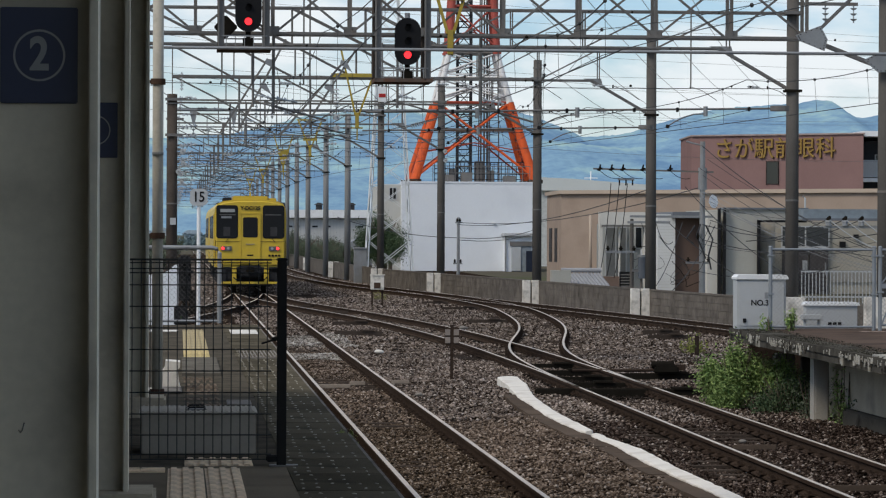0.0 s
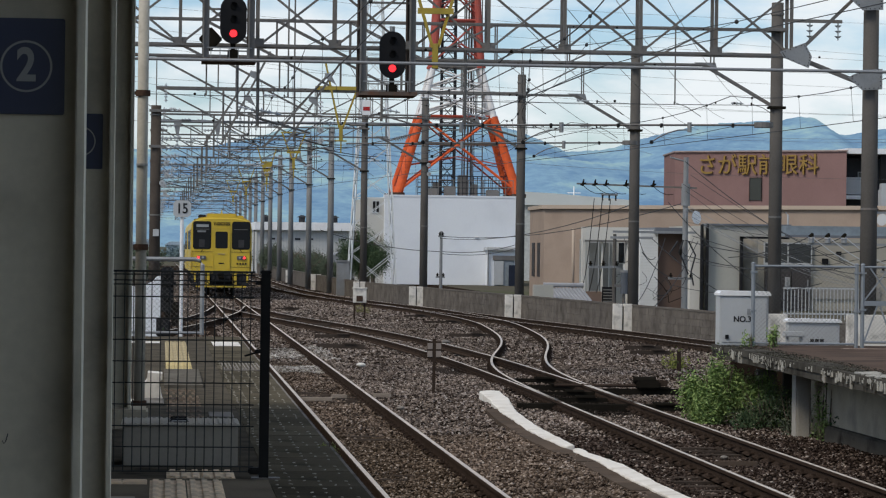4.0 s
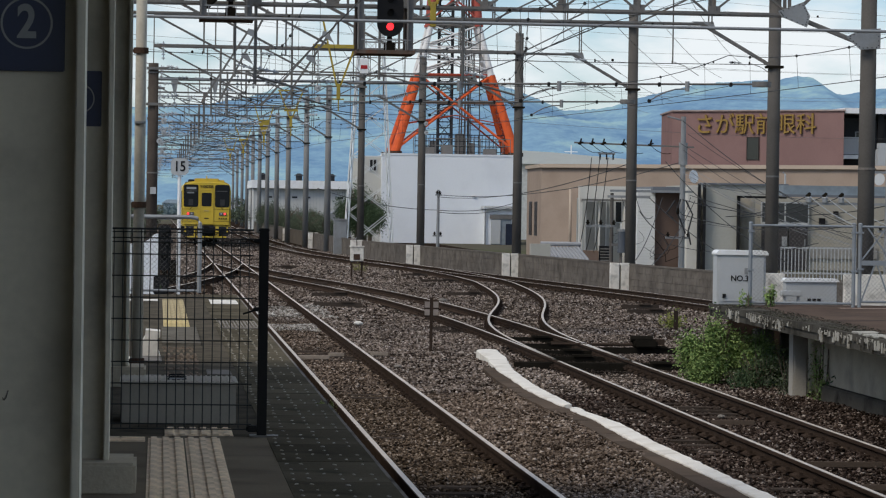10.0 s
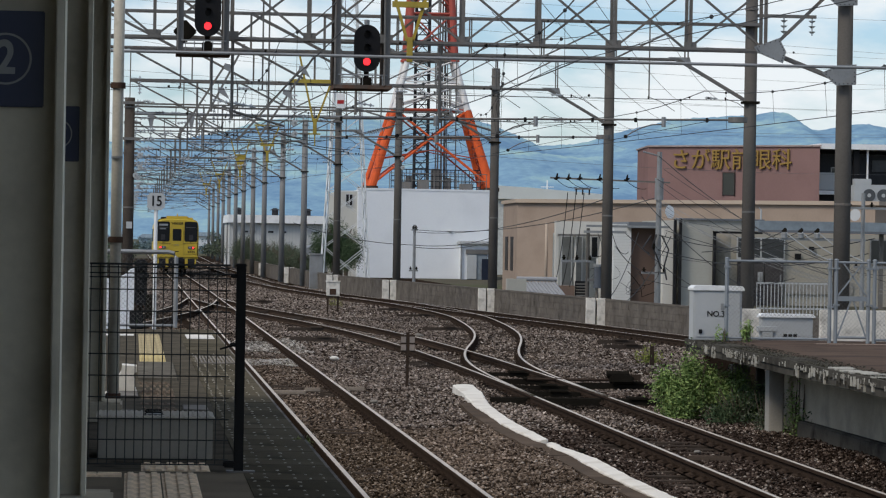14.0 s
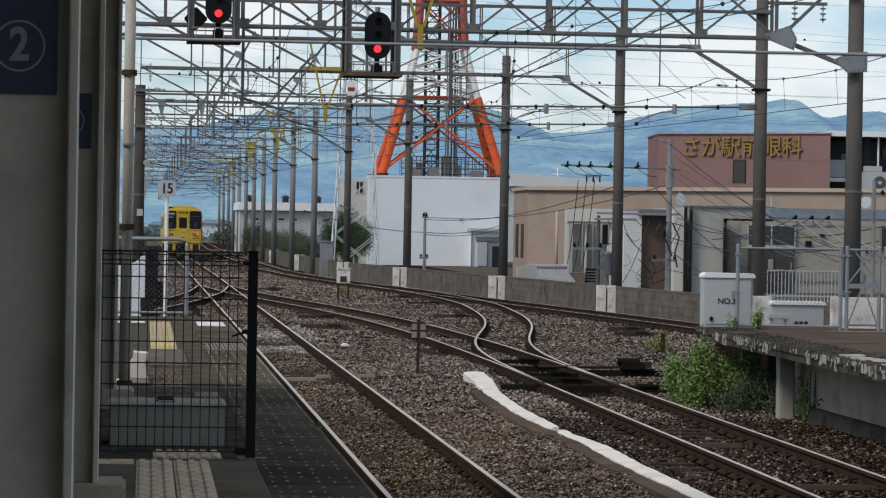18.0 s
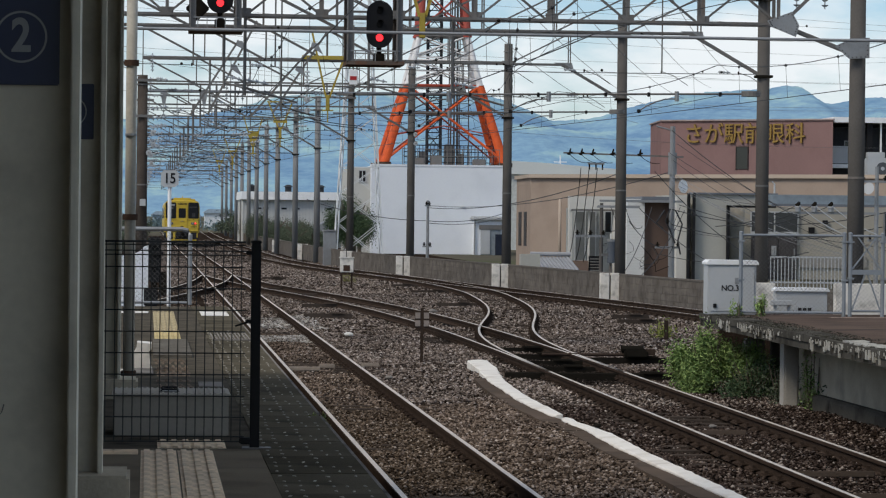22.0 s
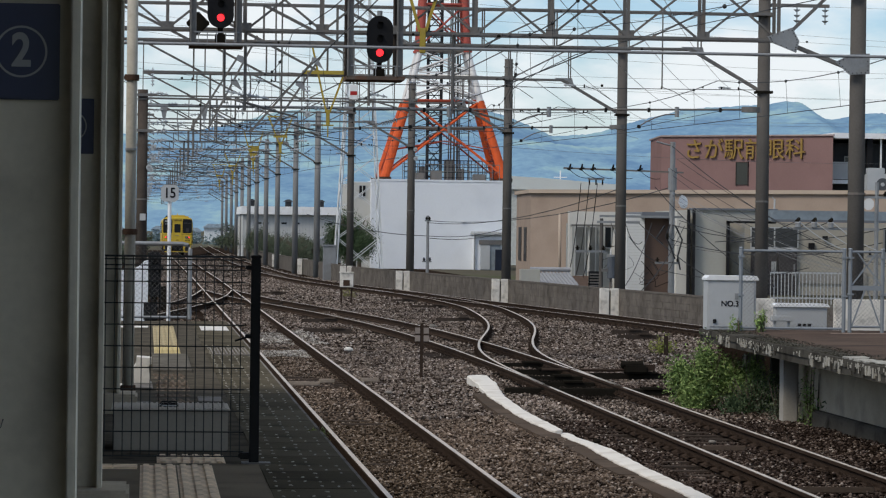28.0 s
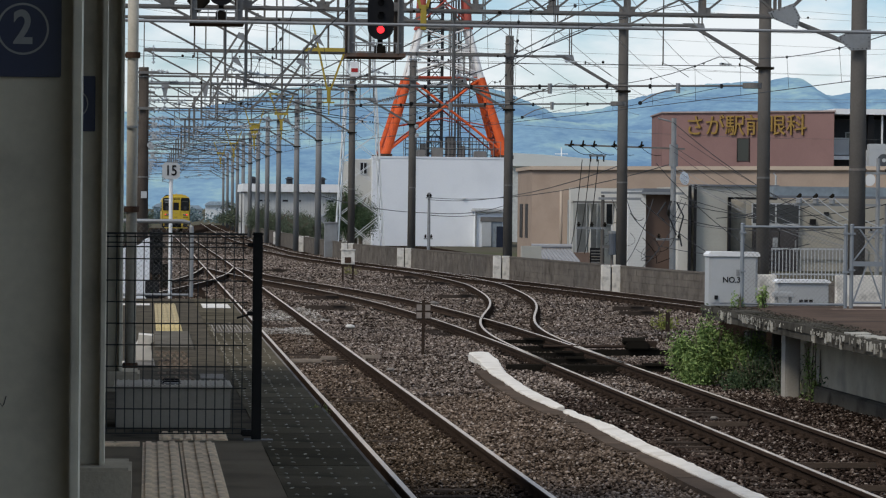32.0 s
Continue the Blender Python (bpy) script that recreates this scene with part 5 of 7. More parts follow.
    for x0, x1, z in ((17.4, 18.2, 5.25), (18.7, 19.4, 5.4), (21.5, 22.3, 5.2)):
        part("roof_plant", box(B(), x0, x1, 203, 204, 4.7, z, 0.04), GALV_DARK, b, "grey roof plant")


white_building()


def tower():
    t = thing("radio_tower", "tall orange, white and red steel lattice radio tower", "tower", (19.6, 206, 4.7))

    def half(z):
        return float(np.interp(z, [0, 5.4, 8.75, 16, 30], [4.05, 2.42, 1.6, 1.15, 0.9]))

    bands = [(0, 5.4, ORANGE, 0.31), (5.4, 8.75, TOWER_WHITE, 0.22), (8.75, 15.0, TOWER_RED, 0.25), (15.0, 22.0, TOWER_WHITE, 0.22)]
    corners = [(-1, -0.62), (1, -0.62), (1, 0.62), (-1, 0.62)]
    for z0, z1, m, r in bands:
        for sx, sy in corners:
            a, b = half(z0), half(z1)
            part("leg", tube(B(), (sx * a, sy * a, z0), (sx * b, sy * b, z1), r, 12, r * 0.86), m, t)
            if z0:
                part("flange", tube(B(), (sx * a, sy * a, z0 - 0.08), (sx * a, sy * a, z0 + 0.08), r * 1.22, 12), m, t)
        n = 1 if z0 == 0 else 2
        for k in range(n):
            u0, u1 = z0 + (z1 - z0) * k / n, z0 + (z1 - z0) * (k + 1) / n
            for i in range(4):
                (ax, ay), (bx, by) = corners[i], corners[(i + 1) % 4]
                h0, h1 = half(u0), half(u1)
                thick = 0.055 if z0 else 0.085 if i == 0 else 0.06
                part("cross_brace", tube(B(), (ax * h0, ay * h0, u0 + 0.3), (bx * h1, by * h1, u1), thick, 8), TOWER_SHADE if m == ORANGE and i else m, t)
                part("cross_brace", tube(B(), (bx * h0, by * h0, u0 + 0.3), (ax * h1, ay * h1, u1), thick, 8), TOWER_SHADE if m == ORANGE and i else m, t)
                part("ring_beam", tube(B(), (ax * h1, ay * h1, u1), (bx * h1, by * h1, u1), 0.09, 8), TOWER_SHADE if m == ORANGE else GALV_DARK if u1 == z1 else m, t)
                mid = ((ax + bx) / 2 * (h0 + h1) / 2, (ay + by) / 2 * (h0 + h1) / 2, (u0 + u1) / 2)
                for c in ((ax, ay), (bx, by)):
                    q = half((u0 + u1) / 2 - 0.6)
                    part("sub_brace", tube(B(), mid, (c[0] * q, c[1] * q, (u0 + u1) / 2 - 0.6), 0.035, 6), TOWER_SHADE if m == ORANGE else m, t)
    h = half(3.55)
    part("mid_beam", bar(B(), (-h, -0.62 * h, 3.55), (h, -0.62 * h, 3.55), 0.16, 0.22), RUST_GREY, t, "dark reddish beam between the front legs")
    for k in range(9):
        u0, u1 = 0.5 + k * 0.5, 1.0 + k * 0.5
        for s0, s1 in ((-1, 1), (1, -1)):
            a, b = half(u0), half(u1)
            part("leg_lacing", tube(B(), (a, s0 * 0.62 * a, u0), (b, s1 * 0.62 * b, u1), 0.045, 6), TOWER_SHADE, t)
    for sx, sy in corners:
        part("footing", tube(B(), (sx * 4.05, sy * 4.05, 0), (sx * 4.05, sy * 4.05, 0.25), 0.5, 14), RUST, t, "rust-brown base plate")
    shaft = part("ladder_shaft", tube(B(), (-0.95, -0.4, 0), (-0.95, -0.4, 22), 0.07, 6), DARK_LADDER, t, "dark caged access ladder")
    for dx, dy in ((-0.05, -0.4), (-0.95, 0.5), (-0.05, 0.5)):
        part("shaft_post", tube(B(), (dx, dy, 0), (dx, dy, 22), 0.07, 6), DARK_LADDER, shaft)
    for i in range(56):
        part("shaft_rung", box(B(), -0.98, -0.02, -0.44, -0.36, 0.3 + i * 0.39, 0.37 + i * 0.39), DARK_LADDER, shaft)
    for i in range(22):
        z = 0.3 + i
        part("shaft_brace", bar(B(), (-0.95, -0.4, z), (-0.05, -0.4, z + 1), 0.06, 0.05), DARK_LADDER, shaft)
        part("shaft_brace", bar(B(), (-0.05, 0.5, z), (-0.95, 0.5, z + 1), 0.05, 0.05), DARK_LADDER, shaft)
    for dx in (1.35, 2.0):
        part("cable_ladder", tube(B(), (dx, 1.2, 0), (dx * 0.7 + 0.3, 0.6, 22), 0.04, 6), GALV_DARK, t)
    for i in range(40):
        part("cable_ladder_rung", box(B(), 1.35 - i * 0.004, 2.0 - i * 0.01, 1.12, 1.17, 0.3 + i * 0.5, 0.34 + i * 0.5), GALV_DARK, t)
    for z, r in ((6.3, 1.9), (7.2, 1.7)):
        part("service_beam", box(B(), -r, r, -r - 0.05, -r + 0.05, z, z + 0.12), TOWER_WHITE, t)
    screen = part("roof_screen", box(B(), -2.6, 3.4, -1.25, -1.2, 1.38, 1.44), DARK_LADDER, t, "dark service railing at the tower foot")
    for z in (0.25, 0.6, 0.95):
        part("screen_rail", box(B(), -2.6, 3.4, -1.25, -1.2, z, z + 0.05), DARK_LADDER, screen)
    for i in range(25):
        part("screen_bar", box(B(), -2.6 + i * 0.25, -2.56 + i * 0.25, -1.25, -1.2, 0.05, 1.4), DARK_LADDER, screen)
    for x0, x1, z1 in ((-1.5, -1.1, 1.0), (0.2, 0.8, 1.5), (1.1, 1.5, 0.9)):
        part("equipment_case", box(B(), x0, x1, -0.6, 0.2, 0.1, z1, 0.04), GALV_DARK, t)
    for k in range(9):
        a = radians(40 * k)
        part("feeder", tube(B(), (0.35 * math.cos(a) + 0.9, 0.3 * math.sin(a) + 1, 0), (0.2 * math.cos(a) + 0.9, 0.2 * math.sin(a) + 1, 20), 0.035, 5), GALV_DARK, t)


tower()


def lattice_mast(x, y, base, top, z1, m, n=14, name="lattice_mast", label="slim pale steel lattice mast"):
    t = thing(name, label, "mast", (x, y, -1.1))
    for sx, sy in ((-1, -1), (1, -1), (1, 1), (-1, 1)):
        part("leg", angle(B(), (sx * base, sy * base, 0), (sx * top, sy * top, z1), 0.07, 0.02), m, t)
    for s in range(4):
        (ax, ay), (bx, by) = ((-1, -1), (1, -1), (1, 1), (-1, 1))[s], ((1, -1), (1, 1), (-1, 1), (-1, -1))[s]
        for i in range(n):
            u0, u1 = (i / n) ** 0.85, ((i + 1) / n) ** 0.85
            h0, h1 = base + (top - base) * u0, base + (top - base) * u1
            part("brace", bar(B(), (ax * h0, ay * h0, u0 * z1), (bx * h1, by * h1, u1 * z1), 0.036, 0.03), m, t)
            part("brace", bar(B(), (bx * h0, by * h0, u0 * z1), (ax * h1, ay * h1, u1 * z1), 0.036, 0.03), m, t)
            if i % 3 == 2:
                part("strut", bar(B(), (ax * h1, ay * h1, u1 * z1), (bx * h1, by * h1, u1 * z1), 0.036, 0.03), m, t)


lattice_mast(11.75, 172, 1.3, 0.32, 18.0, MAST_WHITE, 13)


def upright_block(points, z0, z1):
    """A block on a plan outline."""
    bm = B()
    lo = [bm.verts.new((x, y, z0)) for x, y in points]
    hi = [bm.verts.new((x, y, z1)) for x, y in points]
    bm.faces.new(hi)
    for i in range(len(points)):
        j = (i + 1) % len(points)
        bm.faces.new((lo[i], lo[j], hi[j], hi[i]))
    bmesh.ops.recalc_face_normals(bm, faces=bm.faces)
    return bm


CURTAIN = mat("curtained_glass", (0.13, 0.135, 0.13), 0.35, 0.25, 2, 20, 0.0)
LAMP_DIM = mat("dark_grille", (0.08, 0.085, 0.09), 0.6)
COURSE = mat("course_joint", (0.37, 0.36, 0.32), 0.9)


def clinic():
    """Tan block with a pink upper storey behind it and a low grey front."""
    b = thing("clinic_building", "tan rendered clinic with a dusky pink upper block", "building")
    coping = mat("pale_coping", (0.42, 0.34, 0.27), 0.8, 0.08, 0.5, 12)
    trim = mat("off_white_trim", (0.55, 0.53, 0.48), 0.8, 0.08, 0.5, 12)
    part("wall", upright_block([(18.72, 150), (33.4, 136.8), (40, 145), (18.98, 158)], -1.1, 3.32), TAN_WALL, b)
    part("coping", upright_block([(18.6, 149.85), (33.5, 136.5), (40.2, 145.2), (18.88, 158.2)], 3.32, 3.5), coping, b, "pale coping")
    for x0, y0 in ((18.80, 152.0), (18.88, 154.9)):
        part("slit_window", upright_block([(x0 - 0.03, y0), (x0 + 0.04, y0 + 1.7), (x0 + 0.3, y0 + 1.7), (x0 + 0.3, y0)], -0.05, 1.65), SLIT, b)
    part("drain_pipe", tube(B(), (19.93, 148.2, -1.1), (19.93, 148.2, 2.35), 0.075, 10), coping, b, "pale tan drain pipe", True)
    up = part("upper_storey", upright_block([(27.35, 163), (35.35, 157), (35.6, 166), (27.92, 170)], 3.0, 6.6), PINK_WALL, b, "dusky pink upper storey")
    dd = Vector((8.0, -6.0, 0)).normalized()
    out = Vector((dd.y, -dd.x, 0))
    ang = math.degrees(math.atan2(dd.y, dd.x))
    q = Vector((31.3, 160.04, 0)) + out * 0.08
    letters("sign_lettering", "さが駅前眼科", 1.16, 0.05, GOLD, up, (q.x, q.y, 5.85), (90, 0, ang), 1.02, "raised gold sign letters", 0.004)
    q = Vector((31.2, 160.11, 0))
    win = part("upper_window", box(B(), -0.32, 0.32, -0.05, 0.1, 4.05, 5.2), GLASS, up)
    win.matrix_basis = pose(q.x, q.y, 0, 0, 0, ang)
    part("window_frame", box(box(box(B(), -0.36, -0.32, -0.07, 0.1, 4.0, 5.25), 0.32, 0.36, -0.07, 0.1, 4.0, 5.25), -0.36, 0.36, -0.07, 0.1, 5.2, 5.25), SLIT, win)
    part("roof_edge", upright_block([(27.3, 162.9), (35.4, 156.85), (35.65, 166.1), (27.85, 170.1)], 6.6, 6.68), mat("pale_roof_edge", (0.33, 0.26, 0.24), 0.8), up)
    w = part("end_wing", box(B(), 35.5, 46, 159.0, 168, 3.0, 6.3), mat("charcoal_wall", (0.03, 0.032, 0.036), 0.7), b, "charcoal end wing with white bands")
    part("white_roof_slab", box(B(), 35.45, 47, 157.3, 168, 6.5, 6.78), WHITE, w)
    part("dark_column", box(B(), 37.3, 37.6, 157.6, 157.9, 3, 6.5), BLACK, w)
    part("balcony_band", box(B(), 35.5, 36.6, 158.1, 158.9, 4.15, 4.35), WHITE, w)
    part("balcony_panel", box(B(), 35.55, 36.5, 158.5, 158.95, 4.4, 5.3), CABINET, w)
    part("upper_pane", box(B(), 38.6, 39.6, 158.9, 158.99, 5.4, 6.0), LAMP_DIM, w)
    part("white_post", box(B(), 38.0, 38.08, 157.6, 157.7, 4.6, 6.5), WHITE, w)
    window_unit(w, 36.4, 37.2, 158.97, 4.4, 5.6, 0)
    unit = part("fan_unit", box(B(), 36.95, 38.9, 156.0, 156.7, 3.4, 4.65, 0.04), CABINET, b, "pale rooftop air conditioning unit")
    part("fan_cowl", box(B(), 37.0, 37.9, 156.1, 156.6, 4.65, 4.95, 0.03), CABINET, unit)
    for x in (37.75, 38.5):
        part("fan_grille", tube(B(), (x, 155.96, 4.1), (x, 156.0, 4.1), 0.33, 20), LAMP_DIM, unit, "dark round fan grille")
        part("fan_hub", tube(B(), (x, 155.94, 4.1), (x, 155.97, 4.1), 0.1, 12), CABINET, unit)
    part("unit_leg", box(B(), 37.1, 38.7, 156.1, 156.5, 3.2, 3.4), GALV_DARK, unit)
    # white framed bay with dark glazing
    part("bay_head", box(B(), 17.6, 19.75, 127.9, 128.5, 1.72, 2.3), trim, b, "off-white bay head")
    part("bay_lintel", box(B(), 17.68, 19.6, 127.86, 127.9, 1.68, 1.76), GALV_DARK, b)
    part("bay_jamb", box(B(), 17.6, 17.72, 127.95, 128.4, -1.1, 1.72), trim, b, "off-white bay jamb")
    part("bay_jamb", box(B(), 19.47, 19.75, 127.95, 128.4, -1.1, 1.72), trim, b, "off-white bay jamb")
    part("bay_back", box(B(), 17.7, 19.55, 129.4, 129.6, -1.1, 1.8), mat("shaded_wall", (0.36, 0.37, 0.35), 0.8, 0.1, 0.6, 12), b)
    for x in (18.42, 18.93):
        part("bay_post", box(B(), x, x + 0.075, 128.1, 128.2, -1.1, 1.72), trim, b, "slim white post")
    for x0, x1, z0 in ((18.02, 18.5, -0.45), (18.58, 18.95, -0.3), (19.28, 19.62, 0.75)):
        window_unit(b, x0, x1, 129.35, z0, 1.7, 0, CABINET, "window", CURTAIN if x0 < 19 else GLASS)
    part("bay_box", box(B(), 17.75, 18.35, 127.4, 127.9, -1.1, -0.4), mat("tan_low_wall", (0.2, 0.14, 0.11), 0.85, 0.1, 0.6, 12), b)
    vent = part("vent_panel", box(B(), 18.4, 18.95, 127.5, 127.7, -1.1, -0.2), BLACK, b)
    for k in range(6):
        part("vent_slat", box(B(), 18.42, 18.93, 127.46, 127.52, -0.95 + k * 0.12, -0.9 + k * 0.12), GALV_DARK, vent)
    pier = part("brick_pier", box(B(), 19.75, 20.48, 126.0, 132, -1.1, 2.2), mat("white_brick", (0.6, 0.6, 0.58), 0.85, 0.07, 0.5, 15), b, "pale brick pier")
    for i in range(26):
        part("brick_course", box(B(), 19.752, 20.478, 125.996, 126.0, -0.95 + i * 0.12, -0.945 + i * 0.12), COURSE, pier)
    part("brown_panel", box(B(), 20.48, 21.62, 126.3, 126.8, -1.1, 2.05), BROWN_DOOR, b, "tall brown panelled wall")
    part("fascia", box(B(), 20.3, 22.3, 125.6, 132, 2.05, 2.3), ROOF_DARK, b)
    part("white_pier", box(B(), 21.57, 21.98, 124.5, 126, -1.1, 2.3), trim, b)
    part("dark_gap", box(B(), 21.98, 22.22, 125.2, 126, -0.2, 2.3), GLASS, b)
    for x in (21.98, 22.2):
        part("black_post", box(B(), x - 0.05, x + 0.05, 124.0, 124.2, -1.1, 2.45), BLACK, b)
    f = part("front_range", box(box(B(), 22.25, 23.6, 124.3, 134, -1.1, 2.4), 23.6, 25.6, 124.3, 125.0, 1.95, 2.4), GREY_WALL, b, "warm grey low front range")
    for i in range(27):
        part("wall_course", box(B(), 22.26, 23.55, 124.296, 124.3, -0.9 + i * 0.12, -0.895 + i * 0.12), COURSE, f)
    part("flat_roof_edge", box(B(), 22.15, 25.7, 124.2, 125.1, 2.4, 2.48), ROOF_DARK, f)
    part("porch_frame", box(box(B(), 23.58, 23.68, 124.05, 124.3, -1.1, 1.95), 23.58, 25.6, 124.05, 124.3, 1.88, 1.97), BLACK, b)
    part("porch_wall", box(B(), 23.6, 34.0, 127.5, 128, -1.1, 1.95), mat("porch_wall", (0.36, 0.335, 0.28), 0.85, 0.1, 0.4, 10), b, "shaded porch wall")
    part("lit_pier", box(B(), 23.7, 24.0, 126.6, 127.4, -1.1, 1.9), mat("salmon_pier", (0.72, 0.63, 0.54), 0.8), b)
    part("round_column", tube(B(), (24.35, 126, -1.1), (24.35, 126, 1.9), 0.32, 20), mat("porch_column", (0.3, 0.28, 0.24), 0.8), b, "round porch column", True)
    part("canopy_roof", prism(B(), [(25.15, 2.0), (34.5, 2.0), (34.5, 2.42), (25.15, 2.42)], 122.6, 124.0), mat("blue_grey_fascia", (0.2, 0.235, 0.26), 0.5), b, "blue-grey metal canopy roof")
    part("gutter", box(B(), 25.1, 34.6, 122.45, 122.6, 1.95, 2.05), ROOF_DARK, b)
    w2 = window_unit(b, 25.2, 27.25, 127.4, 0.85, 1.75, 1, CABINET)
    part("sill", box(B(), 25.2, 27.3, 127.3, 127.4, 0.75, 0.85), CABINET, b)
    for x0, x1 in ((25.25, 26.35), (26.4, 27.2)):
        d = part("entrance_door", box(B(), x0, x1, 127.35, 127.5, -1.1, 0.72), mat("dark_door", (0.05, 0.045, 0.045), 0.6) if x0 < 26 else bpy.data.materials["dark_door"], b)
        part("door_handle", box(B(), x1 - 0.15, x1 - 0.1, 127.3, 127.35, -0.3, 0.2), GALV, d)
    part("notice", box(B(), 26.1, 26.3, 127.3, 127.36, -0.1, 0.3), CABINET, b)
    part("plaque", box(B(), 27.7, 27.95, 127.4, 127.5, 0.85, 1.1), BLACK, b)
    part("lamp", box(B(), 28.3, 28.5, 127.35, 127.5, 1.25, 1.4), BLACK, b)
    part("tile_band", box(B(), 27.3, 30.2, 127.42, 127.5, -0.6, -0.1), mat("grey_tile_band", (0.27, 0.255, 0.23), 0.7), b)
    part("post", box(B(), 30.3, 30.45, 123.2, 123.4, -1.1, 2.0), GALV_DARK, b)
    window_unit(b, 30.9, 33.0, 127.4, 0.7, 1.75, 1)
    for x in (26.4, 26.95):
        part("vent_pipe", wire(B(), [(x, 131, 2.3), (x, 131, 2.95), (x - 0.1, 131, 3.05)], 0.04, 6), CABINET, b)


clinic()


def porch_fence():
    f = thing("white_railing", "white metal railing in front of the clinic", "railing", (0, 110, 0))
    for z in (-0.9, 0.02):
        part("rail", box(B(), 22.5, 25.3, -0.03, 0.03, z, z + 0.06), CABINET, f)
    for i in range(22):
        x = 22.52 + i * 0.132
        part("bar", box(B(), x - 0.015, x + 0.015, -0.015, 0.015, -1.1, 0.04), CABINET, f)


porch_fence()


def tiled_roof():
    h = thing("tiled_house", "small house with a grey tiled roof behind the wall", "house")
    part("wall", box(B(), 15.05, 16.4, 119.2, 124, -1.2, -0.4), GREY_WALL, h)
    part("side_wall", box(B(), 14.3, 15.05, 117.5, 118.0, -1.2, -0.03), GREY_WALL, h)
    v, f = [], []
    for i in range(11):
        for j in range(7):
            x, y, z = 15.07 + i * 0.14, 117.6 + j * 0.42, -0.7 + j * 0.062
            k = len(v)
            for a in range(5):
                t = a / 4
                for yy in (0, 0.45):
                    v.append((x + 0.14 * t, y + yy, z + 0.06 * math.sin(t * math.pi) + yy * 0.3))
            for a in range(4):
                f.append((k + a * 2, k + a * 2 + 2, k + a * 2 + 3, k + a * 2 + 1))
    ob = part("roof_tiles", raw("roof_tiles", v, f, TILES), TILES, h)
    ob["kind"] = "stuff"
    part("ridge", tube(B(), (15.05, 120.6, -0.06), (16.65, 120.6, -0.06), 0.09, 10), TILES, h)


tiled_roof()


def warehouse():
    w = thing("warehouse", "long grey warehouse with a white roof and round vents", "warehouse", (0, 262, 0))
    part("wall", box(B(), 8.05, 16.6, 0, 14, -1.1, 2.6), mat("warehouse_wall", (0.5, 0.5, 0.48), 0.8, 0.1, 0.3, 8), w)
    part("roof", prism(B(), [(7.9, 2.62), (17.0, 2.62), (16.9, 3.3), (7.95, 3.3)], -0.5, 14), WHITE, w, "white metal roof")
    for x in (8.9, 12.1, 14.9):
        v = part("roof_vent", tube(B(), (x, 4, 3.2), (x, 4, 3.75), 0.28, 12), DARK_LADDER, w)
        part("vent_cap", tube(B(), (x, 4, 3.75), (x, 4, 3.95), 0.46, 12, 0.15), DARK_LADDER, v)
    for x in (9.15, 9.75, 11.3, 12.4, 15.2):
        window_unit(w, x, x + 0.55, -0.02, 1.75, 2.0, 0, CABINET)
    for i in range(30):
        part("wall_rib", box(B(), 8.1 + i * 0.28, 8.14 + i * 0.28, -0.03, 0.0, -1.1, 2.55), CABINET, w)
    part("shed", prism(B(), [(12.6, -1.1), (16.2, -1.1), (16.2, 0.4), (13.8, 1.0), (12.6, 0.5)], -30, -26), mat("shed_roof", (0.22, 0.23, 0.24), 0.7), w, "grey shed with a sloping roof")
    v = thing("far_building", "pale low building with a ribbed metal roof", "building", (0, 230, 0))
    part("wall", box(B(), 27.2, 34.5, 0, 10, -1.1, 4.6), mat("pale_far_wall", (0.5, 0.51, 0.48), 0.8), v)
    part("roof", prism(B(), [(27.0, 4.6), (35.6, 4.6), (35.6, 5.05), (29.4, 5.5), (27.0, 5.6)], -0.4, 10), mat("ribbed_roof", (0.6, 0.62, 0.59), 0.6, 0.06, 0.4, 10), v)
    part("antenna", tube(B(), (31.2, 2, 5), (31.2, 2, 6.1), 0.05, 6), WHITE, v)
    part("antenna_arm", tube(B(), (30.7, 2, 5.6), (31.7, 2, 5.6), 0.03, 6), WHITE, v)


warehouse()


# ---- planting ----
def leaves(name, count, spread, size, material, parent, seed, squash=1.0, at=(0, 0, 0), clumps=9):
    """A crown of many small leaves in uneven clumps."""
    rng = np.random.default_rng(seed)
    c = rng.normal(0, 0.5, (clumps, 3))
    c[:, 2] = np.abs(c[:, 2]) * squash
    k = rng.integers(0, clumps, count)
    p = (c[k] + rng.normal(0, 0.24, (count, 3))) * np.array(spread) + np.array(at)
    s = rng.uniform(0.6, 1.4, count) * size
    ax = rng.normal(0, 1, (count, 3))
    ax /= np.linalg.norm(ax, axis=1)[:, None]
    up = np.cross(ax, rng.normal(0, 1, (count, 3)))
    up /= np.linalg.norm(up, axis=1)[:, None]
    v = np.stack([p - ax * s[:, None], p + up * s[:, None] * 0.36, p + ax * s[:, None], p - up * s[:, None] * 0.36], 1).reshape(-1, 3)
    f = np.arange(count * 4).reshape(-1, 4)
    return part(name, raw(name, v.tolist(), f.tolist(), material), material, parent)


def tree(x, y, h, w, seed, count=2600, leaf=LEAF_DARK, label="dense dark green broadleaf tree behind the wall", size=0.13):
    t = thing("tree", label, "tree", (x, y, -1.15), "trees")
    tr = part("trunk", tube(B(), (0, 0, 0), (0.05, 0, h * 0.6), 0.14, 8, 0.06), BARK, t)
    rng = random.Random(seed)
    for i in range(5):
        a = rng.uniform(0, 6.28)
        part("limb", tube(B(), (0, 0, h * (0.3 + i * 0.07)), (w * 0.4 * math.cos(a), w * 0.4 * math.sin(a), h * (0.55 + i * 0.07)), 0.05, 6, 0.02), BARK, tr)
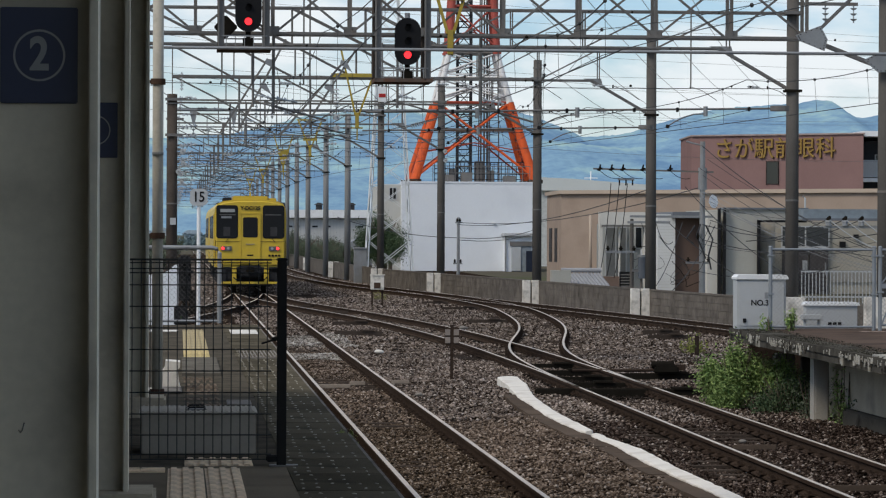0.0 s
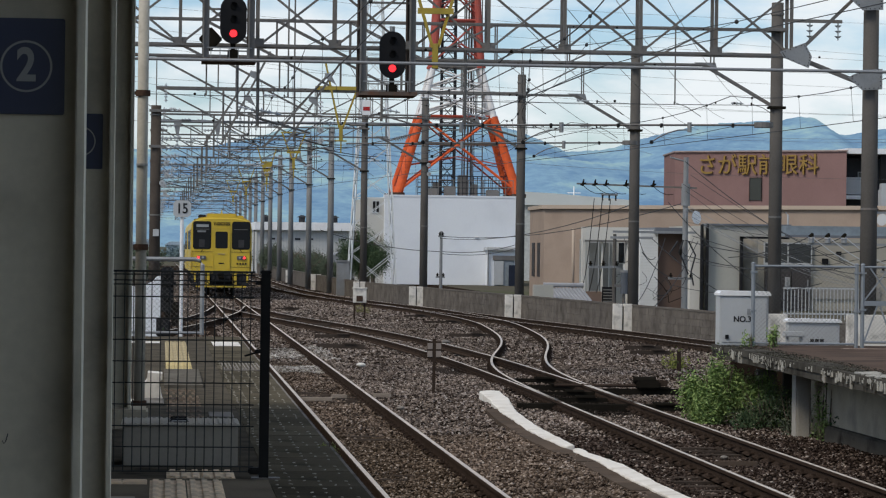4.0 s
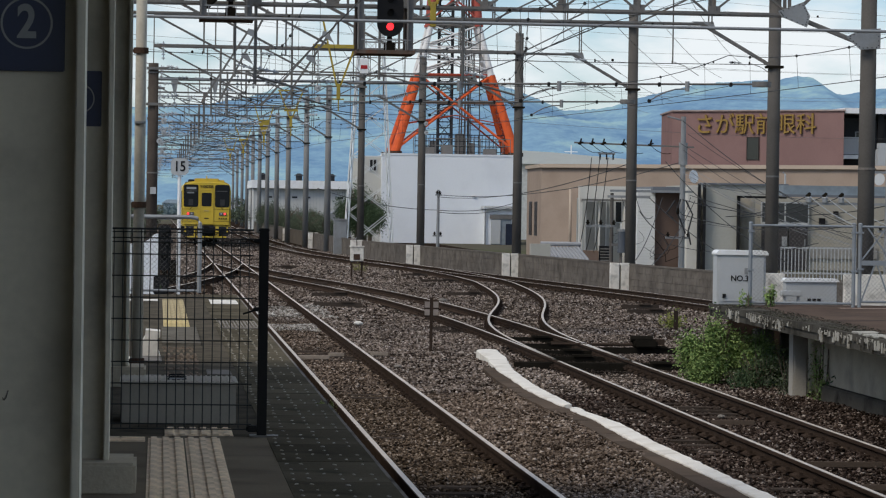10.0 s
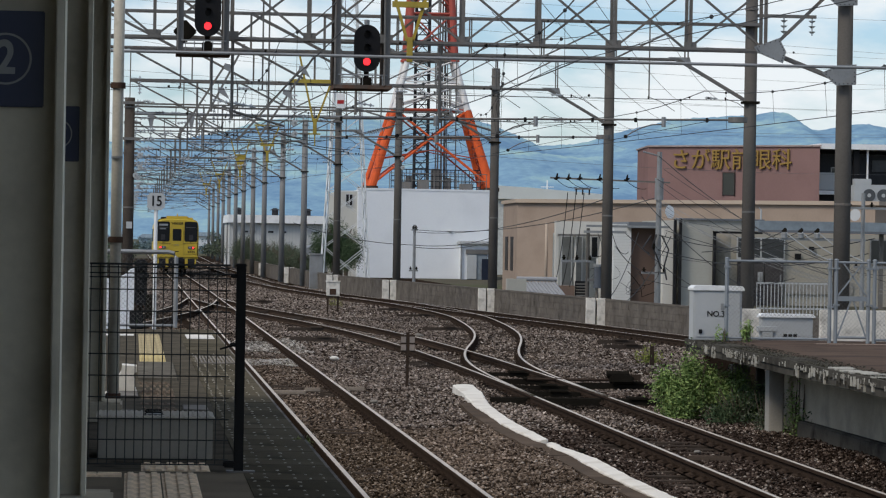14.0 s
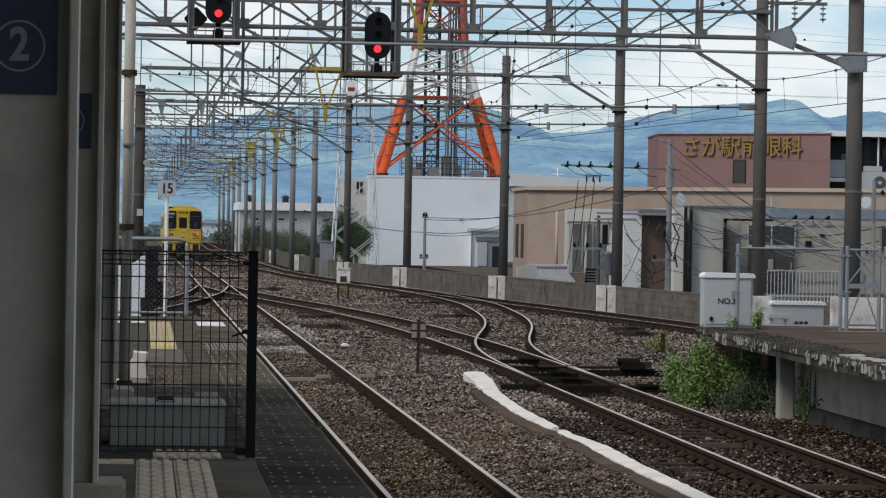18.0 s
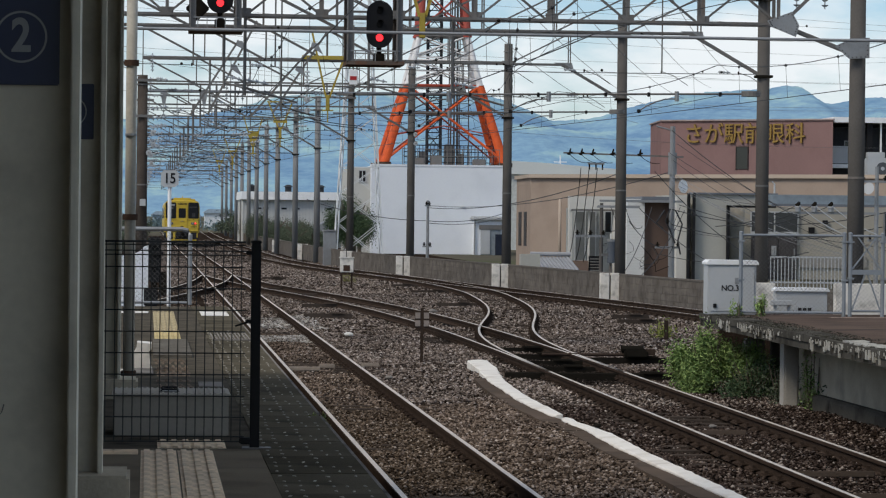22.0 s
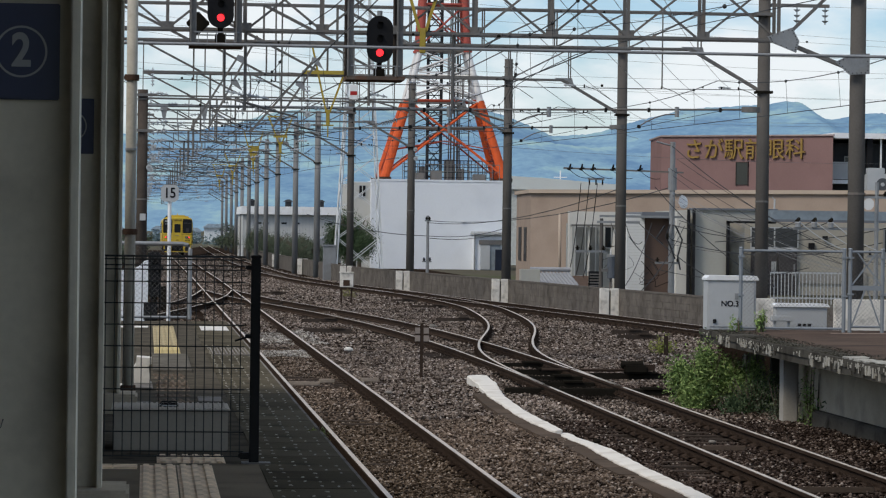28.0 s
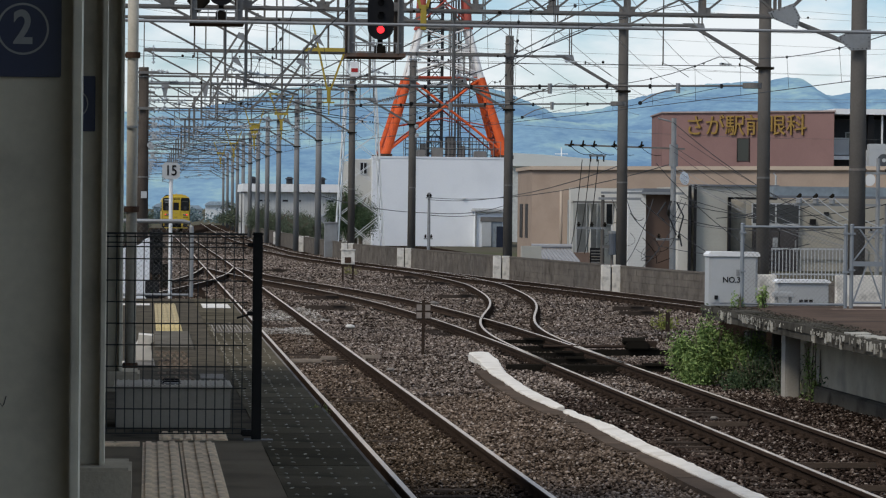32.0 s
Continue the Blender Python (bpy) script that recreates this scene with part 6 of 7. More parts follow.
    leaves("crown", count, (w * 0.5, w * 0.5, h * 0.42), size, leaf, t, seed, 1.0, (0, 0, h * 0.3), 14)


tree(12.6, 188, 4.6, 1.9, 1, 15000, LEAF_MID, "soft dark green broadleaf tree behind the lattice mast", 0.05)
tree(12.0, 186, 4.3, 1.5, 3, 15000, LEAF_MID, "soft dark green broadleaf tree behind the lattice mast", 0.05)
tree(13.2, 192, 4.0, 1.7, 2, 10000, LEAF_MID, "soft dark green broadleaf tree behind the lattice mast", 0.05)
for i, (x, y, h, w) in enumerate(((8.9, 214, 2.4, 1.8), (10.0, 206, 2.2, 2.0), (9.4, 222, 2.6, 1.6), (10.9, 200, 1.9, 1.7), (8.7, 236, 2.7, 1.5), (8.9, 250, 2.8, 1.5), (11.8, 226, 2.4, 1.6), (8.8, 270, 3.0, 1.5), (9.0, 258, 3.0, 1.6), (8.6, 243, 2.8, 1.5), (9.6, 246, 2.8, 1.8), (10.8, 240, 2.6, 2.0), (12.2, 238, 2.4, 2.0), (8.75, 228, 2.6, 1.4), (10.3, 218, 2.3, 1.8))):
    tree(x, y, h, w, 10 + i, 7500, LEAF_GREY, "soft grey-green bush behind the railway wall", 0.042)
for i, (x, y, h, w) in enumerate(((-1.2, 190, 2.0, 2.0), (-2.5, 240, 2.4, 2.5), (-3.4, 205, 2.2, 2.2), (-0.9, 290, 2.2, 2.0), (-5, 260, 2.6, 3), (-2.2, 330, 2.6, 3), (-4.6, 360, 3, 3.4), (-6.4, 310, 2.8, 3), (8.6, 300, 3.0, 2.4), (10.5, 320, 3.2, 3), (9.4, 350, 3.0, 3))):
    tree(x, y, h, w, 40 + i, 1500, LEAF_GREY, "hazy grey-green tree beside the distant line")


def far_town():
    """Low houses and a tree belt where the line runs out of sight."""
    rng = random.Random(21)
    # haze of distance is mixed into these house colours
    walls = [mat("hazy_house_wall", (0.42, 0.46, 0.5), 0.9), mat("pale_house_wall", (0.6, 0.62, 0.63), 0.9), mat("blue_grey_house_wall", (0.3, 0.37, 0.43), 0.9)]
    for i in range(12):
        x, y, w, h = -34 + i * 4.6 + rng.uniform(-1, 1), 520 + rng.uniform(0, 120), rng.uniform(2.5, 5.0), rng.uniform(1.6, 2.7)
        b = thing("house", "hazy low house in the distant town", "house", (x, y, -1.15), "distant houses")
        part("wall", box(B(), -w / 2, w / 2, 0, 6, 0, h), walls[i % 3], b)
        part("roof", prism(B(), [(-w / 2 - 0.4, h), (w / 2 + 0.4, h), (w / 2 - 0.6, h + 0.7), (-w / 2 + 0.6, h + 0.7)], -0.4, 6.4), walls[2], b)
    belt = thing("tree_belt", "hazy belt of trees at the far end of the line", "trees", (0, 0, 0), kind="stuff")
    # leaf tones washed out to carry the same distance haze
    haze = island_mat("hazy_leaf", (0.11, 0.16, 0.17), (0.2, 0.26, 0.26), 0.9)
    for k, (x, y, w, h) in enumerate(((-20, 430, 12, 2.0), (-9, 470, 9, 2.4), (4, 480, 10, 2.2), (14, 440, 9, 2.6), (26, 460, 12, 2.4))):
        leaves("foliage", 2600, (w * 0.55, 3, h * 0.8), 0.28, haze, belt, 70 + k, 0.9, (x, y, -0.9), 26)


far_town()


# ---- utility poles and their wires ----
def utility_pole(x, y, top, arms, r=0.13, label="grey utility pole with crossarms and insulators", steel=False):
    u = thing("utility_pole", label, "utility pole", (x, y, 0), "utility poles")
    part("pole", tube(B(), (0, 0, -1.2), (0, 0, top), r, 12, r * 0.75), GALV if steel else POLE, u)
    for z, x0, x1, n in arms:
        arm = part("crossarm", box(B(), x0, x1, -0.06, 0.04, z - 0.04, z + 0.04), GALV, u)
        for i in range(n):
            px = x0 + 0.08 + (x1 - x0 - 0.16) * i / max(1, n - 1)
            part("insulator", tube(tube(B(), (px, -0.05, z + 0.04), (px, -0.05, z + 0.2), 0.045, 8, 0.03), (px, -0.05, z + 0.1), (px, -0.05, z + 0.13), 0.075, 8), BLACK_STEEL, arm)
    return u


CAN_BLUE = mat("blue_grey_can_paint", (0.09, 0.1, 0.115), 0.6, 0.15, 3, 30, 0.05)
up_a = utility_pole(18.95, 110.5, 4.75, [(2.02, -2.65, 0.4, 0), (0.35, -0.6, 0.3, 2), (3.36, -3.1, -2.5, 0)], 0.12, "pale steel utility pole crowded with crossarms and cables", True)
part("dish", tube(B(), (0.22, -0.25, 2.55), (0.34, -0.4, 2.57), 0.05, 16, 0.25), WHITE, up_a, "white satellite dish")
part("upper_crossarm", bar(B(), (-4.0, -0.02, 3.74), (0.4, -0.02, 3.64), 0.05, 0.06), GALV_DARK, up_a)
for px in (-3.79, -3.36, -2.95, -2.22, -1.22):
    part("pin_insulator", tube(tube(B(), (px, -0.05, 3.66), (px + 0.05, -0.05, 3.9), 0.05, 8, 0.025), (px - 0.08, -0.05, 3.7), (px + 0.12, -0.05, 3.76), 0.03, 8), BLACK_STEEL, up_a)
    part("jumper_lead", wire(B(), sag((px, -0.06, 3.7), (px + 0.75, -0.06, 3.4), 0.12, 5), 0.014, 4), BLACK_STEEL, up_a)
part("pole_collar", tube(B(), (0, 0, 3.0), (0, 0, 3.8), 0.16, 12), GALV, up_a)
for i in range(3):
    part("hook_insulator", tube(B(), (-3.05 + i * 0.24, -0.06, 3.14), (-3.05 + i * 0.24, -0.06, 3.34), 0.028, 8), BLACK_STEEL, up_a)
part("stay", tube(B(), (-0.6, 0, 4.75), (0.0, 0, 4.6), 0.03, 6), GALV, up_a)
utility_pole(15.26, 103, 1.9, [(1.78, -0.15, 1.3, 0), (0.78, -0.9, 0.15, 3)], 0.075, "short utility pole with a transformer can")
tr = thing("transformer", "grey pole-mounted transformer can beside the wall", "transformer", (15.6, 102.9, 0))
part("can", tube(B(), (0, 0, -0.12), (0, 0, 0.6), 0.14, 14), CAN_BLUE, tr)
part("lid", tube(B(), (0, 0, 0.6), (0, 0, 0.68), 0.16, 14), GALV, tr)
part("bracket", box(B(), -0.35, 0.05, -0.05, 0.05, 0.1, 0.2), GALV_DARK, tr)
part("post", tube(B(), (0.0, 0.16, -1.2), (0.0, 0.16, 0.0), 0.05, 8), GALV_DARK, tr)
utility_pole(13.65, 150, 2.15, [(1.9, -0.15, 0.15, 2), (-0.1, -0.25, 0.2, 2)], 0.085, "thin pale utility pole before the white building", True)
up_b = utility_pole(24.0, 100, 3.2, [(1.64, -2.8, 0.1, 0), (2.7, -0.55, 1.1, 3), (0.75, -0.3, 1.2, 2)], 0.085, "steel pole with crossarms, dish and dark insulators", True)
for px in (-2.65, -2.1, -1.55):
    part("pin_insulator", tube(tube(B(), (px, -0.05, 1.68), (px, -0.05, 1.82), 0.1, 10, 0.09), (px, -0.05, 1.82), (px, -0.05, 1.86), 0.12, 10, 0.1), GALV, up_b)
    part("insulator_cap", tube(B(), (px - 0.02, -0.05, 1.86), (px + 0.05, -0.05, 2.0), 0.1, 8, 0.04), BLACK_STEEL, up_b)
    part("service_lead", wire(B(), sag((px, -0.1, 1.9), (px + 1.5, -0.3, 0.95), 0.1, 6), 0.018, 5), CABINET, up_b)
    part("service_lead", wire(B(), sag((px, -0.1, 1.9), (px - 2.0, 4.0, 1.15), 0.15, 6), 0.014, 5), WIRE, up_b)
part("dish", tube(B(), (-0.25, -0.25, 2.45), (-0.36, -0.38, 2.47), 0.05, 16, 0.2), CABINET, up_b, "white satellite dish")


def cable_run(label, pairs, r=0.018, drop=0.5):
    c = thing("service_cable", label, "cable", group="service cables")
    for p, q in pairs:
        part("cable", wire(B(), sag(p, q, drop, 10), r, 4), WIRE, c)


cable_run("slack service cables between utility poles", [
    ((18.9, 110.5, 3.1), (13.65, 150, 1.9)), ((17.2, 110.5, 3.1), (13.6, 150, 1.8)), ((18.9, 110.5, 1.75), (24.4, 100, 1.7)), ((18.9, 110.5, 1.2), (24.2, 100, 1.2)),
    ((15.6, 110.5, 3.2), (17.6, 128, -0.3)), ((15.9, 110.5, 3.2), (17.9, 128, -0.4)), ((16.2, 110.5, 3.2), (18.2, 128, -0.5))])
cable_run("fan of dark cables falling from the steel pole", [
    ((18.9, 110.4, 4.6), (23.6, 104, 0.9)), ((18.3, 110.4, 3.1), (21.5, 104, -0.4)), ((17.7, 110.4, 1.8), (21.0, 104, -0.9)), ((18.2, 110.4, 1.8), (15.9, 103, -0.6)),
    ((19.4, 110.4, 1.7), (16.3, 103, -0.8)), ((19.0, 110.4, 0.4), (16.2, 103, 1.3)), ((18.5, 110.4, 0.1), (22.6, 104, 0.3)), ((19.2, 110.4, 1.9), (26.5, 100, 0.4))], 0.014, 0.35)
cable_run("long telephone cables across the white building", [((13.65, 150, 1.15), (23.0, 196, 1.7)), ((13.65, 150, 1.05), (23.0, 196, 1.45)), ((13.65, 150, 1.15), (8.5, 165, 2.2))], 0.022, 0.25)
ins = part("cable_harness", wire(wire(wire(B(), [(-0.1, -0.2, 1.75), (-0.25, -0.22, 1.3), (-0.1, -0.2, 1.0), (0.1, -0.2, 0.5)], 0.03, 6), [(0.1, -0.2, 1.7), (0.35, -0.22, 1.2), (0.2, -0.2, 0.6), (0.3, -0.2, 0.1)], 0.03, 6), [(-0.3, -0.2, 1.7), (-0.6, -0.22, 1.25), (-0.35, -0.2, 1.05)], 0.03, 6), WIRE, up_a)


def cable_tangle():
    """Slack black cables looping about the pole heads."""
    rng = random.Random(17)
    c = thing("cable_tangle", "tangle of slack black cables around the utility poles", "cable", group="service cables")
    for i in range(11):
        x, z = rng.uniform(16.2, 19.3), rng.choice((1.75, 1.7, 0.4, 0.3, 1.2))
        y = 110.35
        dx, dz, swing, droop = rng.uniform(-0.9, 1.1), rng.uniform(-1.2, 0.4), rng.uniform(-0.35, 0.35), rng.uniform(0.25, 0.6)
        pts = []
        for k in range(13):
            t = k / 12
            pts.append(Vector((x + dx * t + swing * math.sin(2 * math.pi * t), y - 0.1 * math.sin(math.pi * t), z + dz * t - droop * math.sin(math.pi * t))))
        part("cable", wire(B(), pts, rng.choice((0.008, 0.01, 0.013)), 5), WIRE if i % 3 else BLACK_STEEL, c)
    for i in range(9):
        a = (rng.uniform(18.7, 19.1), 110.3, rng.uniform(0.3, 4.2))
        b = (rng.uniform(22, 27), 101, rng.uniform(-0.4, 1.7))
        part("cable", wire(B(), sag(a, b, rng.uniform(0.1, 0.5), 9), 0.009, 4), GALV if i % 2 else WIRE, c)
    for i in range(2):
        part("splice_case", box(B(), 17.0 + i * 1.7, 17.09 + i * 1.7, 110.15, 110.25, 1.45 - 0.25 * i, 1.68 - 0.25 * i, 0.02), BLACK_STEEL, c)


cable_tangle()


# ---- far platform on the other side ----
def far_platform():
    p = thing("platform_far", "weathered concrete platform end with an overhanging slab", "platform", kind="structure")
    def edge(y):
        return 7.86 + (y - 32.2) * 0.022

    old = mat("streaked_old_concrete", (0.075, 0.07, 0.06), 0.92, 0.3, 1.6, 45, 0.5, stain=(0.02, 0.019, 0.016), amount=0.9)
    part("slab", upright_block([(edge(14), 14), (14.5, 14), (14.5, 45.0), (edge(45), 45.0)], -0.17, 0.0), old, p, "stained dark concrete slab edge")
    rng = random.Random(8)
    for i in range(26):
        y = 14.1 + i * 1.188
        kerb = upright_block([(edge(y) - 0.02, y), (edge(y) + 0.34, y), (edge(y + 1.17) + 0.34, y + 1.17), (edge(y + 1.17) - 0.02, y + 1.17)], -0.075, 0.006 + rng.uniform(0, 0.012))
        part("kerb_stone", kerb, old, p)
    patches = [(rng.uniform(27, 44.6), rng.uniform(0.15, 0.6), rng.uniform(0.3, 1.0)) for _ in range(34)] + [(33.0, 1.6, 1.0), (35.5, 1.5, 1.0)]
    for y, reach, heavy in patches:
        for k in range(int(5 + 12 * heavy)):
            q = y + reach * rng.gauss(0, 0.5)
            h, w, out = rng.uniform(0.02, 0.14) * heavy, rng.uniform(0.012, 0.09), rng.uniform(0.021, 0.027)
            top = rng.uniform(-0.05, 0.0)
            part("lime_streak", upright_block([(edge(q) - out, q), (edge(q) + 0.02, q), (edge(q) + 0.02, q + w), (edge(q) - out + 0.002, q + w * rng.uniform(0.5, 1.3))], top - h, top), LIME if rng.random() < 0.6 else old, p)
    for i in range(14):
        q = 30.5 + rng.uniform(0, 4.6)
        part("flaked_patch", upright_block([(edge(q) + rng.uniform(-0.02, 0.1), q), (edge(q) + rng.uniform(0.2, 0.34), q + 0.03), (edge(q) + rng.uniform(0.2, 0.34), q + rng.uniform(0.1, 0.4)), (edge(q) + rng.uniform(-0.02, 0.1), q + rng.uniform(0.1, 0.35))], 0.0, 0.0192 + 0.0004 * i), LIME, p)
    part("surface", upright_block([(edge(14) + 0.36, 14), (14.4, 14), (14.4, 44.9), (edge(45) + 0.36, 44.9)], 0.0, 0.008), mat("brown_platform_surface", (0.1, 0.074, 0.06), 0.9, 0.3, 0.8, 40, 0.3, stain=(0.05, 0.045, 0.04), amount=0.7), p)
    part("faded_line", box(B(), 9.75, 14.2, 43.35, 43.55, 0.008, 0.012), mat("faded_pink_line", (0.3, 0.23, 0.19), 0.85, 0.3, 5, 40, 0.2, stain=(0.1, 0.08, 0.065), amount=0.8), p)
    part("back_wall", box(B(), 8.78, 9.1, 14, 41.4, -1.3, -0.17), mat("shaded_wall_concrete", (0.42, 0.36, 0.27), 0.9, 0.2, 1.2, 40, 0.2, stain=(0.2, 0.185, 0.16), amount=0.6), p)
    part("back_wall_foot", box(B(), 8.68, 8.85, 14, 40.0, -1.3, -0.88, 0.02), old, p)
    part("slab_post", box(B(), 8.45, 8.65, 40.4, 40.7, -1.3, -0.17, 0.02), mat("pale_post_concrete", (0.34, 0.32, 0.28), 0.9, 0.2, 2, 40, 0.2), p)
    part("slab_post", box(B(), 9.02, 9.14, 44.0, 44.12, -1.3, -0.17, 0.01), old, p, "dark steel post under the slab")
    part("post_base", box(B(), 8.7, 8.98, 44.3, 44.6, -1.3, -0.34, 0.02), CONCRETE, p, "pale concrete footing under the slab")


LIME = mat("lime_streak", (0.36, 0.345, 0.3), 0.9, 0.3, 8, 60, 0.3)
far_platform()


def cabinet_big():
    c = thing("equipment_cabinet", "pale grey lineside equipment cabinet on the platform end", "cabinet", (8.12, 44.3, 0.01))
    part("body", box(B(), 0, 0.72, 0, 0.35, 0.0, 0.74, 0.012), CABINET, c)
    part("top_cover", prism(B(), [(-0.02, 0.73), (0.75, 0.73), (0.75, 0.755), (0.72, 0.795), (0.02, 0.8), (-0.02, 0.76)], -0.03, 0.37), WHITE, c, "bright white sloping lid")
    door = part("door", box(B(), 0.03, 0.69, -0.012, 0.0, 0.05, 0.7, 0.004), CABINET, c)
    part("name_plate", box(B(), 0.4, 0.5, -0.018, -0.012, 0.45, 0.54), GALV, door)
    part("lock", box(B(), 0.08, 0.13, -0.03, -0.012, 0.1, 0.16, 0.004), BLACK, door)
    letters("lettering", "NO.3", 0.115, 0.002, BLACK, door, (0.33, -0.016, 0.385), (90, 0, 0), bold=0.002)


cabinet_big()


def cabinet_low():
    c = thing("equipment_cabinet", "low pale grey trunking cabinet behind the fence", "cabinet", (9.41, 45.6, -0.2))
    part("body", box(B(), 0.0, 0.78, 0, 0.24, 0.0, 0.53, 0.01), CABINET, c)
    part("lid", prism(B(), [(-0.03, 0.53), (0.81, 0.53), (0.81, 0.55), (0.77, 0.58), (0.01, 0.585), (-0.03, 0.555)], -0.03, 0.27), WHITE, c, "white sloping lid")
    for i in range(3):
        part("letter_bar", box(B(), 0.33 + i * 0.075, 0.385 + i * 0.075, -0.006, 0.0, 0.24, 0.28), BLACK, c)
    d = thing("junction_box", "small pale junction box on a bracket behind the fence", "box", (9.27, 45.2, -0.2))
    part("body", box(B(), 0, 0.31, 0, 0.2, 0.32, 0.4, 0.012), CABINET, d)
    part("leg", box(B(), 0.03, 0.07, 0.05, 0.1, 0, 0.32), CABINET, d)
    part("leg", box(B(), 0.24, 0.28, 0.05, 0.1, 0, 0.32), CABINET, d)
    w = thing("low_wall", "low white painted concrete wall behind the fence", "wall", kind="structure")
    for x0, x1 in ((8.75, 9.6), (10.55, 14.4)):
        part("wall", box(B(), x0, x1, 46.6, 46.8, -0.06, 0.43, 0.01), WHITE_PAINT, w)
        part("wall_base", box(B(), x0, x1, 46.61, 46.79, -1.2, -0.06), BALLAST_BED, w, "dark earth-stained base")


cabinet_low()


def chain_link(parent, w, z0, z1, pitch=0.06, r=0.0013, material=GALV_DARK):
    """Woven diamond mesh in the x-z plane."""
    bm = B()
    h = z1 - z0
    n = int((w + h) / pitch)
    for i in range(n + 1):
        s = i * pitch
        for k in (1, -1):
            a0, a1 = max(0, s - h), min(w, s)
            if a1 - a0 < 0.02:
                continue
            p = (a0, 0.002 * k, z0 + (s - a0) if k < 0 else z1 - (s - a0))
            q = (a1, 0.002 * k, z0 + (s - a1) if k < 0 else z1 - (s - a1))
            bar(bm, p, q, r * 2, r * 2)
    return part("diamond_mesh", bm, material, parent, "galvanised diamond wire mesh")


def fence_bay(x0, x1, y, z0, z1, label, mid=(), pitch=0.062):
    f = thing("chain_link_fence", label, "fence", (x0, y, 0), "chain-link fences")
    w = x1 - x0
    for x in (0, w, *mid):
        post = part("post", tube(B(), (x, 0, z0 - 0.1), (x, 0, z1 + 0.01), 0.029, 8), FENCE_BLUE, f)
        part("post_cap", ball(B(), (x, 0, z1 + 0.015), 0.033, 1, 1, 0.6, 8), FENCE_BLUE, post)
        for z in (z0 + 0.5, z1 - 0.12):
            part("fence_clamp", box(B(), x - 0.036, x + 0.05, -0.036, 0.036, z, z + 0.025), FENCE_BLUE, post)
    for z in (z0 + 0.04, z1 - 0.02):
        part("rail", tube(B(), (0, 0, z), (w, 0, z), 0.018, 8), FENCE_BLUE, f)
    chain_link(f, w, z0 + 0.04, z1 - 0.02, pitch)
    return f


fence_bay(8.53, 10.05, 43.9, 0.02, 1.2, "galvanised chain-link fence panel on the platform end")
gate = fence_bay(10.14, 10.62, 43.9, 0.05, 1.2, "blue-grey chain-link gate with an angle frame")
fence_bay(10.71, 13.4, 43.9, 0.02, 1.2, "galvanised chain-link fence panel beyond the gate")
for z in (0.62,):
    part("mid_rail", box(B(), 0, 0.48, -0.02, 0.02, z, z + 0.07), FENCE_BLUE, gate)
for a, b in (((0.03, 0, 0.7), (0.4, 0, 1.18)), ((0.45, 0, 0.7), (0.1, 0, 1.18)), ((0.03, 0, 0.1), (0.22, 0, 0.62)), ((0.45, 0, 0.1), (0.26, 0, 0.62))):
    part("brace", bar(B(), a, b, 0.02, 0.02), FENCE_BLUE, gate)


def shrub(x, y, z, w, h, count, seed, label, material=LEAF, size=0.045, stems=9, category="shrub"):
    s = thing("shrub", label, category, (x, y, z), "shrubs")
    rng = random.Random(seed)
    for i in range(stems):
        a, b = rng.uniform(0, 6.28), rng.uniform(0.2, 0.75)
        part("stem", tube(B(), (0.06 * math.cos(a), 0.06 * math.sin(a), 0), (w * b * 0.5 * math.cos(a), w * b * 0.3 * math.sin(a), h * rng.uniform(0.6, 1.0)), 0.011, 5, 0.004), BARK, s)
    leaves("foliage", count, (w * 0.42, w * 0.3, h * 0.62), size, material, s, seed, 1.0, (0, 0, h * 0.1), 16)
    return s


shrub(7.92, 43.4, -1.02, 0.9, 0.86, 15000, 5, "bushy bright green shrub growing from the ballast", size=0.024, stems=14)
shrub(8.5, 43.3, -1.05, 0.95, 0.8, 9500, 16, "bright green shrub under the platform slab", size=0.024, stems=10)
shrub(8.45, 42.4, -1.08, 1.15, 0.5, 4600, 6, "lower brownish green shrub beside the platform end", LEAF_MID, 0.022, 16)
shrub(8.55, 41.0, -1.08, 0.6, 0.55, 1300, 17, "thin dull green weeds at the platform post", LEAF_GREY, 0.02, 12)
shrub(8.7, 39.7, -1.08, 0.34, 0.9, 620, 7, "spindly young sapling by the platform post", LEAF, 0.022, 6)
shrub(8.95, 39.4, -0.95, 0.55, 0.36, 170, 8, "thin weed with dark leaves below the platform", LEAF_DARK, 0.035, 5)
shrub(8.8, 43.7, 0.0, 0.27, 0.3, 420, 9, "young green weed by the fence post", size=0.026, stems=5)
shrub(8.45, 43.85, 0.0, 0.2, 0.22, 150, 15, "small green weed before the cabinet", size=0.024, stems=4)
shrub(10.7, 63.4, -1.1, 0.5, 0.42, 260, 12, "yellowish weed at the edge of the ballast", mat("yellow_leaf", (0.22, 0.24, 0.06), 0.7), stems=4)
shrub(7.25, 112, -1.1, 0.7, 0.4, 160, 13, "dry grass tuft beside the siding", mat("dry_leaf", (0.2, 0.19, 0.08), 0.8), stems=3)
tuft = shrub(1.19, 21.4, -0.2, 0.12, 0.26, 260, 14, "yellowish grass tuft at the platform edge", mat("grass_blade", (0.22, 0.24, 0.08), 0.7), 0.022, 4)


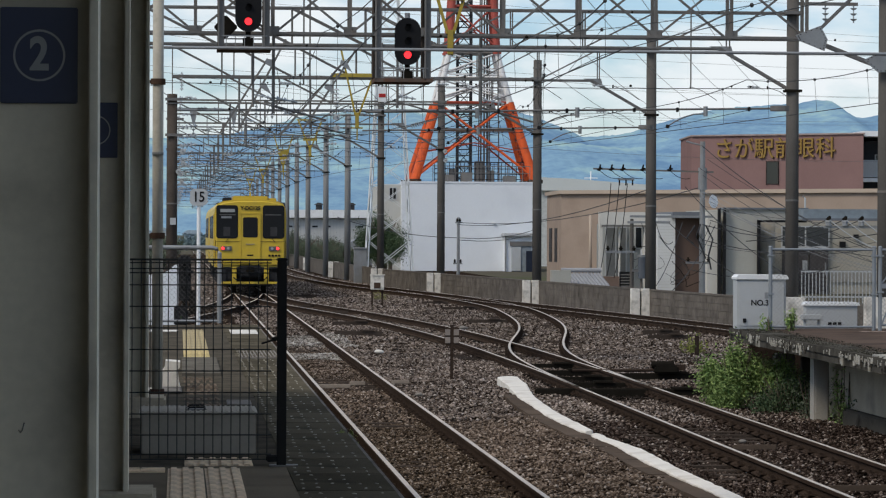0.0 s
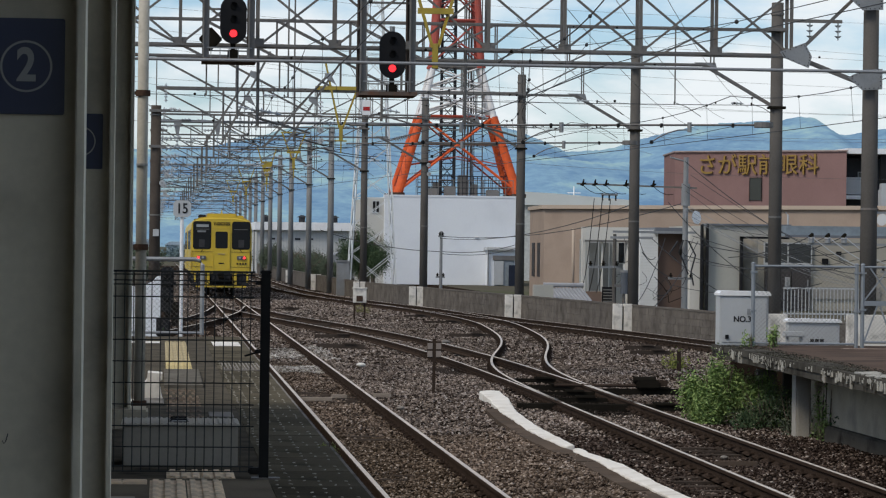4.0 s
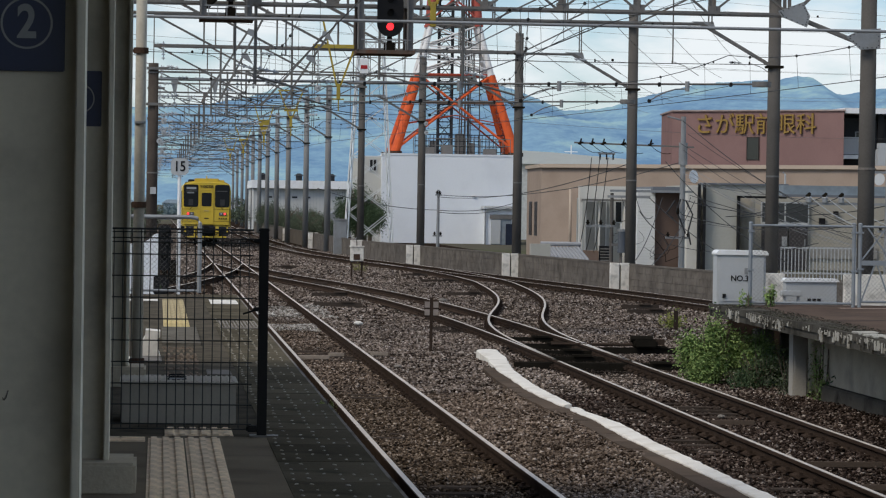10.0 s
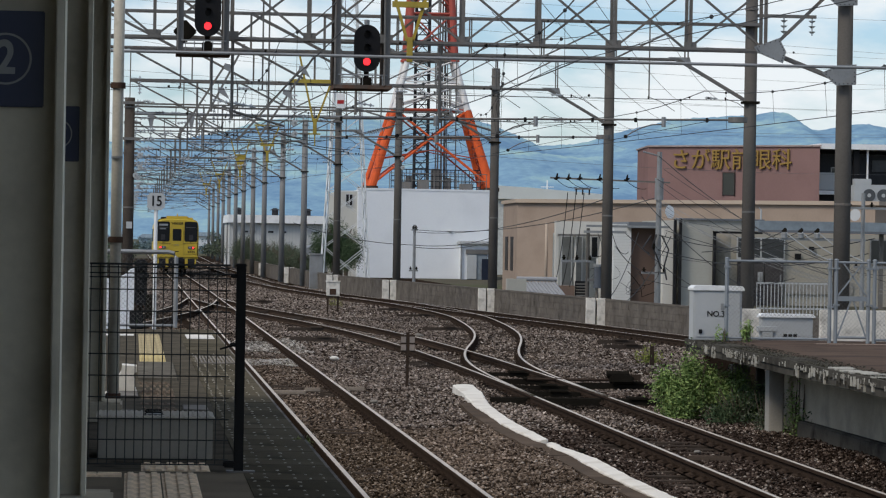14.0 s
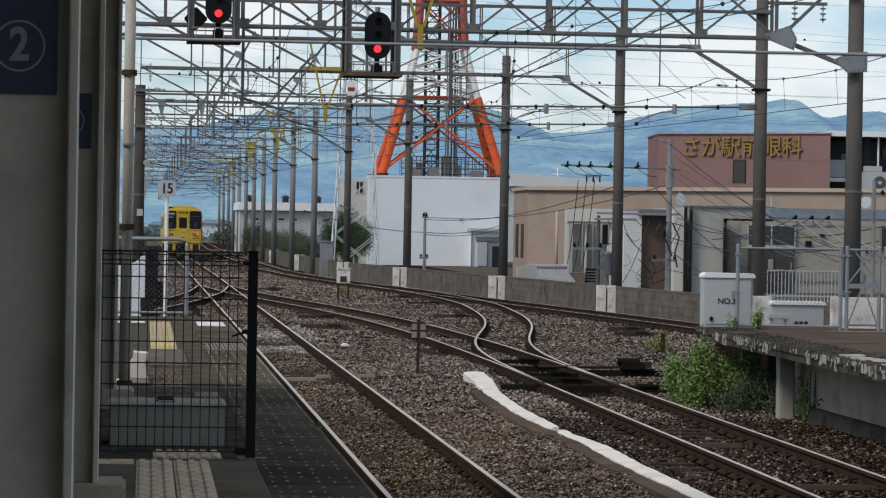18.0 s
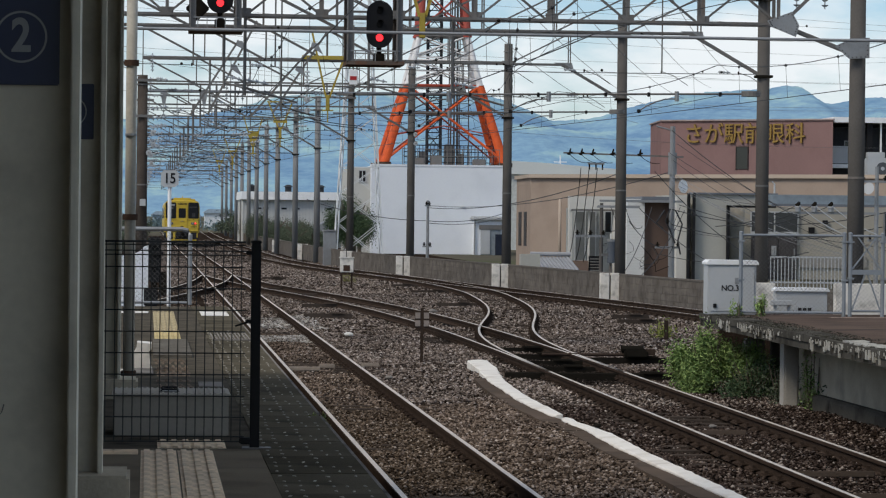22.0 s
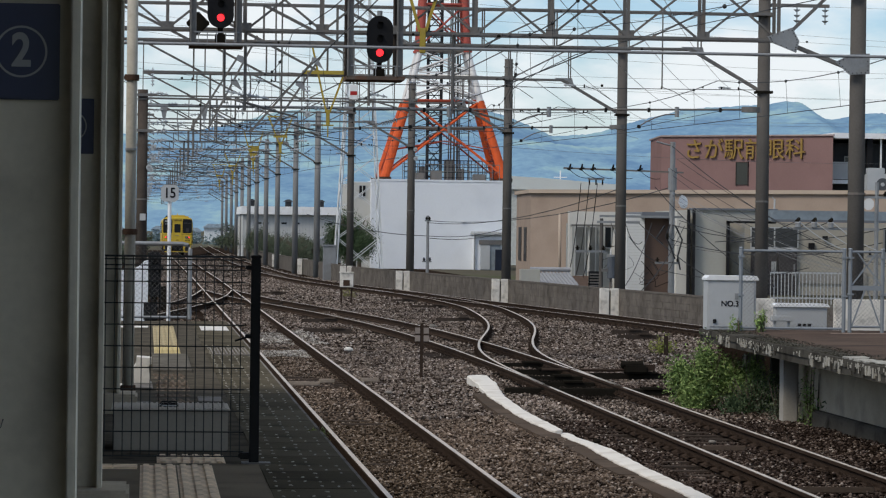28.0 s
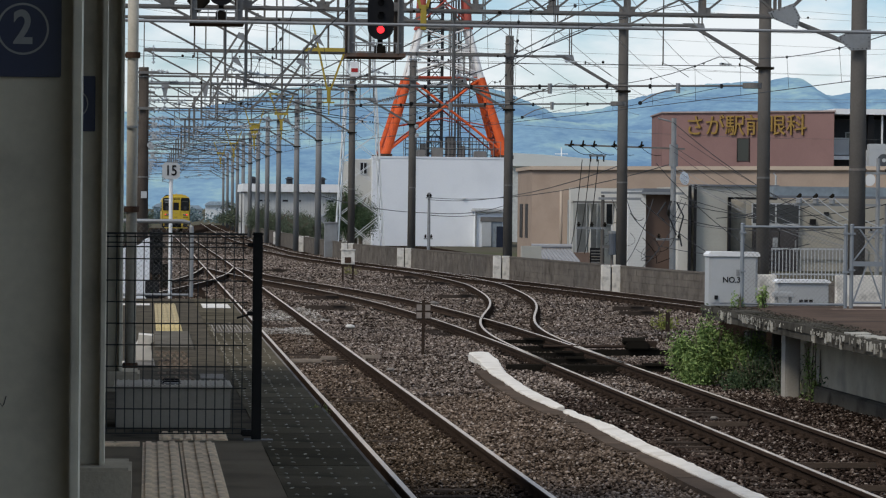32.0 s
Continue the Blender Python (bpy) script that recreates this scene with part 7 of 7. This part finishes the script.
# ---- small things between the tracks ----
def trough():
    """Concrete cable trough with white painted lids, winding between the tracks."""
    line = [(20, 5.01), (26, 4.97), (31, 4.915), (32.6, 4.945), (34, 4.93), (35.3, 4.88), (37, 4.86), (40, 4.86), (42, 4.94), (44, 5.0), (47.5, 5.25), (50.2, 5.38)]
    widths = [(20, 0.07), (26, 0.075), (31, 0.095), (32.6, 0.105), (34, 0.075), (35.3, 0.055), (37, 0.085), (40, 0.095), (42, 0.09), (44, 0.11), (47.5, 0.15), (50.2, 0.165)]
    t = thing("cable_trough", "brown concrete cable trough with a white painted edge", "cable trough")
    rng = random.Random(3)
    ys, xs = smooth_line(line, 0.5, 4)
    for i in range(0, len(ys) - 2, 2):
        if ys[i] > 44.5:
            break
        x, y, x2, y2 = xs[i], ys[i], xs[i + 2], ys[i + 2]
        bm = B()
        v = [bm.verts.new(p) for p in ((x - 0.3, y + 0.01, -1.15), (x - 0.04, y + 0.01, -1.15), (x2 - 0.04, y2 - 0.01, -1.15), (x2 - 0.3, y2 - 0.01, -1.15))]
        u = [bm.verts.new((q.co.x, q.co.y, -0.975 + rng.uniform(-0.006, 0.006))) for q in v]
        bm.faces.new(u)
        for k in range(4):
            bm.faces.new((v[k], v[(k + 1) % 4], u[(k + 1) % 4], u[k]))
        part("trough_lid", bm, TROUGH_BROWN, t)
    ys, xs = smooth_line(line, 0.06, 12)
    for y0, y1 in ((20, 35.85), (36.2, 50.2)):
        v, f = [], []
        for x, y in zip(xs, ys):
            if not y0 <= y <= y1:
                continue
            h = float(np.interp(y, [p[0] for p in widths], [p[1] for p in widths]))
            end = min(1.0, (y - y0) / 0.35 + 0.25, (y1 - y) / 0.35 + 0.3)
            a = h * end + 0.02 * noise.noise((y * 0.9, 0, 0)) + 0.012 * noise.noise((y * 4.3, 2, 0))
            b = h * end + 0.025 * noise.noise((y * 1.1, 5, 0)) + 0.022 * noise.noise((y * 3.6, 7, 0)) + 0.01 * noise.noise((y * 11, 3, 0))
            z = -0.95 + 0.006 * noise.noise((y * 0.7, 9, 0))
            v += [(x - a - 0.012, y, z - 0.15), (x - a - 0.008, y, z - 0.012), (x - a + 0.012, y, z), (x + b - 0.012, y, z + 0.004), (x + b + 0.006, y, z - 0.01), (x + b + 0.008, y, z - 0.15)]
        for k in range(0, len(v) - 6, 6):
            for j in range(5):
                f.append((k + j, k + j + 1, k + j + 7, k + j + 6))
        f += [tuple(range(6)), tuple(range(len(v) - 1, len(v) - 7, -1))]
        part("white_edge", raw("white_edge", v, f, TROUGH_WHITE), TROUGH_WHITE, t, "flaking white painted kerb")


TROUGH_WHITE = mat("smooth_white_paint", (0.7, 0.66, 0.59), 0.75, 0.08, 1.5, 20, 0.02, stain=(0.42, 0.36, 0.28), amount=0.5)
TROUGH_BROWN = mat("brown_concrete_lid", (0.1, 0.076, 0.059), 0.9, 0.2, 1.5, 50, 0.3, piece=0.12, stain=(0.07, 0.06, 0.05), amount=0.5)
trough()


MARKER_PALE = mat("faded_marker_paint", (0.26, 0.22, 0.19), 0.8, 0.25, 8, 60, 0.1)


def cross_marker():
    c = thing("cross_marker", "small rusty post with a pale cross-shaped marker", "marker", (4.55, 51.1, -1.1))
    part("post", box(B(), -0.025, 0.025, -0.02, 0.02, 0, 0.96, 0.004), RAIL_RUST, c)
    for x in (-0.115, 0.03):
        for z in (0.66, 0.79):
            part("plate", box(B(), x, x + 0.085, -0.035, -0.022, z, z + 0.1), MARKER_PALE, c)
    part("cross_bar", box(B(), -0.12, 0.12, -0.022, 0.0, 0.63, 0.92), RAIL_RUST, c)
    part("foot", box(B(), -0.1, 0.1, -0.08, 0.08, 0, 0.04), CONCRETE, c)
    part("cable", wire(B(), [(0, -0.05, 0.02), (0.3, -0.15, 0.03), (0.7, -0.1, 0.02)], 0.012, 5), BLACK, c)


cross_marker()


def relay_box():
    r = thing("relay_box", "white lineside relay box with rust on two legs", "relay box", (6.65, 103, -1.1))
    for x in (-0.17, 0.17):
        part("leg", box(B(), x - 0.03, x + 0.03, -0.03, 0.03, 0, 0.6), RAIL_RUST, r)
    part("case", box(B(), -0.22, 0.22, -0.15, 0.15, 0.58, 1.05, 0.015), WHITE_PAINT, r)
    part("rust_patch", box(B(), -0.12, 0.1, -0.158, -0.15, 0.62, 0.82), RUST, r, "rust-eaten door patch")
    part("hood", box(B(), -0.24, 0.24, -0.17, 0.17, 1.05, 1.09), WHITE_PAINT, r)


relay_box()
gc = thing("equipment_cabinet", "tall grey steel cabinet standing against the wall", "cabinet", (8.5, 149, -1.1))
part("body", box(B(), 0, 0.62, 0, 0.5, 0, 1.7, 0.015), GALV, gc)
part("door", box(B(), 0.03, 0.59, -0.015, 0.0, 0.06, 1.62), GALV, gc)
part("roof", box(B(), -0.03, 0.65, -0.05, 0.55, 1.7, 1.76), GALV, gc)
part("plinth", box(B(), -0.05, 0.67, -0.05, 0.55, -0.05, 0.06), CONCRETE, gc)


def timber(x0, x1, y, label, m=BLACK_STEEL, w=0.22, z=-0.93, h=0.16, turn=0):
    t = thing("switch_timber", label, "timber", ((x0 + x1) / 2, y, 0), "switch timbers", turn=turn)
    part("beam", box(B(), -(x1 - x0) / 2, (x1 - x0) / 2, -w / 2, w / 2, z - h, z, 0.012), m, t)
    part("plate", box(B(), (x1 - x0) / 2 - 0.5, (x1 - x0) / 2 - 0.2, -w / 2 - 0.03, w / 2 + 0.03, z, z + 0.03), m, t)
    return t


for x0, x1, y, turn in ((5.45, 8.05, 46.7, -2), (7.5, 8.85, 51.9, 2), (6.15, 7.1, 48.6, 0), (6.15, 7.2, 50.6, 0), (6.15, 7.25, 53.0, 0), (6.2, 7.3, 55.6, 0)):
    timber(x0, x1, y, "greasy black switch timber across the track", turn=turn, z=-0.98, w=0.36 if x0 < 6 else 0.2)
for x0, x1, y in ((3.75, 4.9, 74), (4.1, 5.2, 82), (4.6, 5.6, 93), (7.9, 9.0, 84), (8.4, 9.6, 98), (3.9, 4.8, 100), (8.4, 9.3, 106), (11.0, 12.0, 71.5), (11.4, 12.3, 75), (4.3, 5.2, 116)):
    timber(x0, x1, y, "old dark timber lying in the ballast", SLEEPER, 0.25, -0.98, 0.15)


def point_machine():
    p = thing("point_machine", "black greasy point machine beside the switch", "point machine", (8.28, 51.9, -1.03))
    part("case", box(B(), -0.2, 0.2, -0.2, 0.2, 0.05, 0.19, 0.03), BLACK_STEEL, p)
    part("motor", tube(B(), (-0.24, 0, 0.2), (0.14, 0, 0.2), 0.06, 12), BLACK_STEEL, p)
    part("crank", box(B(), 0.19, 0.34, -0.05, 0.05, 0.1, 0.2), RAIL_RUST, p)
    part("throw_rod", tube(B(), (-1.6, 0, 0.1), (-0.2, 0, 0.1), 0.025, 8), RAIL_RUST, p)


point_machine()


def board(x0, x1, y, label, m=None, half=0.12):
    b = thing("loose_board", label, "board", ((x0 + x1) / 2, y, 0), "boards in the track")
    part("plank", box(B(), -(x1 - x0) / 2, (x1 - x0) / 2, -half, half, -1.06, -0.965 if half > 0.1 else -1.0, 0.008), m or PALE_WOOD, b)


PALE_WOOD = mat("pale_weathered_timber", (0.3, 0.25, 0.2), 0.9, 0.3, 3, 40, 0.4, stain=(0.16, 0.13, 0.11), amount=0.5)
board(2.21, 2.71, 48.5, "pale weathered board across the track bed", half=0.07)
board(2.75, 3.0, 49.4, "split board lying beside the rail", half=0.05)
board(3.45, 3.75, 49.9, "short pale board beside the rail", half=0.04)
board(6.3, 6.8, 34.6, "short weathered board between the rails", TROUGH_BROWN, 0.03)
board(6.15, 6.95, 29.0, "thin weathered board between the rails", TROUGH_BROWN, 0.025)
board(6.1, 7.0, 26.6, "thin weathered board sunk in the ballast", TROUGH_BROWN, 0.02)
for i, (x, y, s) in enumerate(((4.08, 62.5, 0.1), (3.6, 46, 0.06), (7.25, 78, 0.12), (4.8, 34.9, 0.07), (6.6, 35.6, 0.045))):
    st = thing("white_stone", "pale lump of stone lying on the ballast", "stone", (x, y, -1.06), "pale stones")
    bm = B()
    ball(bm, (0, 0, 0.03), s, 1, 0.8, 0.5, 8)
    for vv in bm.verts:
        vv.co *= 1 + 0.2 * noise.noise(vv.co * 9 + Vector((i * 3, 0, 0)))
    part("lump", bm, CONCRETE if i else WHITE_PAINT, st)
lump = thing("dark_stone", "dark stone lying on the white trough edge", "stone", (4.98, 33.9, -0.93))
part("lump", ball(B(), (0, 0, 0.02), 0.05, 1, 0.8, 0.55, 8), BLACK_STEEL, lump)
ballast(7.76, 8.3, 26, 45, 9000, 31, 0.42, CRUMB, 0.008, 0.022, "crumbled asphalt and moss along the platform edge", "rubble")
stake = thing("short_stake", "short rusty steel stake standing in the ballast", "stake", (10.5, 61.8, -1.12))
part("stake_bar", box(B(), -0.04, 0.04, -0.03, 0.03, 0, 0.45, 0.005), RAIL_RUST, stake)


# ---- near end of the platform ----
PLINTH = mat("pale_plinth_concrete", (0.42, 0.37, 0.285), 0.9, 0.2, 2.5, 50, 0.3, stain=(0.12, 0.11, 0.095), amount=0.6)


def column(y, sign="", plinth=True):
    c = thing("platform_column", "grey-green painted steel h-column of the canopy", "column", (0, y, 0), "canopy columns")
    part("web", box(B(), -0.53, -0.245, 0.10, 0.125, 0.1, 3.9), COLUMN, c)
    for x0, x1 in ((-0.247, -0.222), (-0.555, -0.53)):
        part("flange", box(B(), x0, x1, 0.0, 0.26, 0.1, 3.9, 0.004), COLUMN, c)
    if plinth:
        part("plinth", box(B(), -0.7, -0.09, -0.15, 0.42, -0.01, 0.15, 0.015), PLINTH, c, "concrete column base")
    if sign:
        plate = part("number_sign", box(B(), -0.494, -0.28, 0.085, 0.098, 1.755, 2.022, 0.003), NAVY, c, "navy plate with a ringed white number")
        ring = B()
        n = 40
        for i in range(n):
            a, b = 2 * math.pi * i / n, 2 * math.pi * (i + 1) / n
            q = [ring.verts.new((-0.386 + r * math.cos(t), 0.083, 1.888 + r * math.sin(t))) for r, t in ((0.066, a), (0.072, a), (0.072, b), (0.066, b))]
            ring.faces.new(q)
        part("ring", ring, SIGN_GREY, plate)
        letters("numeral", sign, 0.128, 0.001, SIGN_GREY, plate, (-0.386, 0.082, 1.888), (90, 0, 0), 0.85, bold=0.0035)
    return c


column(8.52, "2")
column(14.85, "1").location.x = -0.014
column(23.3)


def mesh_gate():
    g = thing("mesh_gate", "black welded wire mesh gate closing the platform end", "gate", (-0.004, 18.37, 0))
    post = part("post", box(B(), 0.593, 0.65, -0.029, 0.029, 0.0, 1.225, 0.004), DARK_STEEL, g)
    part("post_cap", box(B(), 0.588, 0.655, -0.034, 0.034, 1.225, 1.246, 0.006), DARK_STEEL, post)
    part("foot_plate", box(B(), 0.55, 0.72, -0.05, 0.05, 0.0, 0.012), GALV_DARK, post)
    post2 = part("post", box(B(), -1.35, -1.286, -0.032, 0.032, 0, 1.2, 0.004), DARK_STEEL, g)
    x = 0.535
    while x > -1.28:
        part("upright_wire", tube(B(), (x, 0, 0.04), (x, 0, 1.238), 0.0032, 5), MESH_WIRE, g)
        x -= 0.0535
    for z in (0.045, 0.075, 0.19, 0.315, 0.443, 0.571, 0.699, 0.827, 0.955, 1.083, 1.155, 1.18, 1.215, 1.235):
        part("cross_wire", tube(B(), (-1.28, -0.006, z), (0.56, -0.006, z), 0.0042, 5), MESH_WIRE, g)
    part("top_fold", box(B(), -1.28, 0.56, -0.012, 0.008, 1.228, 1.24), MESH_WIRE, g)
    for z in (0.75, 1.16):
        part("clamp", box(B(), 0.56, 0.6, -0.02, 0.02, z, z + 0.024, 0.004), DARK_STEEL, g)
    part("bottom_latch", box(B(), 0.53, 0.6, -0.03, 0.03, 0.03, 0.07, 0.008), DARK_STEEL, g)
    part("latch_rod", tube(B(), (0.5, -0.02, 0.735), (0.595, -0.02, 0.765), 0.006, 6), DARK_STEEL, g)


mesh_gate()


LID_STEEL = mat("bare_lid_steel", (0.5, 0.46, 0.39), 0.78, 0.15, 4, 60, 0.1)


def hatch_box():
    h = thing("hatch_box", "low grey steel box with a ribbed metal lid", "box", (0.13, 19.38, 0))
    part("case", box(B(), -0.36, 0.36, 0, 0.62, 0, 0.255, 0.008), mat("grey_box_paint", (0.35, 0.32, 0.27), 0.78, 0.12, 2, 40, 0.05, stain=(0.2, 0.19, 0.17), amount=0.5), h)
    lid = part("lid", box(B(), -0.372, 0.372, -0.015, 0.64, 0.255, 0.268, 0.004), LID_STEEL, h, "ribbed bare metal lid")
    for i in range(22):
        part("lid_rib", box(B(), -0.355 + i * 0.033, -0.341 + i * 0.033, 0.0, 0.625, 0.268, 0.273, 0.002), LID_STEEL, lid)
    part("handle_recess", box(B(), -0.07, 0.05, 0.14, 0.44, 0.2685, 0.275, 0.002), GALV_DARK, lid)
    for y in (0.17, 0.4):
        part("handle", wire(B(), [(-0.07, y, 0.27), (-0.055, y, 0.288), (0.035, y, 0.288), (0.05, y, 0.27)], 0.006, 6), BLACK, lid)


hatch_box()


def tube_post():
    p = thing("conduit_post", "grey painted tube post with rusty clamp rings", "post", (-0.175, 26.1, 0))
    part("tube", tube(B(), (0, 0, 0), (0, 0, 4.4), 0.046, 16), POST_GREY, p, "", True)
    for z in (0.02, 1.34, 2.64):
        part("clamp_ring", tube(B(), (0, 0, z), (0, 0, z + 0.05), 0.062, 16), RUST, p, "rusty clamp ring")
        part("clamp_arm", box(B(), -0.16, -0.05, -0.02, 0.02, z + 0.01, z + 0.04), RUST, p)
    part("seam", tube(B(), (0.0, -0.02, 2.05), (0.0, -0.02, 2.07), 0.05, 14), GALV, p)


tube_post()


def white_block():
    b = thing("white_block", "stepped white concrete block on the platform", "block", (-0.065, 27.45, 0))
    bm = B()
    prism(bm, [(-0.1, 0), (0.09, 0), (0.075, 0.05), (0.06, 0.17), (0.085, 0.19), (0.085, 0.24), (-0.045, 0.25), (-0.05, 0.19), (-0.075, 0.15)], 0, 0.4)
    part("block", bm, WHITE_PAINT, b)
    part("rubble", box(B(), -0.12, 0.1, -0.9, -0.05, 0, 0.025, 0.01), CONCRETE, b)


white_block()


def end_fence():
    f = thing("chain_link_fence", "galvanised chain-link fence with a bent top tube at the platform end", "fence", (-1.2, 46.6, 0), "chain-link fences")
    part("top_tube", wire(B(), [(0, 0, 1.16), (1.7, 0, 1.16), (1.78, 0, 1.14), (1.82, 0, 1.08), (1.82, 0, 0.02)], 0.032, 8), GALV, f)
    part("bottom_rail", tube(B(), (0, 0, 0.05), (1.82, 0, 0.05), 0.02, 8), GALV, f)
    part("post", tube(B(), (0.9, 0, 0), (0.9, 0, 1.16), 0.03, 8), GALV, f)
    chain_link(f, 1.8, 0.05, 1.14, 0.075)
    s = thing("speed_sign", "white speed board reading 15 on a slim white post", "sign", (0.31, 47.6, 0))
    part("post", tube(B(), (0, 0, -0.05), (0, 0, 1.82), 0.03, 10), WHITE, s, "white painted tube post")
    plate = part("plate", prism(B(), [(-0.08, 1.8), (0.08, 1.8), (0.135, 1.84), (0.135, 2.02), (0.09, 2.06), (-0.09, 2.06), (-0.135, 2.02), (-0.135, 1.84)], -0.045, -0.033), CABINET, s, "pale octagonal plate")
    letters("numeral", "15", 0.22, 0.002, BLACK, plate, (0, -0.049, 1.93), (90, 0, 0), 0.86, bold=0.003)
    d = thing("dwarf_signal", "black dwarf shunting signal beside the track", "signal", (0.12, 58, -1.1))
    part("case", box(B(), -0.12, 0.12, -0.1, 0.1, 1.2, 2.05, 0.03), BLACK, d)
    part("junction_box", box(B(), -0.2, 0.06, -0.22, -0.1, 0.75, 1.1, 0.02), BLACK, d)
    part("side_case", box(B(), 0.08, 0.24, -0.08, 0.1, 0.95, 1.4, 0.02), BLACK_STEEL, d)
    part("top_hood", box(B(), -0.07, 0.16, -0.24, 0.0, 1.72, 1.78), BLACK, d)
    part("mast", tube(B(), (0, 0, 0), (0, 0, 1.25), 0.05, 8), BLACK_STEEL, d)
    for z in (1.45, 1.85):
        part("lens", tube(B(), (0, -0.14, z), (0, -0.1, z), 0.06, 12), LENS, d)
    w = thing("concrete_base", "white rounded concrete equipment base beyond the platform", "base", (-0.2, 60, -1.1))
    part("block", prism(B(), [(-0.45, 0), (0.2, 0), (0.2, 1.86), (0.12, 1.84), (0.02, 1.74), (-0.1, 1.68), (-0.45, 1.64)], 0, 0.5), WHITE_WALL, w)


end_fence()


OLD_CONCRETE = mat("dark_worn_concrete", (0.13, 0.118, 0.098), 0.92, 0.3, 3, 60, 0.4, stain=(0.06, 0.055, 0.045), amount=0.7)


def platform_marks():
    m = thing("platform_marking", "worn white paint patches on the platform edge", "marking", kind="structure")
    for x0, x1, y0, y1 in ((0.72, 1.1, 42.1, 43.8), (-0.4, 0.0, 43.0, 43.7), (-0.42, -0.15, 27.2, 27.6)):
        part("paint_patch", box(B(), x0, x1, y0, y1, 0.005, 0.0085), WHITE_PAINT, m)
    s = thing("platform_slabs", "patched pale concrete slabs in the platform", "slabs", kind="structure")
    for i, (x0, x1, y0, y1) in enumerate(((0.04, 0.42, 29.9, 33.75), (-0.18, 0.02, 23.2, 24.8), (0.4, 0.6, 24.9, 25.6))):
        part("slab", box(B(), x0, x1, y0, y1, -0.01, 0.006 + 0.022 * (i == 0), 0.004), OLD_CONCRETE if i == 0 else CONCRETE, s)
    g = thing("drain_grating", "pale ribbed grating at the platform edge", "grating", (0.7, 33.96, 0.006))
    part("end_bar", box(B(), 0, 0.43, -0.06, 0.0, 0, 0.014), CONCRETE, g)
    for i in range(11):
        part("bar", box(B(), i * 0.04, i * 0.04 + 0.018, 0, 1.9, 0, 0.014), CONCRETE, g)


platform_marks()

# scuff on the nearest column
sc = part("scuff_mark", wire(B(), [(-0.44, 0.096, 0.848), (-0.435, 0.096, 0.84), (-0.43, 0.096, 0.846), (-0.424, 0.096, 0.868)], 0.0016, 5), LAMP_GREY, bpy.data.objects["platform_column"], "black rubber scuff mark")
shrub(-0.1, 57.2, -1.1, 0.5, 0.75, 420, 51, "small dark weed beyond the platform end", LEAF_DARK, 0.05, 5)


motions()
